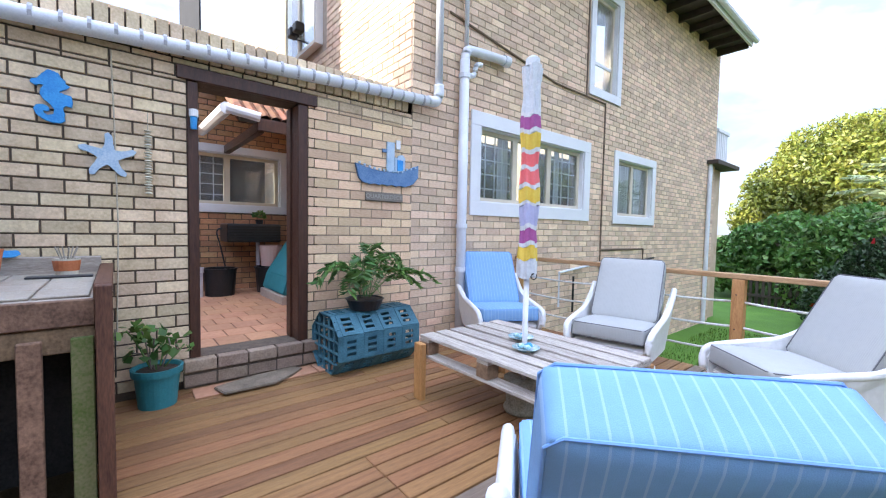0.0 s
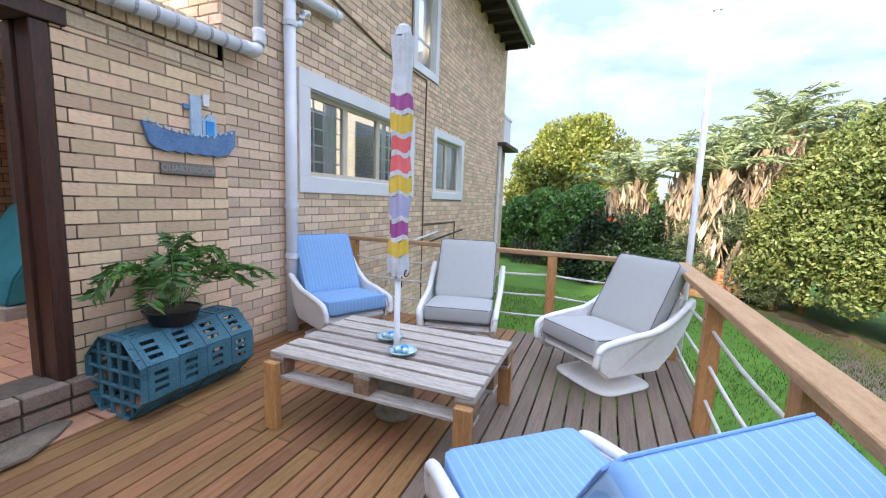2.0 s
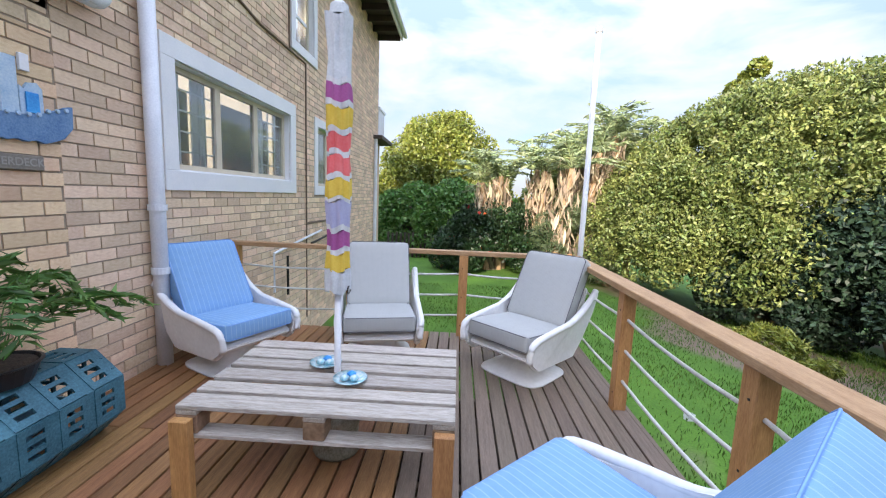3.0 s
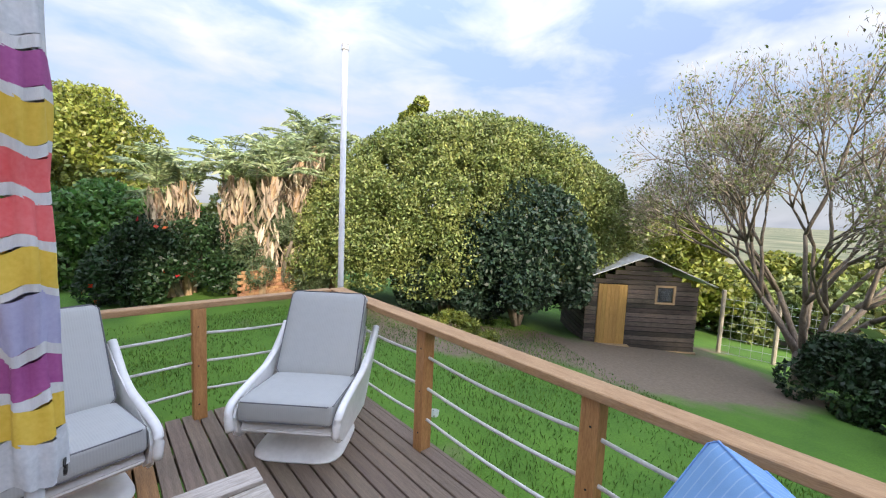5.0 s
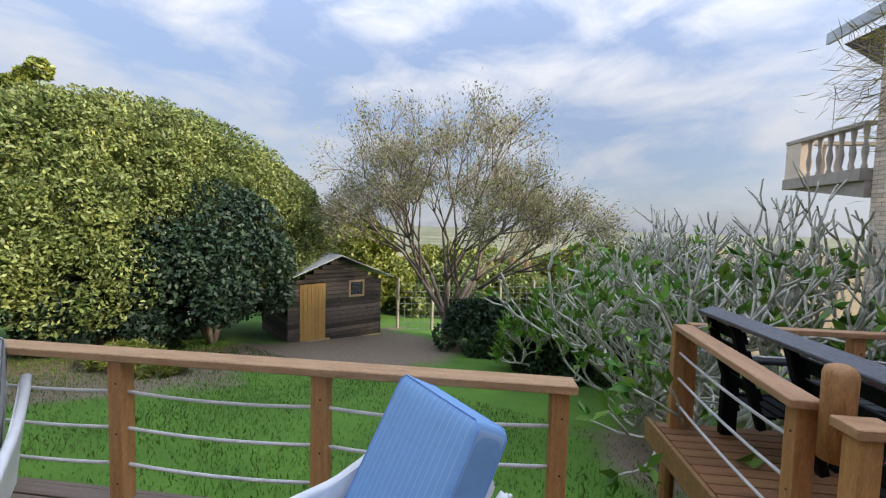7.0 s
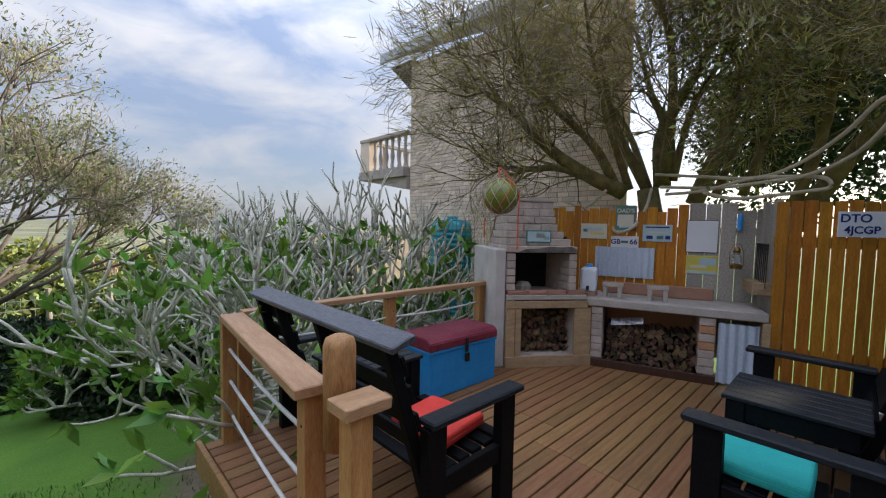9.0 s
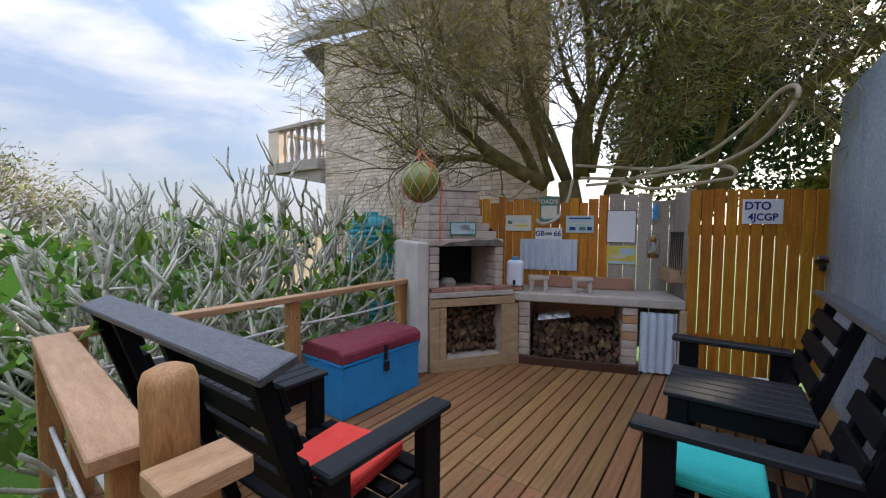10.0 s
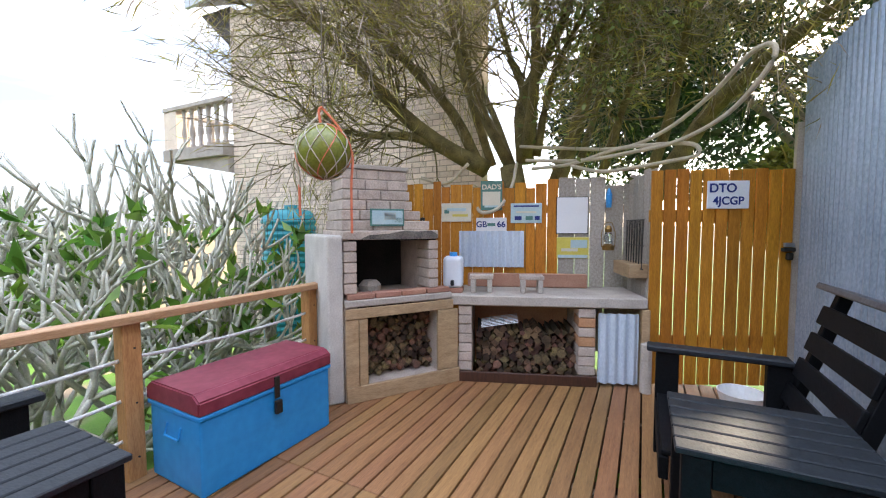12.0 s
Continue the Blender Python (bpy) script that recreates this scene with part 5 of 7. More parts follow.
fm = frame_at((-3.65, -1.36), (-4.47, -0.79))
M_SOOTY = mat("soot_stain", (0.03, 0.028, 0.026), (0.25, 0.22, 0.19), 7, 0.95, bump=0.3)
fp_ = thing("braai_fireplace", "cement-brick barbecue fireplace with sooty opening on a timber base", "fireplace", fm)
part("side_wall", B(-0.13, -0.005, 0.0, 0.95, 0, 1.30, 0.02), mat("old_whitewash", (0.42, 0.39, 0.35), (0.64, 0.61, 0.56), 5, 0.9, bump=0.5), fp_, "whitewashed masonry side")
part("hearth_slab", B(0.0, 0.93, -0.03, 0.72, 0.745, 0.80, 0.008), M_CONC, fp_)
for k in range(4):
    part("hearth_brick", B(0.02 + k * 0.225, 0.235 + k * 0.225, -0.02, 0.09, 0.802, 0.845, 0.006), M_PINKBRICK, fp_)
for k in range(5):
    z = 0.848 + k * 0.082
    part("cement_brick", B(0.0, 0.10, 0.0, 0.24, z, z + 0.076, 0.006), M_CBRICK, fp_)
    part("cement_brick", B(0.72, 0.81, 0.0, 0.24, z, z + 0.076, 0.006), M_CBRICK, fp_)
part("firebox", panel_with_holes(0.0, 0.81, 0.80, 1.26, [(0.1, 0.72, 0.80, 1.25)], 0.44), M_CBRICK, fp_).location = (0, 0.245, 0)
part("firebox_back", B(0.1, 0.8, 0.62, 0.68, 0.80, 1.26, 0), M_SOOT_SHADE, fp_, "black sooty firebox")
part("firebox_side", B(0.102, 0.112, 0.245, 0.62, 0.81, 1.25, 0), M_SOOT_SHADE, fp_)
part("firebox_top", B(0.1, 0.8, 0.03, 0.62, 1.252, 1.262, 0), M_SOOT_SHADE, fp_)
part("lintel_slab", B(-0.01, 0.81, -0.005, 0.70, 1.264, 1.335, 0.008), M_CBRICK, fp_)
for i, (z, a, b, d) in enumerate(((1.338, 0.00, 0.76, 0.62), (1.42, 0.005, 0.68, 0.58), (1.50, 0.01, 0.61, 0.54), (1.582, 0.02, 0.59, 0.5), (1.664, 0.02, 0.58, 0.46), (1.746, 0.02, 0.57, 0.46))):
    n = 3
    for j in range(n):
        o = 0.35 if i % 2 else 0.0
        u0, u1 = a + (b - a) * (0 if j == 0 else (j - o) / n), a + (b - a) * (1 if j == n - 1 else (j + 1 - o) / n)
        part("hood_brick", B(u0 + 0.003, u1 - 0.003, 0.06 + i * 0.012, d, z, z + 0.076, 0.006), M_CBRICK, fp_)
part("soot_mark", extrude_outline([(0.12, 1.266), (0.80, 1.266), (0.80, 1.30), (0.74, 1.333), (0.62, 1.325), (0.5, 1.333), (0.36, 1.31), (0.2, 1.30)], -0.009, -0.0055, "y"), M_SOOTY, fp_, "soot-darkened lintel face")
part("hood_fill", B(0.03, 0.56, 0.128, 0.45, 1.337, 1.82, 0), M_CONC, fp_)
part("hood_cap", B(0.0, 0.59, 0.11, 0.50, 1.825, 1.86, 0.006), M_CONC, fp_)
part("stone", lathe([(0, 0), (0.09, 0.01), (0.10, 0.06), (0.06, 0.1), (0, 0.11)], 9), M_CONC, fp_).location = (0.3, 0.3, 0.805)
for u0, u1, z0, z1, yy in ((0.0, 0.94, 0.655, 0.735, -0.035), (0.0, 0.10, 0.10, 0.65, -0.03), (0.105, 0.175, 0.10, 0.65, -0.025), (0.79, 0.99, 0.13, 0.65, -0.03), (0.0, 1.0, 0.0, 0.125, -0.04)):
    part("timber_facing", B(u0, u1, yy, yy + 0.03, z0, z1, 0.004), M_BRAAIW, fp_)
part("base_side", B(0.0, 0.10, 0.0, 0.6, 0.0, 0.74, 0), M_CBRICK, fp_)
part("base_side", B(0.80, 0.93, 0.0, 0.6, 0.0, 0.74, 0), M_CBRICK, fp_)
# black back sheet: recess shade behind the logs put into the colour
part("base_shade_back", B(0.1, 0.8, 0.6, 0.64, 0.0, 0.74, 0), M_SOOT_SHADE, fp_)
part("base_floor", B(0.1, 0.8, 0.0, 0.6, 0.0, 0.12, 0), M_CBRICK, fp_)


def log_pile(label, m, u0, u1, z0, z1, r0, r1, depth, seed):
    rng = random.Random(seed)
    t = thing("firewood_stack", label, "firewood", m)
    z = z0
    while z < z1 - r0:
        u = u0
        r = r0
        while u < u1 - r0:
            r = rng.uniform(r0, r1)
            n = rng.choice((3, 4, 4, 5, 7))
            bm = tube(bmesh.new(), [(u + r, 0, z + r * rng.uniform(0.8, 1.2)), (u + r + rng.gauss(0, 0.01), depth, z + r)], [r, r * 0.9], n)
            part("log", bm, M_LOG, t).location = (0, rng.uniform(0, 0.08), 0)
            u += 2 * r * 0.95
        z += 1.62 * r0 * 1.15
    return t


log_pile("split firewood stacked under the fireplace", fm @ Matrix.Translation((0, 0.1, 0)), 0.18, 0.78, 0.125, 0.60, 0.020, 0.040, 0.4, 4)
cm = frame_at((-4.47, -0.78), (-4.87, 0.36))
ct = thing("braai_counter", "grey concrete worktop on brick piers beside the fireplace", "counter", cm)
part("worktop", B(-0.08, 1.58, -0.02, 0.62, 0.675, 0.765, 0.01), M_CONC, ct)
for z in range(7):
    for u0, u1 in ((0.0, 0.12), (1.03, 1.17)):
        part("pier_brick", B(u0, u1, 0.0, 0.22, 0.09 + z * 0.083, 0.167 + z * 0.083, 0.006), M_BRICKR if z in (3, 5) and u0 else M_CBRICK, ct)
part("pier_side", B(1.03, 1.17, 0.224, 0.6, 0.0, 0.672, 0), M_CBRICK, ct)
part("pier_side", B(0.0, 0.12, 0.224, 0.6, 0.0, 0.672, 0), M_CBRICK, ct)
part("kick_board", B(0.0, 1.18, -0.03, 0.0, 0.0, 0.09, 0.004), M_DARKWOOD, ct)
part("back_panel", B(0.12, 1.03, 0.55, 0.6, 0.0, 0.67, 0), M_BRICKR, ct)
part("iron_door", corrugated(0.33, 0.60), M_IRONP, ct, "blue-grey corrugated iron panel").location = (1.19, 0.0, 0.03)
part("end_post", B(1.535, 1.60, -0.02, 0.6, 0.0, 0.67, 0.005), M_BRAAIW, ct)
part("stub", lathe([(0, 0), (0.045, 0), (0.045, 0.4), (0, 0.42)], 12), M_CONC, ct).location = (1.55, -0.08, 0)
part("shelf_board", B(0.05, 1.2, 0.48, 0.56, 0.77, 0.90, 0.006), M_PINKBRICK, ct, "reddish brick upstand")
log_pile("split firewood under the counter", cm @ Matrix.Translation((0, 0.1, 0)), 0.15, 1.0, 0.02, 0.43, 0.022, 0.045, 0.36, 9)
grd = thing("grill_grid", "small steel braai grid lying on the firewood", "grill", cm @ pose(0.2, 0.05, 0.47, 8, -6, 0))
for k in range(7):
    part("bar", T([(0, k * 0.035, 0), (0.33, k * 0.035, 0.02)], 0.0035, 5), M_STEEL, grd)
for u in (0.10, 0.55):
    st = thing("paver_stand", "cement paver bench standing on the counter", "paver", cm @ Matrix.Translation((u, 0.12, 0.765)), group="paver stands")
    part("foot", B(0, 0.045, 0, 0.14, 0, 0.12, 0.006), M_CONC, st)
    part("foot", B(0.15, 0.195, 0, 0.14, 0, 0.12, 0.006), M_CONC, st)
    part("top", B(-0.01, 0.205, 0, 0.14, 0.122, 0.16, 0.006), M_CBRICK, st)
jug = thing("water_jug", "white plastic water container with blue cap and tap", "water container", cm @ Matrix.Translation((-0.06, 0.16, 0.765)))
part("body", B(-0.09, 0.09, -0.08, 0.08, 0.045, 0.33, 0.035), mat("translucent_white_plastic", (0.70, 0.76, 0.84), (0.80, 0.84, 0.90), 3, 0.35), jug)
part("cap", lathe([(0, 0), (0.035, 0), (0.035, 0.04), (0, 0.045)], 16), M_SEAF, jug).location = (0, 0, 0.325)
part("tap", B(-0.015, 0.015, -0.12, -0.08, 0.07, 0.12, 0.006), M_BLACKP, jug)
part("foot", B(-0.09, 0.09, -0.08, 0.08, 0, 0.043, 0.006), M_PINKBRICK, jug)

bf = thing("back_fence", "orange stained board fence behind the braai", "fence", cm @ Matrix.Translation((0, 0.66, 0)))
rng_ = random.Random(3)
u = -0.62
i = 0
while u < 0.9:
    w = rng_.uniform(0.085, 0.12)
    part("board", B(u, u + w - 0.006, 0, 0.02, 0.1, 1.80 + rng_.uniform(-0.05, 0.05), 0.003), M_ORANGE, bf)
    u += w
while u < 1.72:
    w = rng_.uniform(0.12, 0.18)
    part("board", B(u, u + w - 0.006, 0, 0.02, 0.1, 1.80 + rng_.uniform(-0.04, 0.06), 0.003), M_PALLET, bf)
    u += w
part("fence_rail", B(-0.62, 1.7, 0.022, 0.06, 1.5, 1.58), M_ORANGE, bf)
sidef = thing("side_boards", "upright grey weathered boards beside the gate", "fence", cm @ pose(1.62, 0.66, 0, 0, 0, -90))
for k in range(5):
    part("board", B(k * 0.13, k * 0.13 + 0.12, 0, 0.02, 0.1, 1.86 - 0.02 * (k % 3), 0.003), M_PALLET, sidef)
part("shelf_block", B(0.1, 0.55, -0.16, -0.002, 0.92, 1.04, 0.005), M_BRAAIW, sidef)


def text_mesh(name, body, size, material, parent, x, z, y=-0.012, align="CENTER"):
    cu = bpy.data.curves.new(name, "FONT")
    cu.body, cu.size, cu.extrude, cu.align_x, cu.align_y = body, size, 0.0008, align, "CENTER"
    cu.offset = size * 0.022
    tmp = bpy.data.objects.new("tmp", cu)
    scene.collection.objects.link(tmp)
    me = bpy.data.meshes.new_from_object(tmp.evaluated_get(bpy.context.evaluated_depsgraph_get()))
    bpy.data.objects.remove(tmp)
    me.materials.clear()
    me.materials.append(material)
    o = new(name, me)
    o.parent = parent
    o.matrix_basis = pose(x, y, z, 90, 0, 0)
    return o


def plate(name, label, m, w, h, base, category="sign", bars=()):
    t = thing(name, label, category, m)
    part("board", B(-w / 2, w / 2, -0.008, 0, -h / 2, h / 2, 0.003), base, t)
    for x, z, bw, bh, mm in bars:
        part("painted_shape", B(x - bw / 2, x + bw / 2, -0.0115, -0.0085, z - bh / 2, z + bh / 2, 0), mm, t)
    return t


M_SKY = mat("pale_blue_sign", (0.33, 0.50, 0.56), (0.55, 0.68, 0.68), 9, 0.5)
M_CREAM = mat("cream_sign", (0.60, 0.56, 0.44), (0.72, 0.68, 0.56), 9, 0.5)
M_NAVY = mat("navy_letters", (0.005, 0.02, 0.14), (0.01, 0.03, 0.20), 9, 0.5, bump=0)
M_GREENS = mat("green_sign", (0.05, 0.16, 0.14), (0.10, 0.25, 0.21), 9, 0.5)
M_YELLOW = mat("yellow_sign", (0.60, 0.50, 0.08), (0.72, 0.62, 0.15), 9, 0.5)
bk = cm @ Matrix.Translation((0, 0.655, 0))
plate("tin_sign", "small cream tin sign with a blue picture", bk @ Matrix.Translation((-0.08, 0, 1.51)), 0.31, 0.19, M_CREAM, bars=((0.0, 0.03, 0.2, 0.03, M_SKY), (0.04, -0.03, 0.16, 0.025, M_YELLOW), (-0.1, 0.01, 0.05, 0.04, M_GREENS)))
s = plate("tin_sign", "shield-shaped tin sign in dark green", bk @ Matrix.Translation((0.28, 0, 1.68)), 0.22, 0.30, M_GREENS, bars=((0, -0.03, 0.18, 0.14, M_CREAM), (0, -0.11, 0.14, 0.02, M_SKY)))
text_mesh("lettering", "DAD'S", 0.07, M_CREAM, s, 0, 0.085)
s = plate("number_plate", "white number plate with black characters", bk @ Matrix.Translation((0.28, 0, 1.385)), 0.31, 0.14, M_WHITE, "number plate", bars=((0, 0, 0.08, 0.03, M_GREENS),))
text_mesh("lettering", "GB", 0.085, M_NAVY, s, -0.10, 0)
text_mesh("lettering", "66", 0.085, M_NAVY, s, 0.10, 0)
plate("tin_sign", "turquoise tin sign with a row of small cars", bk @ Matrix.Translation((0.63, 0, 1.50)), 0.31, 0.20, M_SKY, bars=((0, 0.07, 0.25, 0.015, M_NAVY), (-0.08, -0.05, 0.07, 0.04, M_NAVY), (0.03, -0.05, 0.07, 0.04, M_GREENS), (0.11, -0.05, 0.05, 0.04, M_NAVY), (0, 0.01, 0.2, 0.02, M_CREAM)))
wb = plate("white_board", "blank white enamel board in a thin dark edge", bk @ Matrix.Translation((1.08, -0.006, 1.475)), 0.31, 0.37, M_DARKMETAL, "board")
part("face", B(-0.148, 0.148, -0.012, -0.0085, -0.178, 0.178, 0), M_WHITE, wb)
plate("tin_sign", "yellow and blue tin beach sign", bk @ Matrix.Translation((1.09, 0, 1.15)), 0.31, 0.21, M_YELLOW, bars=((0.06, 0.04, 0.16, 0.08, M_SKY), (-0.03, -0.02, 0.16, 0.03, M_CREAM), (0, -0.085, 0.29, 0.03, M_SKY)))
ci = thing("iron_panel", "small corrugated iron panel on the back fence", "panel", bk @ Matrix.Translation((-0.05, -0.02, 0.95)))
part("sheet", corrugated(0.66, 0.37), M_IRONP, ci)
fs = plate("tin_sign", "small green tin sign on the fireplace hood", fm @ Matrix.Translation((0.37, 0.05, 1.44)), 0.29, 0.14, M_GREENS, bars=((0, 0, 0.26, 0.11, M_SKY), (0.02, 0.01, 0.1, 0.06, M_CREAM), (0.09, -0.02, 0.06, 0.04, M_GREENS)))
jr = thing("small_jar", "small white glass jar on the fireplace shoulder", "jar", fm @ Matrix.Translation((0.72, 0.12, 1.336)))
part("body", lathe([(0, 0), (0.032, 0), (0.036, 0.05), (0.02, 0.075), (0, 0.08)], 14), M_GRP, jr)
part("cap", lathe([(0, 0), (0.022, 0), (0.022, 0.025), (0, 0.03)], 12), M_DARKMETAL, jr).location = (0, 0, 0.08)
lant = thing("hurricane_lantern", "old brass hurricane lantern hanging by the grid", "lantern", cm @ Matrix.Translation((1.38, 0.46, 1.14)))
M_BRASS = mat("old_brass", (0.20, 0.11, 0.03), (0.36, 0.22, 0.08), 12, 0.4, metal=0.8)
part("tank", lathe([(0, 0), (0.055, 0), (0.058, 0.04), (0.03, 0.06), (0, 0.06)], 16), M_BRASS, lant)
part("globe", lathe([(0.028, 0.065), (0.045, 0.10), (0.04, 0.14), (0.026, 0.165)], 16), M_GLASS, lant)
part("chimney", lathe([(0.03, 0.17), (0.034, 0.2), (0.02, 0.23), (0, 0.235)], 14), M_BRASS, lant)
part("bail", T([(-0.06, 0, 0.03), (-0.062, 0, 0.17), (-0.03, 0, 0.26), (0.03, 0, 0.26), (0.062, 0, 0.17), (0.06, 0, 0.03)], 0.004, 6), M_BRASS, lant)
gg = thing("hanging_grids", "blackened braai grids hanging on the side boards", "grill", cm @ pose(1.60, 0.56, 1.0, 0, 0, -90))
for k in range(14):
    part("bar", T([(0.05 + k * 0.033, -0.04 - 0.01 * (k % 2), 0), (0.05 + k * 0.033, -0.04, 0.42)], 0.004, 5), M_DARKMETAL, gg)
for z in (0.0, 0.2, 0.42):
    part("cross_bar", T([(0.04, -0.045, z), (0.50, -0.045, z)], 0.005, 5), M_DARKMETAL, gg)
bo = thing("blue_bottle_holder", "small blue hanging bottle ornament", "ornament", bk @ Matrix.Translation((1.42, -0.04, 1.55)))
part("body", lathe([(0, 0), (0.025, 0), (0.03, 0.12), (0.012, 0.18), (0, 0.19)], 12), M_SEAF, bo)

# ---- gate ----
gm = frame_at((-5.0, 0.72), (-5.45, 1.73))
gt = thing("board_gate", "orange stained board gate with gaps, closed", "gate", gm)
for k in range(11):
    w = 0.098
    part("board", B(0.0 + k * 0.1035, k * 0.1035 + w - 0.008, 0, 0.02, 0.04, 1.82 + 0.006 * (k % 3), 0.003), M_ORANGE, gt)
for z in (0.35, 1.4):
    part("ledge", B(0.0, 1.13, 0.022, 0.05, z, z + 0.10), M_ORANGE, gt)
part("latch", B(1.03, 1.13, -0.035, -0.002, 1.16, 1.19, 0.004), M_DARKMETAL, gt)
part("padlock", B(1.06, 1.11, -0.045, -0.01, 1.09, 1.15, 0.01), M_DARKMETAL, gt)
part("latch_plate", B(1.05, 1.13, -0.02, -0.001, 1.195, 1.23, 0.003), M_STEEL, gt)
s = plate("number_plate", "white number plate with blue characters on the gate", gm @ Matrix.Translation((0.60, -0.002, 1.62)), 0.33, 0.225, M_WHITE, "number plate")
text_mesh("lettering", "DTO", 0.100, M_NAVY, s, -0.045, 0.05)
text_mesh("lettering", "4JCGP", 0.090, M_NAVY, s, 0, -0.052)
bu = thing("grey_bowl", "pale grey plastic bowl beside the gate", "bowl", Matrix.Translation((-4.9, 1.35, 0)))
part("bowl", lathe([(0, 0), (0.12, 0), (0.16, 0.13), (0.15, 0.13), (0.11, 0.02), (0, 0.02)], 20), M_GRP, bu)


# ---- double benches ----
# black paint lifted to grey: the rail's sky sheen is in the colour
M_SHEENRAIL = mat("black_rail_grey_sheen", (0.035, 0.038, 0.045), (0.10, 0.105, 0.12), 8, 0.38, spec=0.5, bump=0.35, stretch=(2, 6, 6), fine=30)
def double_bench(m, label, cushions):
    """Two slatted seats with a table between; local x along the bench, front at y=0, back at y=0.8."""
    t = thing("double_bench", label, "bench", m, group="black double benches")
    L = 1.69
    for x0 in (0.0, L - 0.07):
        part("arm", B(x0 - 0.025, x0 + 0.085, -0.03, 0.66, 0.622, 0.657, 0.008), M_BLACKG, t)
        part("front_leg", B(x0, x0 + 0.06, 0.02, 0.14, 0.0, 0.62, 0.004), M_BLACK, t)
        part("rear_leg", B(x0, x0 + 0.06, 0.55, 0.67, 0.0, 0.62, 0.004), M_BLACK, t)
        part("side_rail", B(x0 + 0.01, x0 + 0.05, 0.14, 0.55, 0.26, 0.36, 0.004), M_BLACK, t)
    tx0, tx1 = 0.75, 1.25
    for k in range(6):
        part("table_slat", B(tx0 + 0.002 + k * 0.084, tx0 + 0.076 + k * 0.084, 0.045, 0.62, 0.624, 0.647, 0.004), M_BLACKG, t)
    for x in (tx0 + 0.01, tx1 - 0.07):
        part("table_leg", B(x, x + 0.06, 0.065, 0.15, 0.0, 0.622, 0.004), M_BLACK, t)
        part("table_rail", B(x + 0.01, x + 0.05, 0.15, 0.58, 0.52, 0.622, 0.004), M_BLACK, t)
    for a, b in ((0.065, tx0), (tx1, L - 0.075)):
        for k in range(6):
            part("seat_slat", B(a, b, 0.03 + k * 0.095, 0.11 + k * 0.095, 0.352 - k * 0.006, 0.374 - k * 0.006, 0.004), M_BLACK, t)
        part("seat_rail", B(a, b, 0.02, 0.06, 0.24, 0.345, 0.004), M_BLACK, t)
        bmx = pose(0, 0.58, 0.34, -17, 0, 0)
        for k in range(4):
            part("back_slat", box(bmesh.new(), a + 0.0, b, -0.012, 0.012, 0.12 + k * 0.145, 0.215 + k * 0.145, 0.004, bmx), M_BLACK, t)
        for x in (a, b - 0.05):
            part("back_upright", box(bmesh.new(), x, x + 0.05, 0.014, 0.07, -0.1, 0.72, 0.004, bmx), M_BLACK, t)
    part("top_rail", box(bmesh.new(), 0.0, L, -0.05, 0.085, 0.722, 0.755, 0.006, pose(0, 0.58, 0.34, -17, 0, 0)), M_SHEENRAIL, t, "black top rail with grey sheen in its colour")
    return t


double_bench(pose(-2.00, -0.02, 0, 0, 0, -90) , "black slatted double bench with middle table beside the railing", ())
double_bench(pose(-4.02, 0.73, 0, 0, 0, 0), "black slatted double bench against the corrugated iron wall", ())
for lab, mm, m_ in (("bright red folded seat cushion on the black bench", M_RED, pose(-1.72, -0.37, 0.384, 0, 0, 8) @ Matrix.Diagonal((0.86, 0.86, 1, 1))), ("turquoise flat seat cushion on the black bench", M_TURQ, pose(-2.585, 0.98, 0.384, 0, 0, 0) @ Matrix.Diagonal((0.78, 0.85, 1, 1))), ("red seat cushion on the bench by the gate", M_RED, pose(-3.57, 1.02, 0.384, 0, 0, 0) @ Matrix.Diagonal((0.5, 0.85, 1, 1)))):
    c = thing("seat_pad", lab, "cushion", m_, group="bench pads")
    part("pad", B(-0.22, 0.22, -0.23, 0.23, 0, 0.07, 0.03), mm, c)
    part("pad_seam", piping(0.44, 0.46, 0.035, 0.004), mm, c)

# ---- chest ----
chm = pose(-2.47, -1.27, 0, 0, 0, 178)
ch = thing("storage_chest", "bright blue wooden chest with worn maroon lid and black hasp", "chest", chm)
part("body", B(0, 0.87, 0, 0.47, 0.0, 0.40, 0.012), M_CHEST, ch)
part("rim", B(-0.01, 0.88, -0.01, 0.48, 0.402, 0.425, 0.004), M_CHEST, ch)
part("lid", extrude_outline([(-0.012, 0.427), (0.482, 0.427), (0.482, 0.50), (0.43, 0.535), (0.04, 0.535), (-0.012, 0.50)], -0.012, 0.882, "x", 0.008), M_LID, ch)
part("hasp", B(0.42, 0.455, -0.024, -0.013, 0.36, 0.49, 0.003), M_DARKMETAL, ch)
part("padlock", B(0.415, 0.46, -0.04, -0.014, 0.27, 0.35, 0.012), M_DARKMETAL, ch)
part("handle", T([(-0.002, 0.17, 0.33), (-0.018, 0.17, 0.27), (-0.018, 0.30, 0.27), (-0.002, 0.30, 0.33)], 0.006, 6), M_CHEST, ch)

# ---- glass float ----
gf_ = thing("glass_float", "green glass fishing float in a rope net hanging from a branch", "float", Matrix.Translation((-3.18, -1.10, 1.825)))
part("ball", lathe([(0.165 * math.sin(a * math.pi / 18), -0.165 * math.cos(a * math.pi / 18)) for a in range(19)], 28), M_FLOAT, gf_, smooth=True)
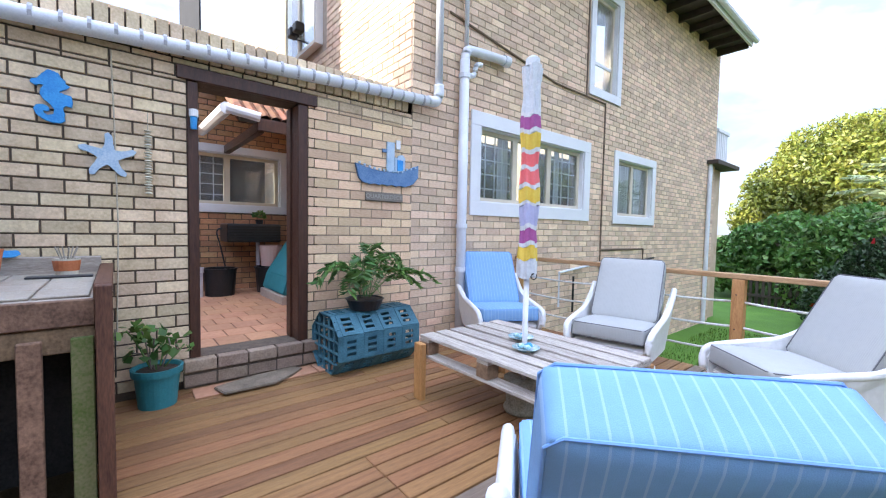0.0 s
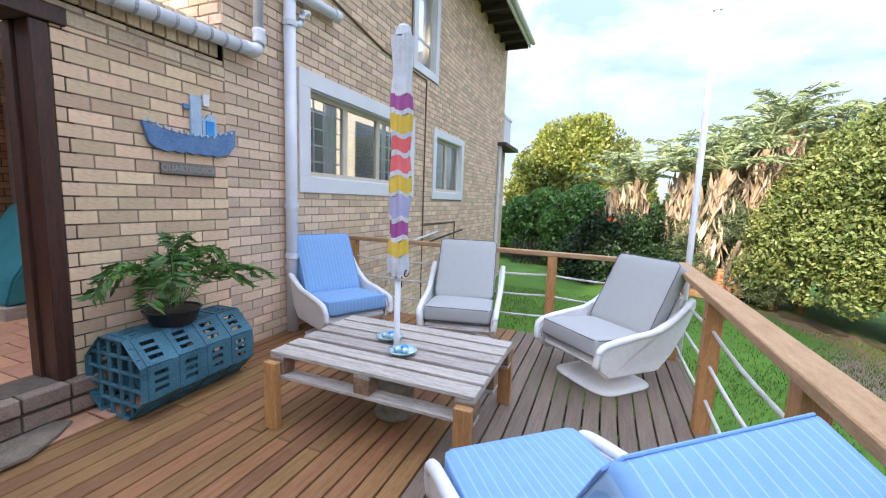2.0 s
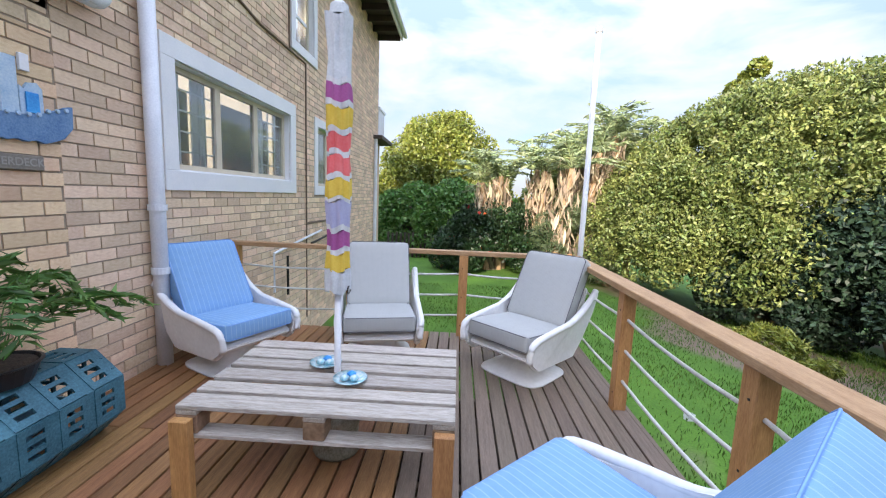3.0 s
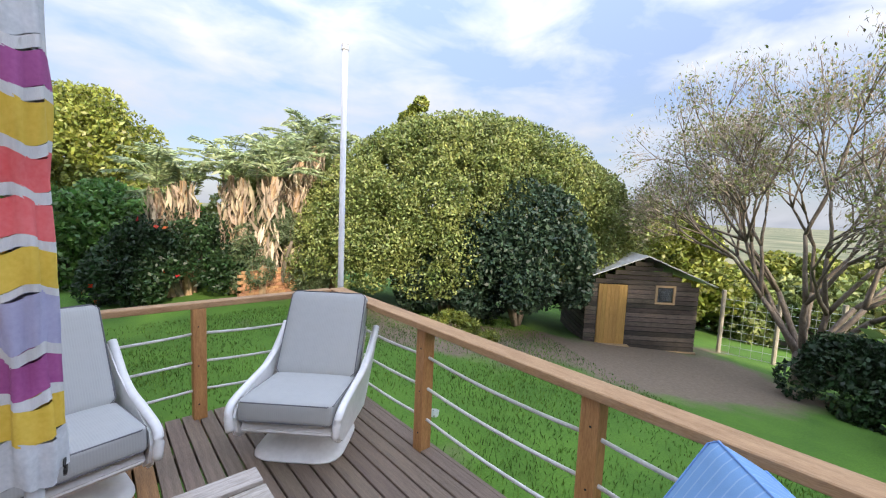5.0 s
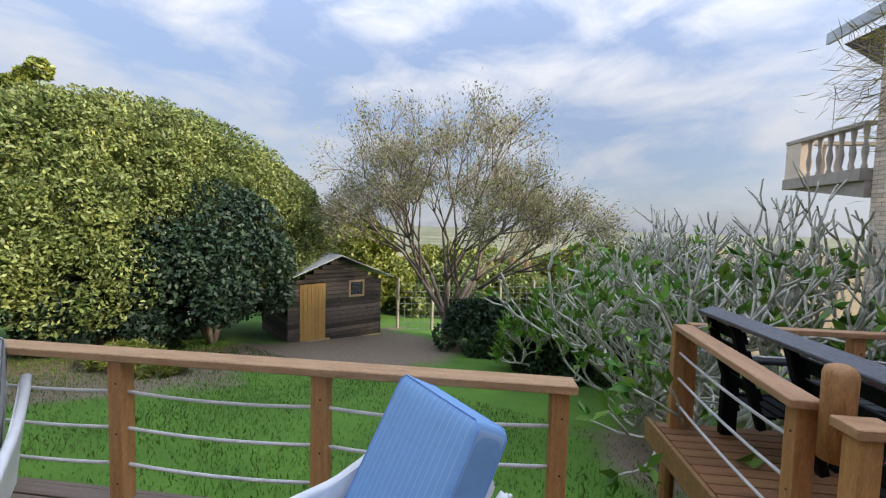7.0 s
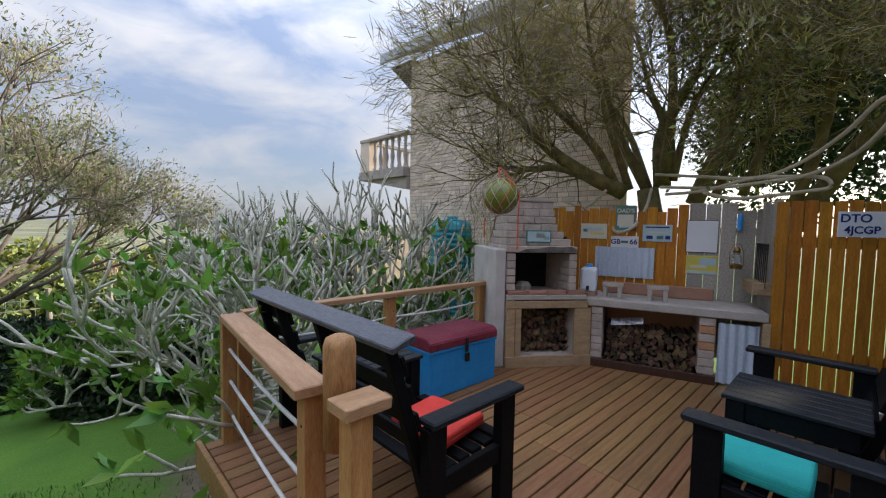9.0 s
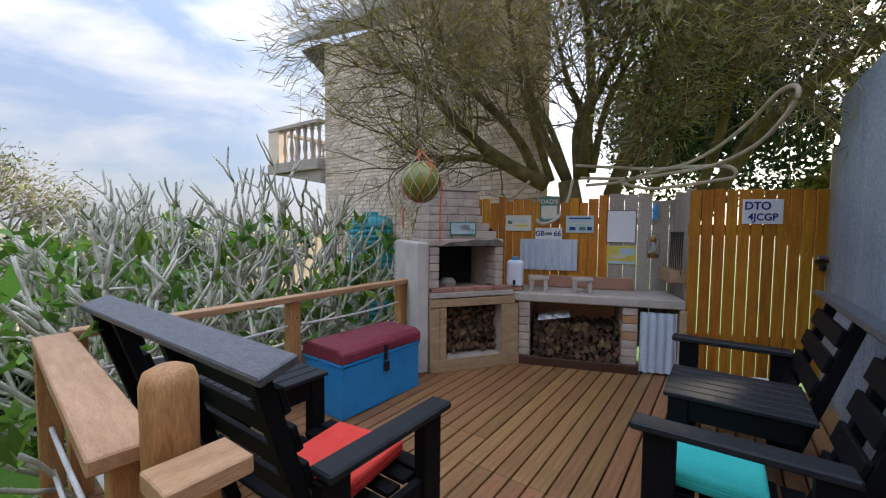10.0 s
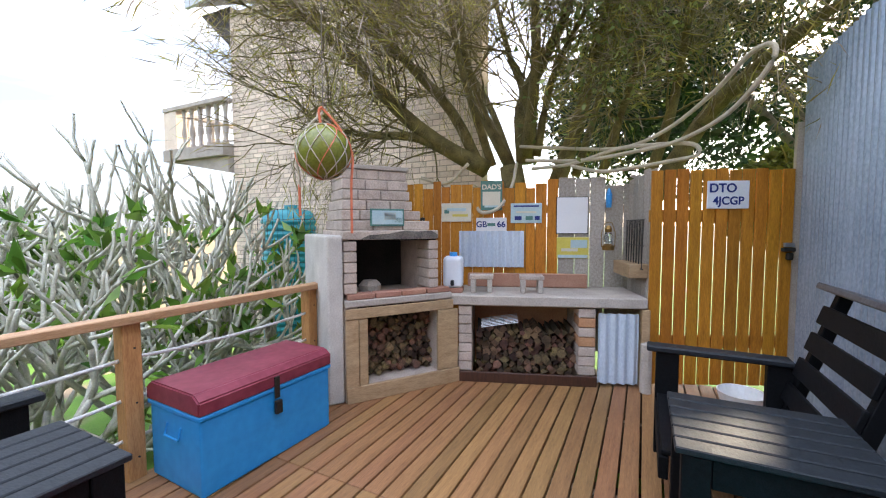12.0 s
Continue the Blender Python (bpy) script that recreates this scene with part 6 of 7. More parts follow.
for k in range(10):
    for s_ in (-1, 1):
        pts = [(0.169 * math.sin(a * math.pi / 16) * math.cos(k * 0.628 + s_ * a * 0.12), 0.169 * math.sin(a * math.pi / 16) * math.sin(k * 0.628 + s_ * a * 0.12), -0.169 * math.cos(a * math.pi / 16)) for a in range(17)]
        part("net_cord", T(pts, 0.0035, 4), M_REDROPE if k % 5 == 0 else M_OLDROPE, gf_)
for mm, rad_, pts in ((M_BARK, 0.003, [(0, 0, 0.24), (-0.01, -0.01, 0.7), (-0.06, -0.05, 1.35)]), (M_REDROPE, 0.009, [(0.01, -0.01, 0.16), (0.012, -0.02, 0.25), (0, 0, 0.27)]),
                      (M_REDROPE, 0.008, [(0, 0, 0.26), (-0.05, 0.08, 0.15), (-0.085, 0.15, 0.0), (-0.08, 0.145, -0.2), (-0.08, 0.145, -0.50)]), (M_OLDROPE, 0.008, [(0, 0, 0.24), (0.05, -0.09, 0.14), (0.082, -0.146, 0.0), (0.075, -0.13, -0.15), (0.075, -0.13, -0.22)]),
                      (M_REDROPE, 0.008, [(0.075, -0.13, -0.2), (0.076, -0.13, -0.3), (0.075, -0.128, -0.39)])):
    part("hanging_cord", T(smooth_path(pts, 4), rad_, 6), mm, gf_)

# ---- ropes in the tree ----
for pts in ([(-5.12, -1.53, 1.90), (-5.25, -1.28, 1.84), (-5.35, -1.06, 2.05)],
            [(-5.29, -0.93, 1.73), (-5.12, -0.84, 1.52), (-5.15, -0.65, 1.55), (-5.41, -0.59, 1.79), (-5.62, -0.6, 2.06)],
            [(-5.63, -0.57, 2.24), (-5.64, -0.09, 2.18), (-5.5, 0.46, 2.11), (-5.3, 0.82, 2.2), (-5.08, 1.12, 2.4), (-4.84, 1.31, 2.58), (-4.72, 1.41, 2.57), (-4.73, 1.39, 2.43), (-4.96, 1.21, 2.21), (-5.2, 0.91, 2.08), (-5.4, 0.56, 2.05), (-5.56, 0.09, 2.03), (-5.55, -0.48, 2.07)],
            [(-5.57, -0.42, 1.98), (-5.55, -0.01, 2.0), (-5.5, 0.41, 2.1), (-5.3, 0.78, 2.08), (-5.19, 1.01, 2.04), (-5.18, 1.05, 1.95), (-5.3, 0.87, 1.93), (-5.4, 0.52, 1.90), (-5.48, 0.27, 1.9), (-5.55, -0.01, 1.98)]):
    r_ = thing("tree_rope", "thick old white rope looped through the tree branches", "rope", group="tree ropes")
    part("rope", T(smooth_path(pts, 6), 0.018, 8), M_OLDROPE, r_, smooth=True)

# ---- potting bench at the brick wall ----
M_BENCHW = mat("brown_bench_timber", (0.085, 0.050, 0.028), (0.26, 0.165, 0.095), 4, 0.8, bump=0.5, stretch=(4, 4, 4), rnd=0.3, fine=20)
M_TRELLIS = mat("red_brown_trellis_timber", (0.06, 0.022, 0.012), (0.17, 0.075, 0.04), 4, 0.7, bump=0.4, stretch=(8, 8, 1.5), rnd=0.2, fine=20)
M_TOPTILE = mat("beige_top_tile", (0.36, 0.31, 0.25), (0.50, 0.44, 0.36), 8, 0.8, bump=0.3, rnd=0.1)
pb = thing("potting_bench", "brown weathered potting bench with slatted front and tiled top", "bench", Matrix.Translation((0.07, -1.243, 0)) @ Matrix.Diagonal((1, 1.37, 1.13, 1)))
part("top_board", B(-1.9, -0.16, 2.52, 3.30, 0.77, 0.80, 0.004), M_PALLETX, pb)
for i in range(9):
    for j in range(4):
        part("top_tile", B(-1.88 + i * 0.19, -1.70 + i * 0.19, 2.54 + j * 0.19, 2.72 + j * 0.19, 0.802, 0.812, 0.003), M_TOPTILE, pb)
part("front_fascia", B(-1.9, -0.16, 2.49, 2.515, 0.70, 0.80, 0.004), M_BENCHW, pb)
part("front_rail", B(-1.9, -0.16, 2.50, 2.52, 0.60, 0.695, 0.004), M_BENCHW, pb)
for x in (-0.24, -0.40, -0.66, -0.92, -1.2, -1.5):
    part("front_slat", B(x, x + 0.075, 2.47, 2.495, 0.0, 0.66, 0.004), M_MOSS if x == -0.24 else M_BENCHW, pb)
for k in range(8):
    part("side_slat", B(-0.155, -0.13, 2.48 + k * 0.105, 2.58 + k * 0.105, 0.0, 0.80, 0.003), M_TRELLIS, pb)
# black sheet that paints the shade behind the slats
part("shade_board", B(-1.88, -0.16, 2.75, 2.77, 0.0, 0.765, 0), M_SOOT_SHADE, pb)
part("corner_post", B(-0.158, -0.10, 2.42, 2.478, 0.0, 0.86, 0.004), M_TRELLIS, pb)
part("side_cap", B(-0.165, -0.10, 2.48, 3.30, 0.80, 0.86, 0.004), M_TRELLIS, pb)
part("back_board", B(-1.9, -0.16, 3.28, 3.36, 0.80, 0.90, 0.004), M_PALLETX, pb)
part("hinge", B(-0.098, -0.092, 2.43, 2.55, 0.50, 0.66, 0.002), M_DARKMETAL, pb)
ot = thing("orange_tub", "clear tub with orange band holding dry sticks", "pot", Matrix.Translation((-0.24, 3.10, 0.919)))
part("tub", lathe([(0, 0), (0.05, 0), (0.062, 0.10), (0.058, 0.10), (0.046, 0.01), (0, 0.01)], 18), M_CREAM, ot)
part("band", lathe([(0.054, 0.03), (0.0625, 0.09), (0.064, 0.09), (0.0555, 0.03)], 18), M_TERR, ot)
for k in range(7):
    part("stick", T([(0, 0, 0.02), (0.05 * math.cos(k), 0.05 * math.sin(k), 0.17)], 0.004, 4), M_BARKL, ot)
tray = thing("dark_tray", "thin dark tray on the potting bench", "tray", Matrix.Translation((-0.24, 3.0, 0.919)))
part("tray", B(-0.16, 0.12, -0.04, 0.04, 0, 0.01, 0.003), M_BLACKP, tray)
for x, mm, lab in ((-0.62, M_TERR, "square terracotta plant pot on the bench"), (-0.70, M_BLACKP, "black plastic plant pot on the bench")):
    q = thing("plant_pot", lab, "pot", Matrix.Translation((x + 0.08, 2.88 if mm is M_TERR else 2.75, 0.919)), group="bench pots")
    part("pot", lathe([(0, 0), (0.06, 0), (0.08, 0.15), (0.085, 0.17), (0.075, 0.17), (0.055, 0.02), (0, 0.02)], 20), mm, q)


def cutout(name, label, outline, m, material, thick=0.02, category="wall ornament"):
    t = thing(name, label, category, m)
    part("shape", extrude_outline(outline, -thick, 0, "y", 0.003), material, t)
    return t


star = []
for k in range(5):
    a = k * math.tau / 5 + 1.45
    for da, rad_ in ((-0.55, 0.052), (-0.22, 0.085), (-0.06, 0.135), (0.10, 0.158), (0.24, 0.145), (0.26, 0.10), (0.36, 0.07)):
        star.append((rad_ * math.cos(a + da), rad_ * math.sin(a + da)))
cutout("starfish_ornament", "pale blue washed wooden starfish on the brick wall", star, Matrix.Translation((-0.045, WY - 0.012, 1.675)), M_LTBLUE)
cutout("starfish_ornament", "bright blue wooden starfish leaning on the bench", star, Matrix.Translation((-0.60, WY - 0.16, 1.05)) @ pose(0, 0, 0, -14, 20, 0), M_SEAF)
sea = [(-0.005, 0.165), (0.02, 0.155), (0.045, 0.15), (0.05, 0.125), (0.075, 0.11), (0.07, 0.09), (0.095, 0.078), (0.075, 0.06), (0.055, 0.045), (0.03, 0.035), (0.07, 0.025), (0.10, 0.022), (0.105, -0.02), (0.10, -0.052), (0.07, -0.04), (0.055, -0.06), (0.06, -0.085), (0.07, -0.10), (0.06, -0.115), (0.07, -0.135), (0.05, -0.155), (0.01, -0.158), (-0.03, -0.145), (-0.06, -0.12), (-0.075, -0.085), (-0.06, -0.058), (-0.03, -0.052), (-0.008, -0.062), (0.0, -0.08), (-0.012, -0.092), (-0.03, -0.088), (-0.035, -0.10), (-0.01, -0.118), (0.018, -0.105), (0.022, -0.075), (0.0, -0.04), (-0.03, -0.02), (-0.045, 0.01), (-0.04, 0.04), (-0.02, 0.065), (-0.04, 0.07), (-0.06, 0.055), (-0.085, 0.07), (-0.08, 0.09), (-0.05, 0.10), (-0.035, 0.13)]
cutout("seahorse_ornament", "bright blue wooden seahorse on the brick wall", sea, Matrix.Translation((-0.315, WY - 0.012, 2.005)), M_SEAF)
ss = thing("shell_string", "string of pale shells hanging on the brick wall", "wall ornament", Matrix.Translation((0.17, WY - 0.035, 0)))
part("cord", T([(0, 0, 1.43), (0, 0, 2.0)], 0.003, 4), M_OLDROPE, ss)
for k in range(24):
    part("shell", lathe([(0, 0), (0.018 + 0.006 * (k % 3 == 0), 0.004), (0.02 + 0.004 * (k % 2), 0.010), (0.006, 0.016), (0, 0.017)], 10), M_CREAM, ss).location = (0, 0, 1.44 + k * 0.0185)
cab = thing("cable", "thin pale cable down the brick wall", "cable")
part("line", T([(-0.02, WY - 0.016, 2.38), (-0.01, WY - 0.016, 1.9), (0.0, WY - 0.016, 1.2), (-0.02, WY - 0.02, 0.4)], 0.005, 5), M_OLDROPE, cab)
boat = thing("boat_ornament", "worn blue wooden boat plaque on the brick wall", "wall ornament", Matrix.Translation((2.12, WY - 0.012, 1.79)))
hull = [(-0.37, 0.06), (-0.33, -0.08), (-0.29, -0.115)] + [(-0.26 + k * 0.0495, -0.115 - (0.018 if k % 2 else 0)) for k in range(11)] + [(0.30, -0.09), (0.36, -0.02), (0.365, 0.11), (0.33, 0.10), (0.22, 0.045), (0.1, 0.012), (-0.1, 0.008), (-0.25, 0.03)]
part("hull", extrude_outline(hull, -0.03, 0, "y", 0.003), M_BOATB, boat)
for k in range(13):
    x = -0.33 + k * 0.054
    part("rivet", lathe([(0, 0), (0.013, 0), (0.011, 0.01), (0, 0.012)], 10), M_LTBLUE, boat).matrix_basis = pose(x, -0.03, 0.035 + 0.28 * x * x * 1.6 - 0.02 + (0.02 if x > 0.2 else 0), 90, 0, 0)
part("funnel", B(-0.02, 0.07, -0.022, -0.002, 0.012, 0.31, 0.003), M_LTBLUE, boat)
part("cabin", extrude_outline([(0.075, 0.015), (0.20, 0.035), (0.20, 0.17), (0.17, 0.20), (0.12, 0.19), (0.10, 0.15), (0.075, 0.17)], -0.02, -0.002, "y", 0.002), M_LTBLUE, boat)
part("cabin_front", B(0.10, 0.17, -0.03, -0.021, 0.03, 0.14, 0.002), M_SEAF, boat)
part("crossbar", B(-0.07, 0.03, -0.018, -0.001, 0.20, 0.235, 0.002), M_BOATB, boat)
part("mast_block", B(0.09, 0.14, -0.02, -0.002, 0.25, 0.34, 0.002), M_WHITE, boat)
sg = thing("wooden_sign", "small grey wooden name board with carved letters", "sign", Matrix.Translation((2.08, WY - 0.012, 1.545)))
part("board", B(-0.215, 0.215, -0.02, 0, -0.042, 0.042, 0.004), M_SIGNW, sg)
text_mesh("lettering", "QUARTERDECK", 0.06, M_LETTER, sg, 0, 0, y=-0.0215)
tap = thing("blue_sensor", "small white and blue fitting on the door post", "fitting", Matrix.Translation((0.44, WY - 0.06, 2.02)))
part("cap", lathe([(0, 0), (0.03, 0), (0.03, 0.05), (0, 0.06)], 14), M_WHITE, tap)
part("body", lathe([(0, -0.09), (0.02, -0.09), (0.024, 0.0), (0, 0)], 14), M_SEAF, tap)
ft = thing("flower_trough", "small green plant on the courtyard trough", "potted plant", Matrix.Translation((1.75, 6.62, 1.262)))
part("pot", lathe([(0, 0), (0.05, 0), (0.06, 0.06), (0, 0.06)], 12), M_BLACKP, ft)
leaf_mesh("leaves", bush_points(120, (0.1, 0.1, 0.08), 3) + np.array([0, 0, 0.12]), 0.06, M_LFERN, ft)

# ---- shed ----
sm = frame_at((6.35, -9.0), (4.25, -11.15)) @ Matrix.Translation((0, 0, -2.0))
sh = thing("garden_shed", "weathered dark timber shed with metal roof and yellow pine door", "shed", sm)
SW, SD, SH, SP = 3.1, 2.6, 1.86, 2.64
# local y is behind the front when negative is towards the lawn
for k in range(14):
    z = k * 0.133
    for u0, u1 in ((0.0, 0.33), (1.15, SW)):
        if 10 <= k <= 13 and u0 > 0.5:
            part("plank", B(1.15, 1.92, 0, 0.03, z, z + 0.117, 0.004), M_SHED, sh)
            part("plank", B(2.47, SW, 0, 0.03, z, z + 0.117, 0.004), M_SHED, sh)
        else:
            part("plank", B(u0, u1, 0.002 * (k % 3), 0.03, z, z + 0.117, 0.004), M_SHED, sh)
for k in range(6):
    z = SH + k * 0.133
    h = (SP - SH)
    a = SW / 2 * (z + 0.12 - SH) / h
    part("plank", B(a, SW - a, 0, 0.03, z, z + 0.117, 0.004), M_SHED, sh)
for k in range(13):
    part("plank", B(SW - 0.03, SW, 0.035, SD, k * 0.133, k * 0.133 + 0.117, 0.004), M_SHED, sh)
    part("plank", B(0, 0.03, 0.035, SD, k * 0.133, k * 0.133 + 0.117, 0.004), M_SHED, sh)
part("back", B(0, SW, SD, SD + 0.03, 0, SH), M_SHED, sh)
dr = part("door", B(0.34, 1.14, -0.01, 0.02, 0.12, 1.83, 0.004), M_SHEDDOOR, sh, "yellow pine board door")
for k in range(7):
    part("door_board", B(0.345 + k * 0.114, 0.45 + k * 0.114, -0.022, -0.011, 0.13, 1.82, 0.003), M_SHEDDOOR, dr)
part("threshold", B(0.25, 1.25, -0.14, 0.0, -0.02, 0.12), M_BRAAIW, sh)
wn_ = part("window", panel_with_holes(1.92, 2.47, 1.32, 1.86, [(1.98, 2.41, 1.38, 1.80)], 0.05), M_BRAAIW, sh)
part("pane", B(1.98, 2.41, 0.03, 0.035, 1.38, 1.80, 0), M_GLASS, wn_)
part("sill", B(-0.05, SW + 0.05, -0.04, 0.0, -0.12, 0.0), M_BRAAIW, sh)
for s_ in (0, 1):
    x0, x1 = (-0.35, SW / 2) if s_ == 0 else (SW / 2, SW + 0.35)
    z0, z1 = (SH + 0.05, SP + 0.03) if s_ == 0 else (SP + 0.03, SH + 0.05)
    part("roof_sheet", extrude_outline([(x0, z0), (x1, z1), (x1, z1 + 0.03), (x0, z0 + 0.03)], -0.25, SD + 0.2, "y"), M_ROOFM, sh, "galvanised roof sheet")
# dark sheet just inside the front stands for the unlit shed
part("interior_shade_sheet", B(0.05, SW - 0.05, 0.3, 0.34, 0, SH, 0), M_DARKIN, sh)
fence = thing("garden_fence", "wire garden fence on timber posts beyond the tree", "fence")
for k in range(9):
    x = 4.0 - k * 1.3
    yy = -13.0 - 0.25 * k
    part("post", T([(x, yy, -3.2), (x, yy, -0.35)], 0.06, 8), M_BARKL, fence)
for k in range(8):
    a, b = (4.0 - k * 1.3, -13.0 - 0.25 * k), (4.0 - (k + 1) * 1.3, -13.25 - 0.25 * k)
    for z in range(8):
        part("wire", T([(*a, -2.3 + z * 0.24), (*b, -2.3 + z * 0.24)], 0.006, 4), M_STEEL, fence)
    for q in range(5):
        x, yy = a[0] + (b[0] - a[0]) * q / 5, a[1] + (b[1] - a[1]) * q / 5
        part("upright_wire", T([(x, yy, -2.4), (x, yy, -0.55)], 0.005, 4), M_STEEL, fence)
stump = thing("brick_planter", "low brick wall among the shrubs", "wall", Matrix.Translation((12.5, -2.3, -1.05)) @ pose(0, 0, 0, 0, 0, -72))
for k in range(10):
    for j in range(8):
        part("brick", B(-0.9 + j * 0.225 + (0.11 if k % 2 else 0), -0.69 + j * 0.225 + (0.11 if k % 2 else 0), 0, 0.1, k * 0.086, k * 0.086 + 0.078, 0.004), M_BRICKR, stump)
fg = thing("picket_gate", "dark picket gate at the end of the lawn", "gate", Matrix.Translation((15.6, 3.0, -1.0)) @ pose(0, 0, 0, 0, 0, 95))
for k in range(10):
    part("picket", B(-0.8 + k * 0.16, -0.72 + k * 0.16, 0, 0.03, 0, 0.95 + 0.05 * (k % 2)), M_EAVE, fg)
part("cross_rail", B(-0.85, 0.85, 0.031, 0.06, 0.3, 0.38), M_EAVE, fg)
cup = thing("white_cup", "white plastic cup lying on the lawn", "cup", Matrix.Translation((4.4, -1.75, -1.02)) @ pose(0, 0, 0, 12, 8, 0))
part("cup", lathe([(0, 0), (0.05, 0), (0.06, 0.13), (0.055, 0.13), (0.045, 0.01), (0, 0.01)], 16), M_GRP, cup)
for k in range(3):
    lg = thing("log", "cut log lying under the deck edge", "log", Matrix.Translation((-0.62 + 0.05 * k, -0.62 - 0.16 * k, -0.93)), group="logs under the deck")
    part("log", T([(-0.3, 0, 0), (0.25, 0.05, 0)], 0.075, 10), M_BARK, lg)

# ---- planting ----
bush("hedge", "huge dome-shaped dense green hedge behind the lawn", 10.0, -8.1, -1.6, (6.0, 2.9, 4.35), M_LHEDGE, 210000, 0.108, 11, n_lumps=560, lump=0.17, low=-0.16, spread=0.93)
bpy.data.objects["hedge"].rotation_euler[2] = math.radians(56)
bush("hedge_spike", "bright conifer tip rising above the hedge", 12.3, -7.5, 3.2, (0.8, 0.8, 1.9), M_LYEL, 6000, 0.16, 12, n_lumps=14, category="tree")
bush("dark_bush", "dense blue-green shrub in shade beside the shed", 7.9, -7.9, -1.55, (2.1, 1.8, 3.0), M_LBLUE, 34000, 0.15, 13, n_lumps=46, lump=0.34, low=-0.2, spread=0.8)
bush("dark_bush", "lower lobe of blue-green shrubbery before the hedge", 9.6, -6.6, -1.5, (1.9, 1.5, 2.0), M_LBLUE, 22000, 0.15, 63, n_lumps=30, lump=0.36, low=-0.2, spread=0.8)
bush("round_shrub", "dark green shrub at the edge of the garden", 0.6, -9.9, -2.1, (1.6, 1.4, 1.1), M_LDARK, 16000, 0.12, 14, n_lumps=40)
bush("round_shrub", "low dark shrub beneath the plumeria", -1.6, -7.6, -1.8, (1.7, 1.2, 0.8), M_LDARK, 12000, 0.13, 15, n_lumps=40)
bush("flowering_hedge", "dark green hedge with red flowers at the lawn end", 13.8, -0.4, -1.1, (1.5, 2.2, 1.6), M_LDARK, 26000, 0.12, 16, n_lumps=60)
hf = bush_points(60, (1.5, 2.2, 1.6), 16, 60)
tagged(leaf_mesh("flowers", hf + np.array([-0.1, 0, 0.75]), 0.16, M_FLOWER, bpy.data.objects["flowering_hedge"], aspect=1.1, seed=5), kind="stuff")
bush("grassy_shrub", "grey-green feathery shrub beside the lawn", 12.9, -2.7, -1.1, (1.3, 1.3, 1.9), leafmat("grey_green_leaves", (0.07, 0.11, 0.05), (0.2, 0.25, 0.13)), 16000, 0.20, 17, n_lumps=30, aspect=8)
bush("broad_tree", "sunlit yellow-green tree beyond the garden", 22.0, 1.8, -1.0, (3.6, 3.9, 4.8), M_LYEL, 42000, 0.19, 18, n_lumps=110, lump=0.2, category="tree", low=-0.2)
bush("backdrop_shrub", "mass of green shrubs behind the flowering hedge", 18.0, 1.5, -1.0, (2.4, 4.2, 2.0), M_LFERN, 30000, 0.20, 19, n_lumps=60)
bush("backdrop_shrub", "mass of green shrubs behind the palms", 16.2, -4.5, -1.2, (2.4, 3.2, 3.6), M_LHEDGE, 22000, 0.24, 20, n_lumps=50)
bush("backdrop_shrub", "yellow-green scrub beyond the shed", 8.5, -17.0, -2.6, (4.5, 2.0, 3.6), M_LYEL, 20000, 0.24, 21, n_lumps=50)
bush("backdrop_shrub", "green scrub beyond the garden fence", 1.0, -19.5, -3.4, (6.5, 2.5, 2.0), M_LHEDGE, 24000, 0.28, 22, n_lumps=60)
bush("backdrop_shrub", "yellowish coastal scrub far beyond the fence", -9.0, -26.0, -4.0, (9.0, 3.0, 3.2), M_LYEL, 26000, 0.38, 23, n_lumps=70)
bush("backdrop_shrub", "green shrubs beyond the fence by the neighbour", -7.0, -17.0, -3.0, (5.0, 2.0, 2.2), M_LFERN, 20000, 0.26, 24, n_lumps=50)
for k, (bx, by, br, bz) in enumerate(((-14, -19, 4, 2.6), (-20, -24, 6, 2.8), (-12, -33, 7, 3.6), (2, -30, 8, 3.4), (14, -26, 6, 4.6), (-26, -34, 8, 3.6))):
    bush("coastal_scrub", "yellow-green coastal scrub in the distance", bx, by, ground_z(bx, by) - 0.3, (br, 2.5, bz), (M_LYEL, M_LFERN, M_LHEDGE)[k % 3], 12000, 0.36, 50 + k, n_lumps=50)
bush("yellow_ground_plant", "bright yellow-green strappy plants under the hedge", 7.5, -5.2, -1.35, (1.2, 0.5, 0.35), M_LYEL, 3500, 0.20, 25, n_lumps=20, aspect=6, trunk=False, category="plant")
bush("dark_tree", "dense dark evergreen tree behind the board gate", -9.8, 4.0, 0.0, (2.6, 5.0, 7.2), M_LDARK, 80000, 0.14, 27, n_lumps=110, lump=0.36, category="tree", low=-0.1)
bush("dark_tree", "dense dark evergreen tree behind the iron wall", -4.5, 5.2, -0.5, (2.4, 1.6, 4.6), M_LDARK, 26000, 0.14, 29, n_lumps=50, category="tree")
bush("yellow_tree", "sunlit yellow foliage above the gate", -7.6, 2.3, 0.9, (0.5, 0.9, 1.0), M_LYEL, 6000, 0.15, 28, n_lumps=30, category="tree")


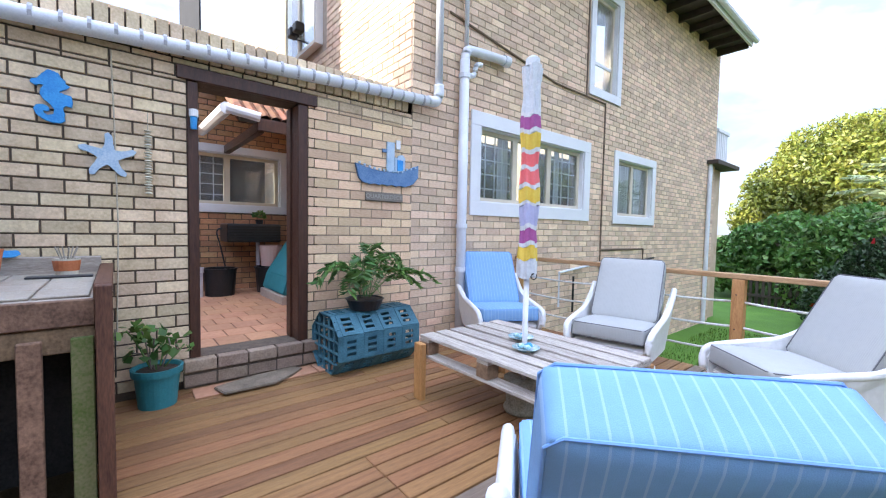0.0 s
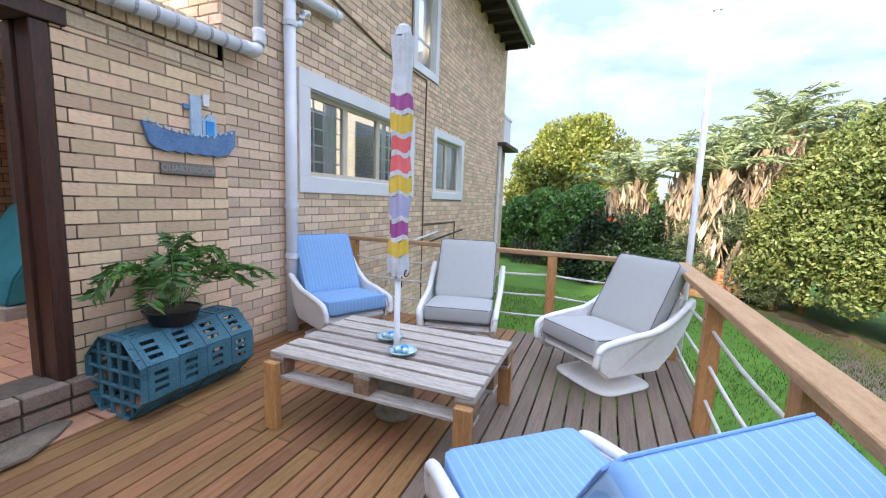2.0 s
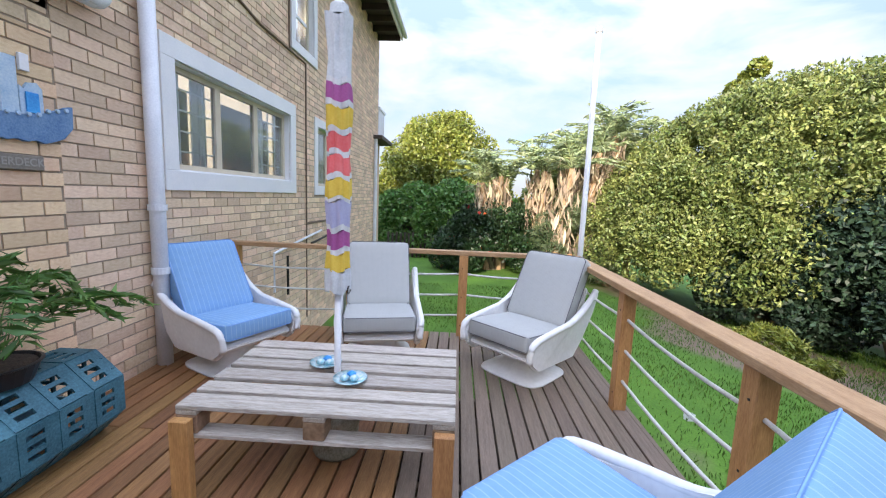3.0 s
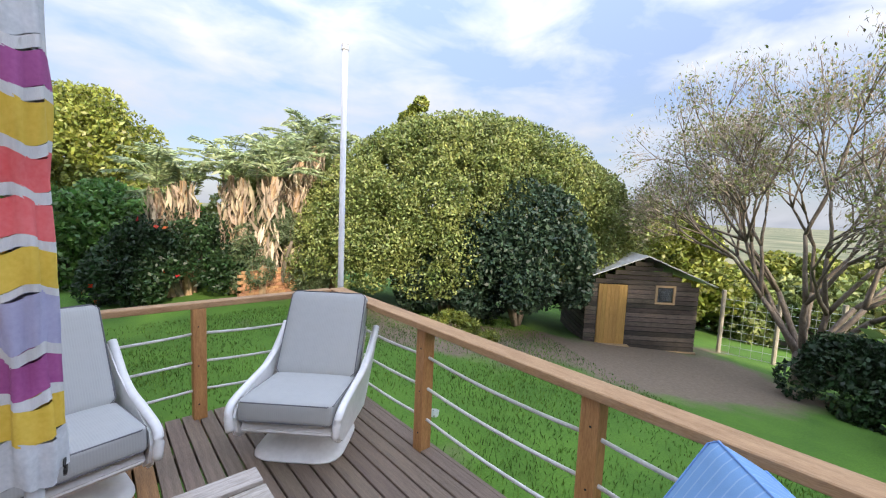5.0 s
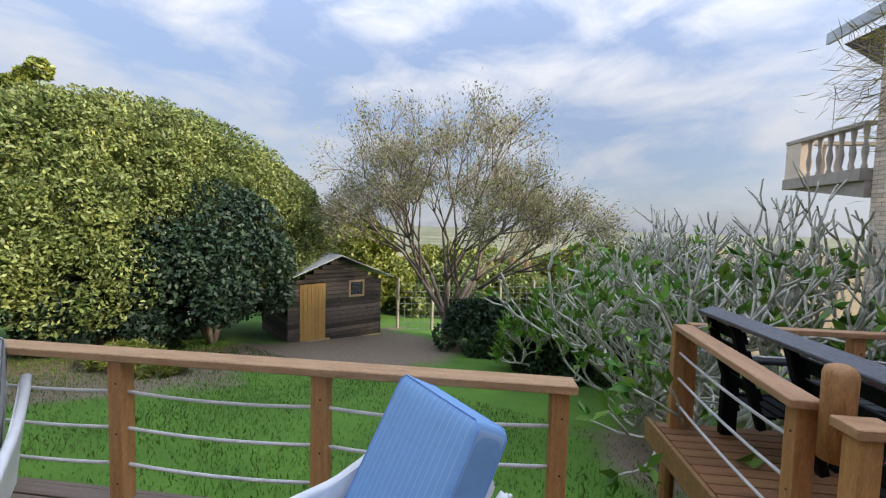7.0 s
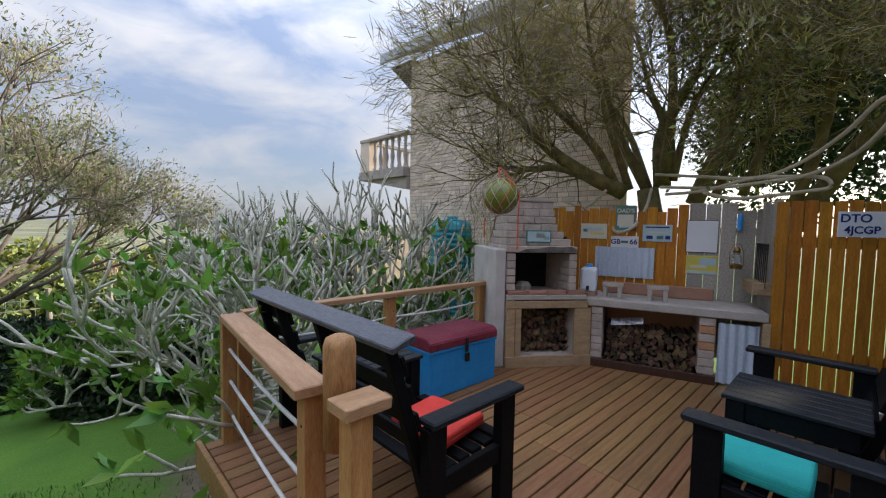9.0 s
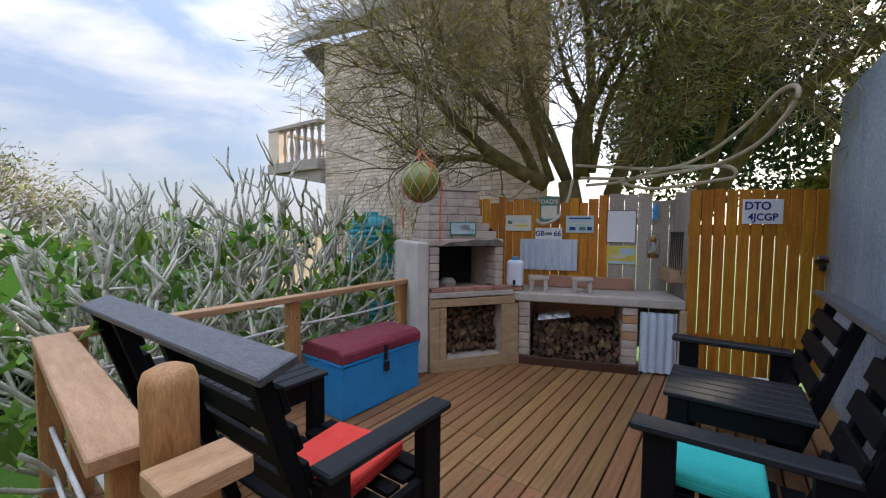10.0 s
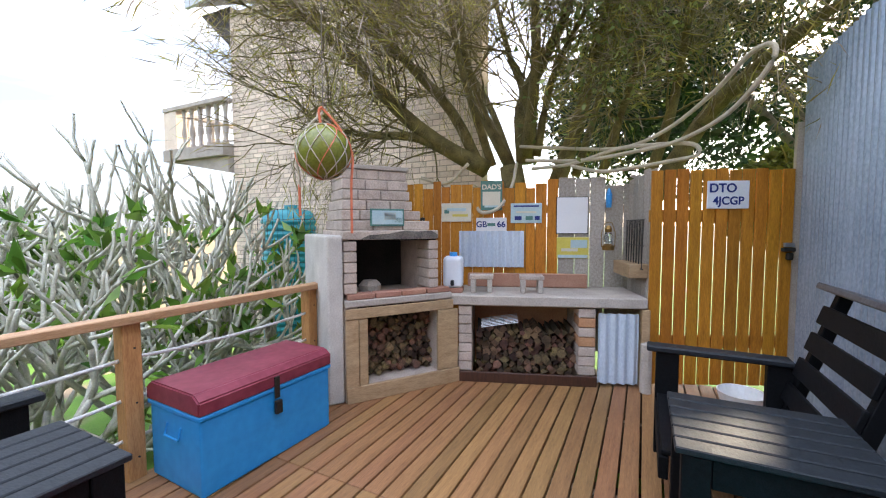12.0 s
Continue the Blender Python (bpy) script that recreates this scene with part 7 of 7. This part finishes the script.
def palm(label, x, y, z, h, seed, crown=1.5):
    rng = random.Random(seed)
    t = thing("strelitzia_palm", label, "palm", Matrix.Translation((x, y, z)), group="palms")
    for s_ in range(3):
        dx, dy = rng.uniform(-0.6, 0.6), rng.uniform(-0.6, 0.6)
        hh = h * rng.uniform(0.8, 1.0)
        top = Vector((dx * 1.6, dy * 1.6, hh))
        part("trunk", T(smooth_path([(dx, dy, -0.2), (dx * 1.2, dy * 1.2, hh * 0.5), top], 4), [0.13 - 0.006 * k for k in range(9)], 8), M_PALMT, t)
        dead, cs, ds = [], [], []
        for k in range(13):
            a = rng.uniform(0, 6.28)
            L = crown * rng.uniform(0.7, 1.1)
            el = rng.uniform(0.2, 1.25)
            d = Vector((math.cos(a) * math.cos(el), math.sin(a) * math.cos(el), math.sin(el)))
            mid = top + d * L * 0.6
            end = top + d * L + Vector((math.cos(a), math.sin(a), -0.9)) * 0.35
            pth = smooth_path([top, mid, end], 6)
            part("frond_stem", T(pth, 0.014, 4), M_LPALM, t)
            for i in range(3, len(pth)):
                dd = (pth[i] - pth[i - 1]).normalized()
                s = dd.cross(Vector((0, 0, 1))).normalized()
                for q in (-1, 1):
                    for f in (0, 0.5):
                        cs.append(pth[i - 1].lerp(pth[i], f) + s * q * 0.12 - Vector((0, 0, 0.03)))
                        ds.append(s * q + dd * 0.7 - Vector((0, 0, 0.3)))
        leaf_mesh("fronds", cs, 0.26, M_LPALM, t, aspect=4.5, dirs=ds, seed=seed)
        for k in range(160):
            a = rng.uniform(0, 6.28)
            zz_ = rng.uniform(0.25, 0.95)
            dead.append(top * zz_ + Vector((dx, dy, 0)) * (1 - zz_) + Vector((math.cos(a), math.sin(a), 0)) * rng.uniform(0.1, 0.34))
        leaf_mesh("dead_leaves", dead, 0.6, M_DRYLEAF, t, aspect=7, dirs=np.tile([0, 0, -1.0], (len(dead), 1)), seed=seed)
    return t


M_DRYLEAF = leafmat("dry_palm_leaves", (0.33, 0.25, 0.17), (0.60, 0.49, 0.37), 0.8, 0.15)
palm("tall wild palm with dry skirt of leaves", 13.1, -1.6, -1.1, 4.0, 31)
palm("tall wild palm with dry skirt of leaves", 13.4, -2.7, -1.1, 4.7, 32)
palm("tall wild palm with dry skirt of leaves", 12.9, -4.1, -1.2, 4.9, 33)
palm("tall wild palm with dry skirt of leaves", 13.8, -0.6, -1.1, 3.4, 34)
palm("small far palm beyond the fence", -1.0, -23.1, -4.0, 4.2, 35, 1.1)


def spreading_tree():
    rng = random.Random(12)
    t = thing("spreading_tree", "wide half-bare tree with pale trunk and thin grey foliage", "tree", Matrix.Translation((1.9, -11.3, -2.25)))
    bm, tips = bmesh.new(), []
    for k in range(9):
        a = k * 0.7 + rng.uniform(-0.2, 0.2)
        el = rng.uniform(0.72, 1.05) if k < 7 else 1.3
        d = Vector((math.cos(a) * math.cos(el), math.sin(a) * math.cos(el) * 0.8, math.sin(el)))
        grow(bm, Vector((0.05 * math.cos(a), 0.05 * math.sin(a), 0.75)), d, 1.64, 0.085, 5, rng, tips, 0.46, 0.14, 0.79, 0.05, (2, 3), 6, 0.66)
    part("limb", bm, M_BARK, t, smooth=True)
    part("trunk", T([(0, 0, -0.2), (0, 0, 0.4), (0.02, 0, 0.95)], [0.26, 0.2, 0.2], 10), M_BARK, t, smooth=True)
    rg = np.random.default_rng(4)
    P = np.array([p for p, d in tips])
    D = np.array([d for p, d in tips])
    P2 = np.repeat(P, 70, 0) + rg.normal(size=(len(P) * 70, 3)) * 0.20
    leaf_mesh("fine_twig_mass", P2, 0.16, M_TWIG, t, aspect=14, dirs=np.repeat(D, 70, 0), seed=6)
    top_ = P[(P[:, 2] > 2.6)]
    P3 = np.repeat(top_, 26, 0) + rg.normal(size=(len(top_) * 26, 3)) * 0.20
    leaf_mesh("foliage", P3, 0.085, M_LHEDGE, t, seed=7)


spreading_tree()


def forked_shrub(x, y, z, h, spread, seed, leaves=60):
    rng = random.Random(seed)
    t = thing("plumeria", "grey bare-branched plumeria with blunt forked stems", "shrub", Matrix.Translation((x, y, z)), group="plumerias")
    bm, tips = bmesh.new(), []
    for k in range(8):
        a = k * 0.79 + rng.uniform(-0.3, 0.3)
        el = rng.uniform(0.35, 1.2)
        d = Vector((math.cos(a) * math.cos(el) * spread, math.sin(a) * math.cos(el) * spread, math.sin(el))).normalized()
        grow(bm, Vector((0.05 * math.cos(a), 0.05 * math.sin(a), 0)), d, h * 0.25, 0.042, 5, rng, tips, 0.62, 0.26, 0.79, 0.20, (2, 2) if k % 3 else (2, 3), 6, 0.81)
    part("branch_mass", bm, M_PLUM, t, smooth=True)
    P = [p for p, d in tips]
    D = [d for p, d in tips]
    low = sorted(range(len(P)), key=lambda i: P[i].z + rng.uniform(-1.1, 1.1))
    sel = low[: min(leaves, len(P))]
    cs, ds = [], []
    for i in sel:
        for q in range(4):
            v = Vector([rng.gauss(0, 1) for _ in range(3)]) * 0.6 + D[i]
            v.normalize()
            cs.append(P[i] + v * 0.09)
            ds.append(v)
    leaf_mesh("foliage", cs, 0.21, M_LPLUM, t, aspect=2.8, dirs=ds, seed=seed)
    return t


forked_shrub(-2.6, -4.3, -1.25, 3.7, 1.2, 41, 150)
forked_shrub(-3.7, -4.6, -1.3, 3.8, 1.3, 42, 120)
forked_shrub(-2.2, -5.4, -1.45, 2.8, 1.2, 43, 220)
forked_shrub(-4.3, -3.5, -1.2, 2.1, 1.2, 44, 140)
forked_shrub(-3.1, -6.0, -1.5, 3.9, 1.3, 45, 120)
forked_shrub(-0.9, -7.3, -1.7, 1.7, 1.4, 46, 600)


def fine_tree():
    """The twiggy tree behind the fence that hangs over the deck."""
    rng = random.Random(77)
    t = thing("overhanging_tree", "large twiggy tree with many limbs and fine olive needles", "tree", Matrix.Translation((0, 0, 0)))
    base = Vector((-6.05, -0.75, 1.9))
    limbs = [
        [(-5.89, -1.06, 2.06), (-5.52, -1.41, 2.28), (-5.11, -1.73, 2.59), (-4.61, -1.88, 2.92), (-4.3, -1.98, 3.1), (-4.0, -2.05, 3.2)],
        [(-5.86, -1.12, 2.06), (-5.55, -1.35, 2.68), (-5.04, -1.65, 3.13), (-4.57, -1.81, 3.43), (-4.33, -1.95, 3.81)],
        [(-6.07, -0.83, 2.13), (-5.96, -1.16, 2.83), (-5.69, -1.28, 3.49), (-5.46, -1.31, 4.14)],
        [(-6.13, -0.64, 2.13), (-6.12, -0.68, 2.81), (-6.08, -0.44, 3.28), (-6.03, -0.18, 3.71), (-5.96, 0.06, 4.3)],
        [(-6.14, -0.61, 2.2), (-6.34, -0.63, 2.79), (-6.26, -0.91, 3.57), (-6.19, -1.11, 4.4)],
        [(-6.35, -0.3, 1.9), (-6.5, -0.05, 2.77), (-6.4, 0.14, 3.52), (-6.2, 0.33, 4.1)],
        [(-6.7, 0.7, 1.6), (-6.58, 1.2, 2.49), (-6.22, 1.57, 2.86), (-5.74, 1.89, 3.06), (-5.25, 2.11, 3.1)],
        [(-6.7, 0.6, 1.6), (-6.5, 0.9, 2.6), (-6.1, 1.0, 3.3), (-5.6, 1.1, 3.9)],
        [(-5.81, -1.25, 2.13), (-5.28, -1.65, 2.37), (-4.84, -1.96, 2.34), (-4.46, -2.1, 2.34)],
        [(-6.0, -0.6, 2.2), (-5.6, -0.4, 3.0), (-5.1, -0.3, 3.6), (-4.5, -0.3, 4.0)],
        [(-5.95, -1.0, 2.1), (-5.6, -1.2, 3.0), (-5.1, -1.2, 3.7), (-4.6, -1.1, 4.3)],
        [(-6.1, -0.5, 2.2), (-5.95, -0.3, 3.0), (-5.7, 0.1, 3.6), (-5.4, 0.5, 4.1)],
        [(-6.5, 0.2, 2.0), (-6.4, 0.5, 3.0), (-6.0, 0.7, 3.6), (-5.5, 0.7, 4.2)],
        [(-6.1, -0.8, 2.1), (-6.3, -1.2, 3.0), (-6.3, -1.7, 3.8), (-6.2, -2.1, 4.5)],
        [(-6.5, -0.1, 2.0), (-6.9, 0.1, 3.0), (-7.0, 0.2, 3.9), (-6.9, 0.2, 4.9)],
    ]
    P, D = [], []
    for i, lm in enumerate(limbs):
        r0 = 0.115 if i in (0, 3, 5, 6) else 0.075 if i < 10 else 0.055
        pth = smooth_path(lm, 4)
        part("limb", T(pth, [r0 * (1 - 0.75 * k / (len(pth) - 1)) for k in range(len(pth))], 8), M_LIMB, t, smooth=True)
        bm, tips = bmesh.new(), []
        for k in range(4, len(pth), 2):
            for q in range(3):
                d = (pth[k] - pth[k - 1]).normalized() + Vector([rng.gauss(0, 0.6) for _ in range(3)])
                grow(bm, pth[k].copy(), d.normalized(), 0.54, 0.014, 2, rng, tips, 0.5, 0.35, 0.8, 0.02, (2, 3), 4, 0.6)
        part("branchlet_mass", bm, M_LIMB, t, smooth=True)
        P += [p for p, d in tips]
        D += [d for p, d in tips]
    part("trunk", T([(-6.1, -0.5, -1.4), (-6.1, -0.55, 0.6), (-6.05, -0.8, 2.1)], [0.26, 0.2, 0.14], 10), M_LIMB, t, smooth=True)
    part("trunk", T([(-6.9, 0.4, -1.4), (-6.8, 0.5, 0.6), (-6.7, 0.65, 1.7)], [0.16, 0.13, 0.1], 10), M_LIMB, t, smooth=True)
    rg = np.random.default_rng(8)
    P, D = np.array(P), np.array(D)
    fine = ~((P[:, 0] > -4.7) & (P[:, 2] < 3.0) & (rg.uniform(size=len(P)) < 0.6))
    P, D = P[fine], D[fine]
    n = len(P)
    for nm, k, sz, asp, mt, sp in (("fine_twig_mass", 19, 0.24, 34, M_TWIG, 0.15), ("needle_mass", 19, 0.22, 26, M_NEEDLE, 0.17)):
        leaf_mesh(nm, np.repeat(P, k, 0) + rg.normal(size=(n * k, 3)) * sp, sz, mt, t, aspect=asp, dirs=np.repeat(D, k, 0), droop=0.25, seed=k)
    sel = P[(P[:, 1] > -0.2) & (P[:, 1] < 1.2)]
    leaf_mesh("foliage", np.repeat(sel, 9, 0) + rg.normal(size=(len(sel) * 9, 3)) * 0.25, 0.08, M_LHEDGE, t, seed=9)


M_LIMB = mat("mossy_limb_bark", (0.07, 0.055, 0.025), (0.30, 0.25, 0.10), 8, 0.9, bump=0.7)
fine_tree()

# ---- bricks ----
low_spans = brick_spans(-4.2, 2.42, 0.05, 2.30, [(0.40, 1.31, 0.0, 2.40)])
skin = tagged(part("mortar_skin", B(1.395, 2.42, WY - 0.004, WY - 0.001, 0.02, 2.43, 0), M_MORTARM), "light sandy mortar joints", kind="structure")
near = [s for s in low_spans if s[0] > 1.3 and 0.3 < s[2] < 2.3][:290]
near_set = set(near)
bricks_parts(wall_low, near, M_BRICKQ, 0.0095)
bricks_joined("bricks", [s for s in low_spans if s not in near_set], front_m, M_BRICKP)
sold = [(-4.2 + k * 0.082, -4.2 + k * 0.082 + 0.071, 2.44 + 0.0, 2.665) for k in range(80)]
coping = tagged(new("coping"), "soldier-course brick coping", kind="structure")
for a, b, c, d in sold:
    if a > -1.2:
        part("brick", B(a, b, WY - 0.03, WY + 0.22, c, d, 0.004), M_BRICKP, coping)
part("coping_bed", B(-4.2, 2.41, WY, WY + 0.20, 2.40, 2.655, 0), M_MORTAR, coping)
row = brick_spans(-4.2, 2.42, 2.31, 2.43, [(0.33, 1.39, 2.2, 2.39)])
bricks_joined("bricks", row, front_m, M_BRICKP)
hs = brick_spans(2.42, 11.8, -1.05, HZ - 0.05, [(h[0] - 0.15, h[1] + 0.15, h[2] - 0.15, h[3] + 0.15) for h in (WIN1, WIN2, UPWIN)])
near_h = [s for s in hs if s[0] < 4.6 and 0.2 < s[2] < 2.6][:290]
nh_set = set(near_h)
bricks_parts(wall_front, near_h, M_BRICK)
bricks_joined("bricks", [s for s in hs if s not in nh_set], front_m, M_BRICK)
bricks_joined("bricks", brick_spans(-8.6, 0.0, 2.3, HZ - 0.05, [(-SIDEWIN[1] - 0.15, -SIDEWIN[0] + 0.15, SIDEWIN[2] - 0.15, SIDEWIN[3] + 0.15)]), Matrix.Translation((2.42, WY, 0)) @ pose(0, 0, 0, 0, 0, -90), M_BRICK)
bricks_joined("bricks", brick_spans(-2.5, 2.42, 0.22, 3.6, [(CWIN[0] - 0.12, CWIN[1] + 0.12, CWIN[2] - 0.12, CWIN[3] + 0.12)]), cb_m, M_BRICKR)
bricks_joined("bricks", brick_spans(-2.5, 2.2, 2.5, 5.15, []), Matrix.Translation((0, 9.4, 0)), M_BRICK)
bricks_joined("bricks", brick_spans(-6.7, -1.4, -1.5, 5.5, []), Matrix.Translation((NX, 0, 0)) @ pose(0, 0, 0, 0, 0, 90), M_BRICKG)
for j in range(12):
    for i in range(9):
        x0 = -0.1 + i * 0.25 + (0.125 if j % 2 else 0)
        if x0 < 2.2:
            o = part("tile", B(x0, x0 + 0.242, 3.66 + j * 0.27, 3.66 + j * 0.27 + 0.262, 0.206, 0.216, 0.003), M_TILE, court)
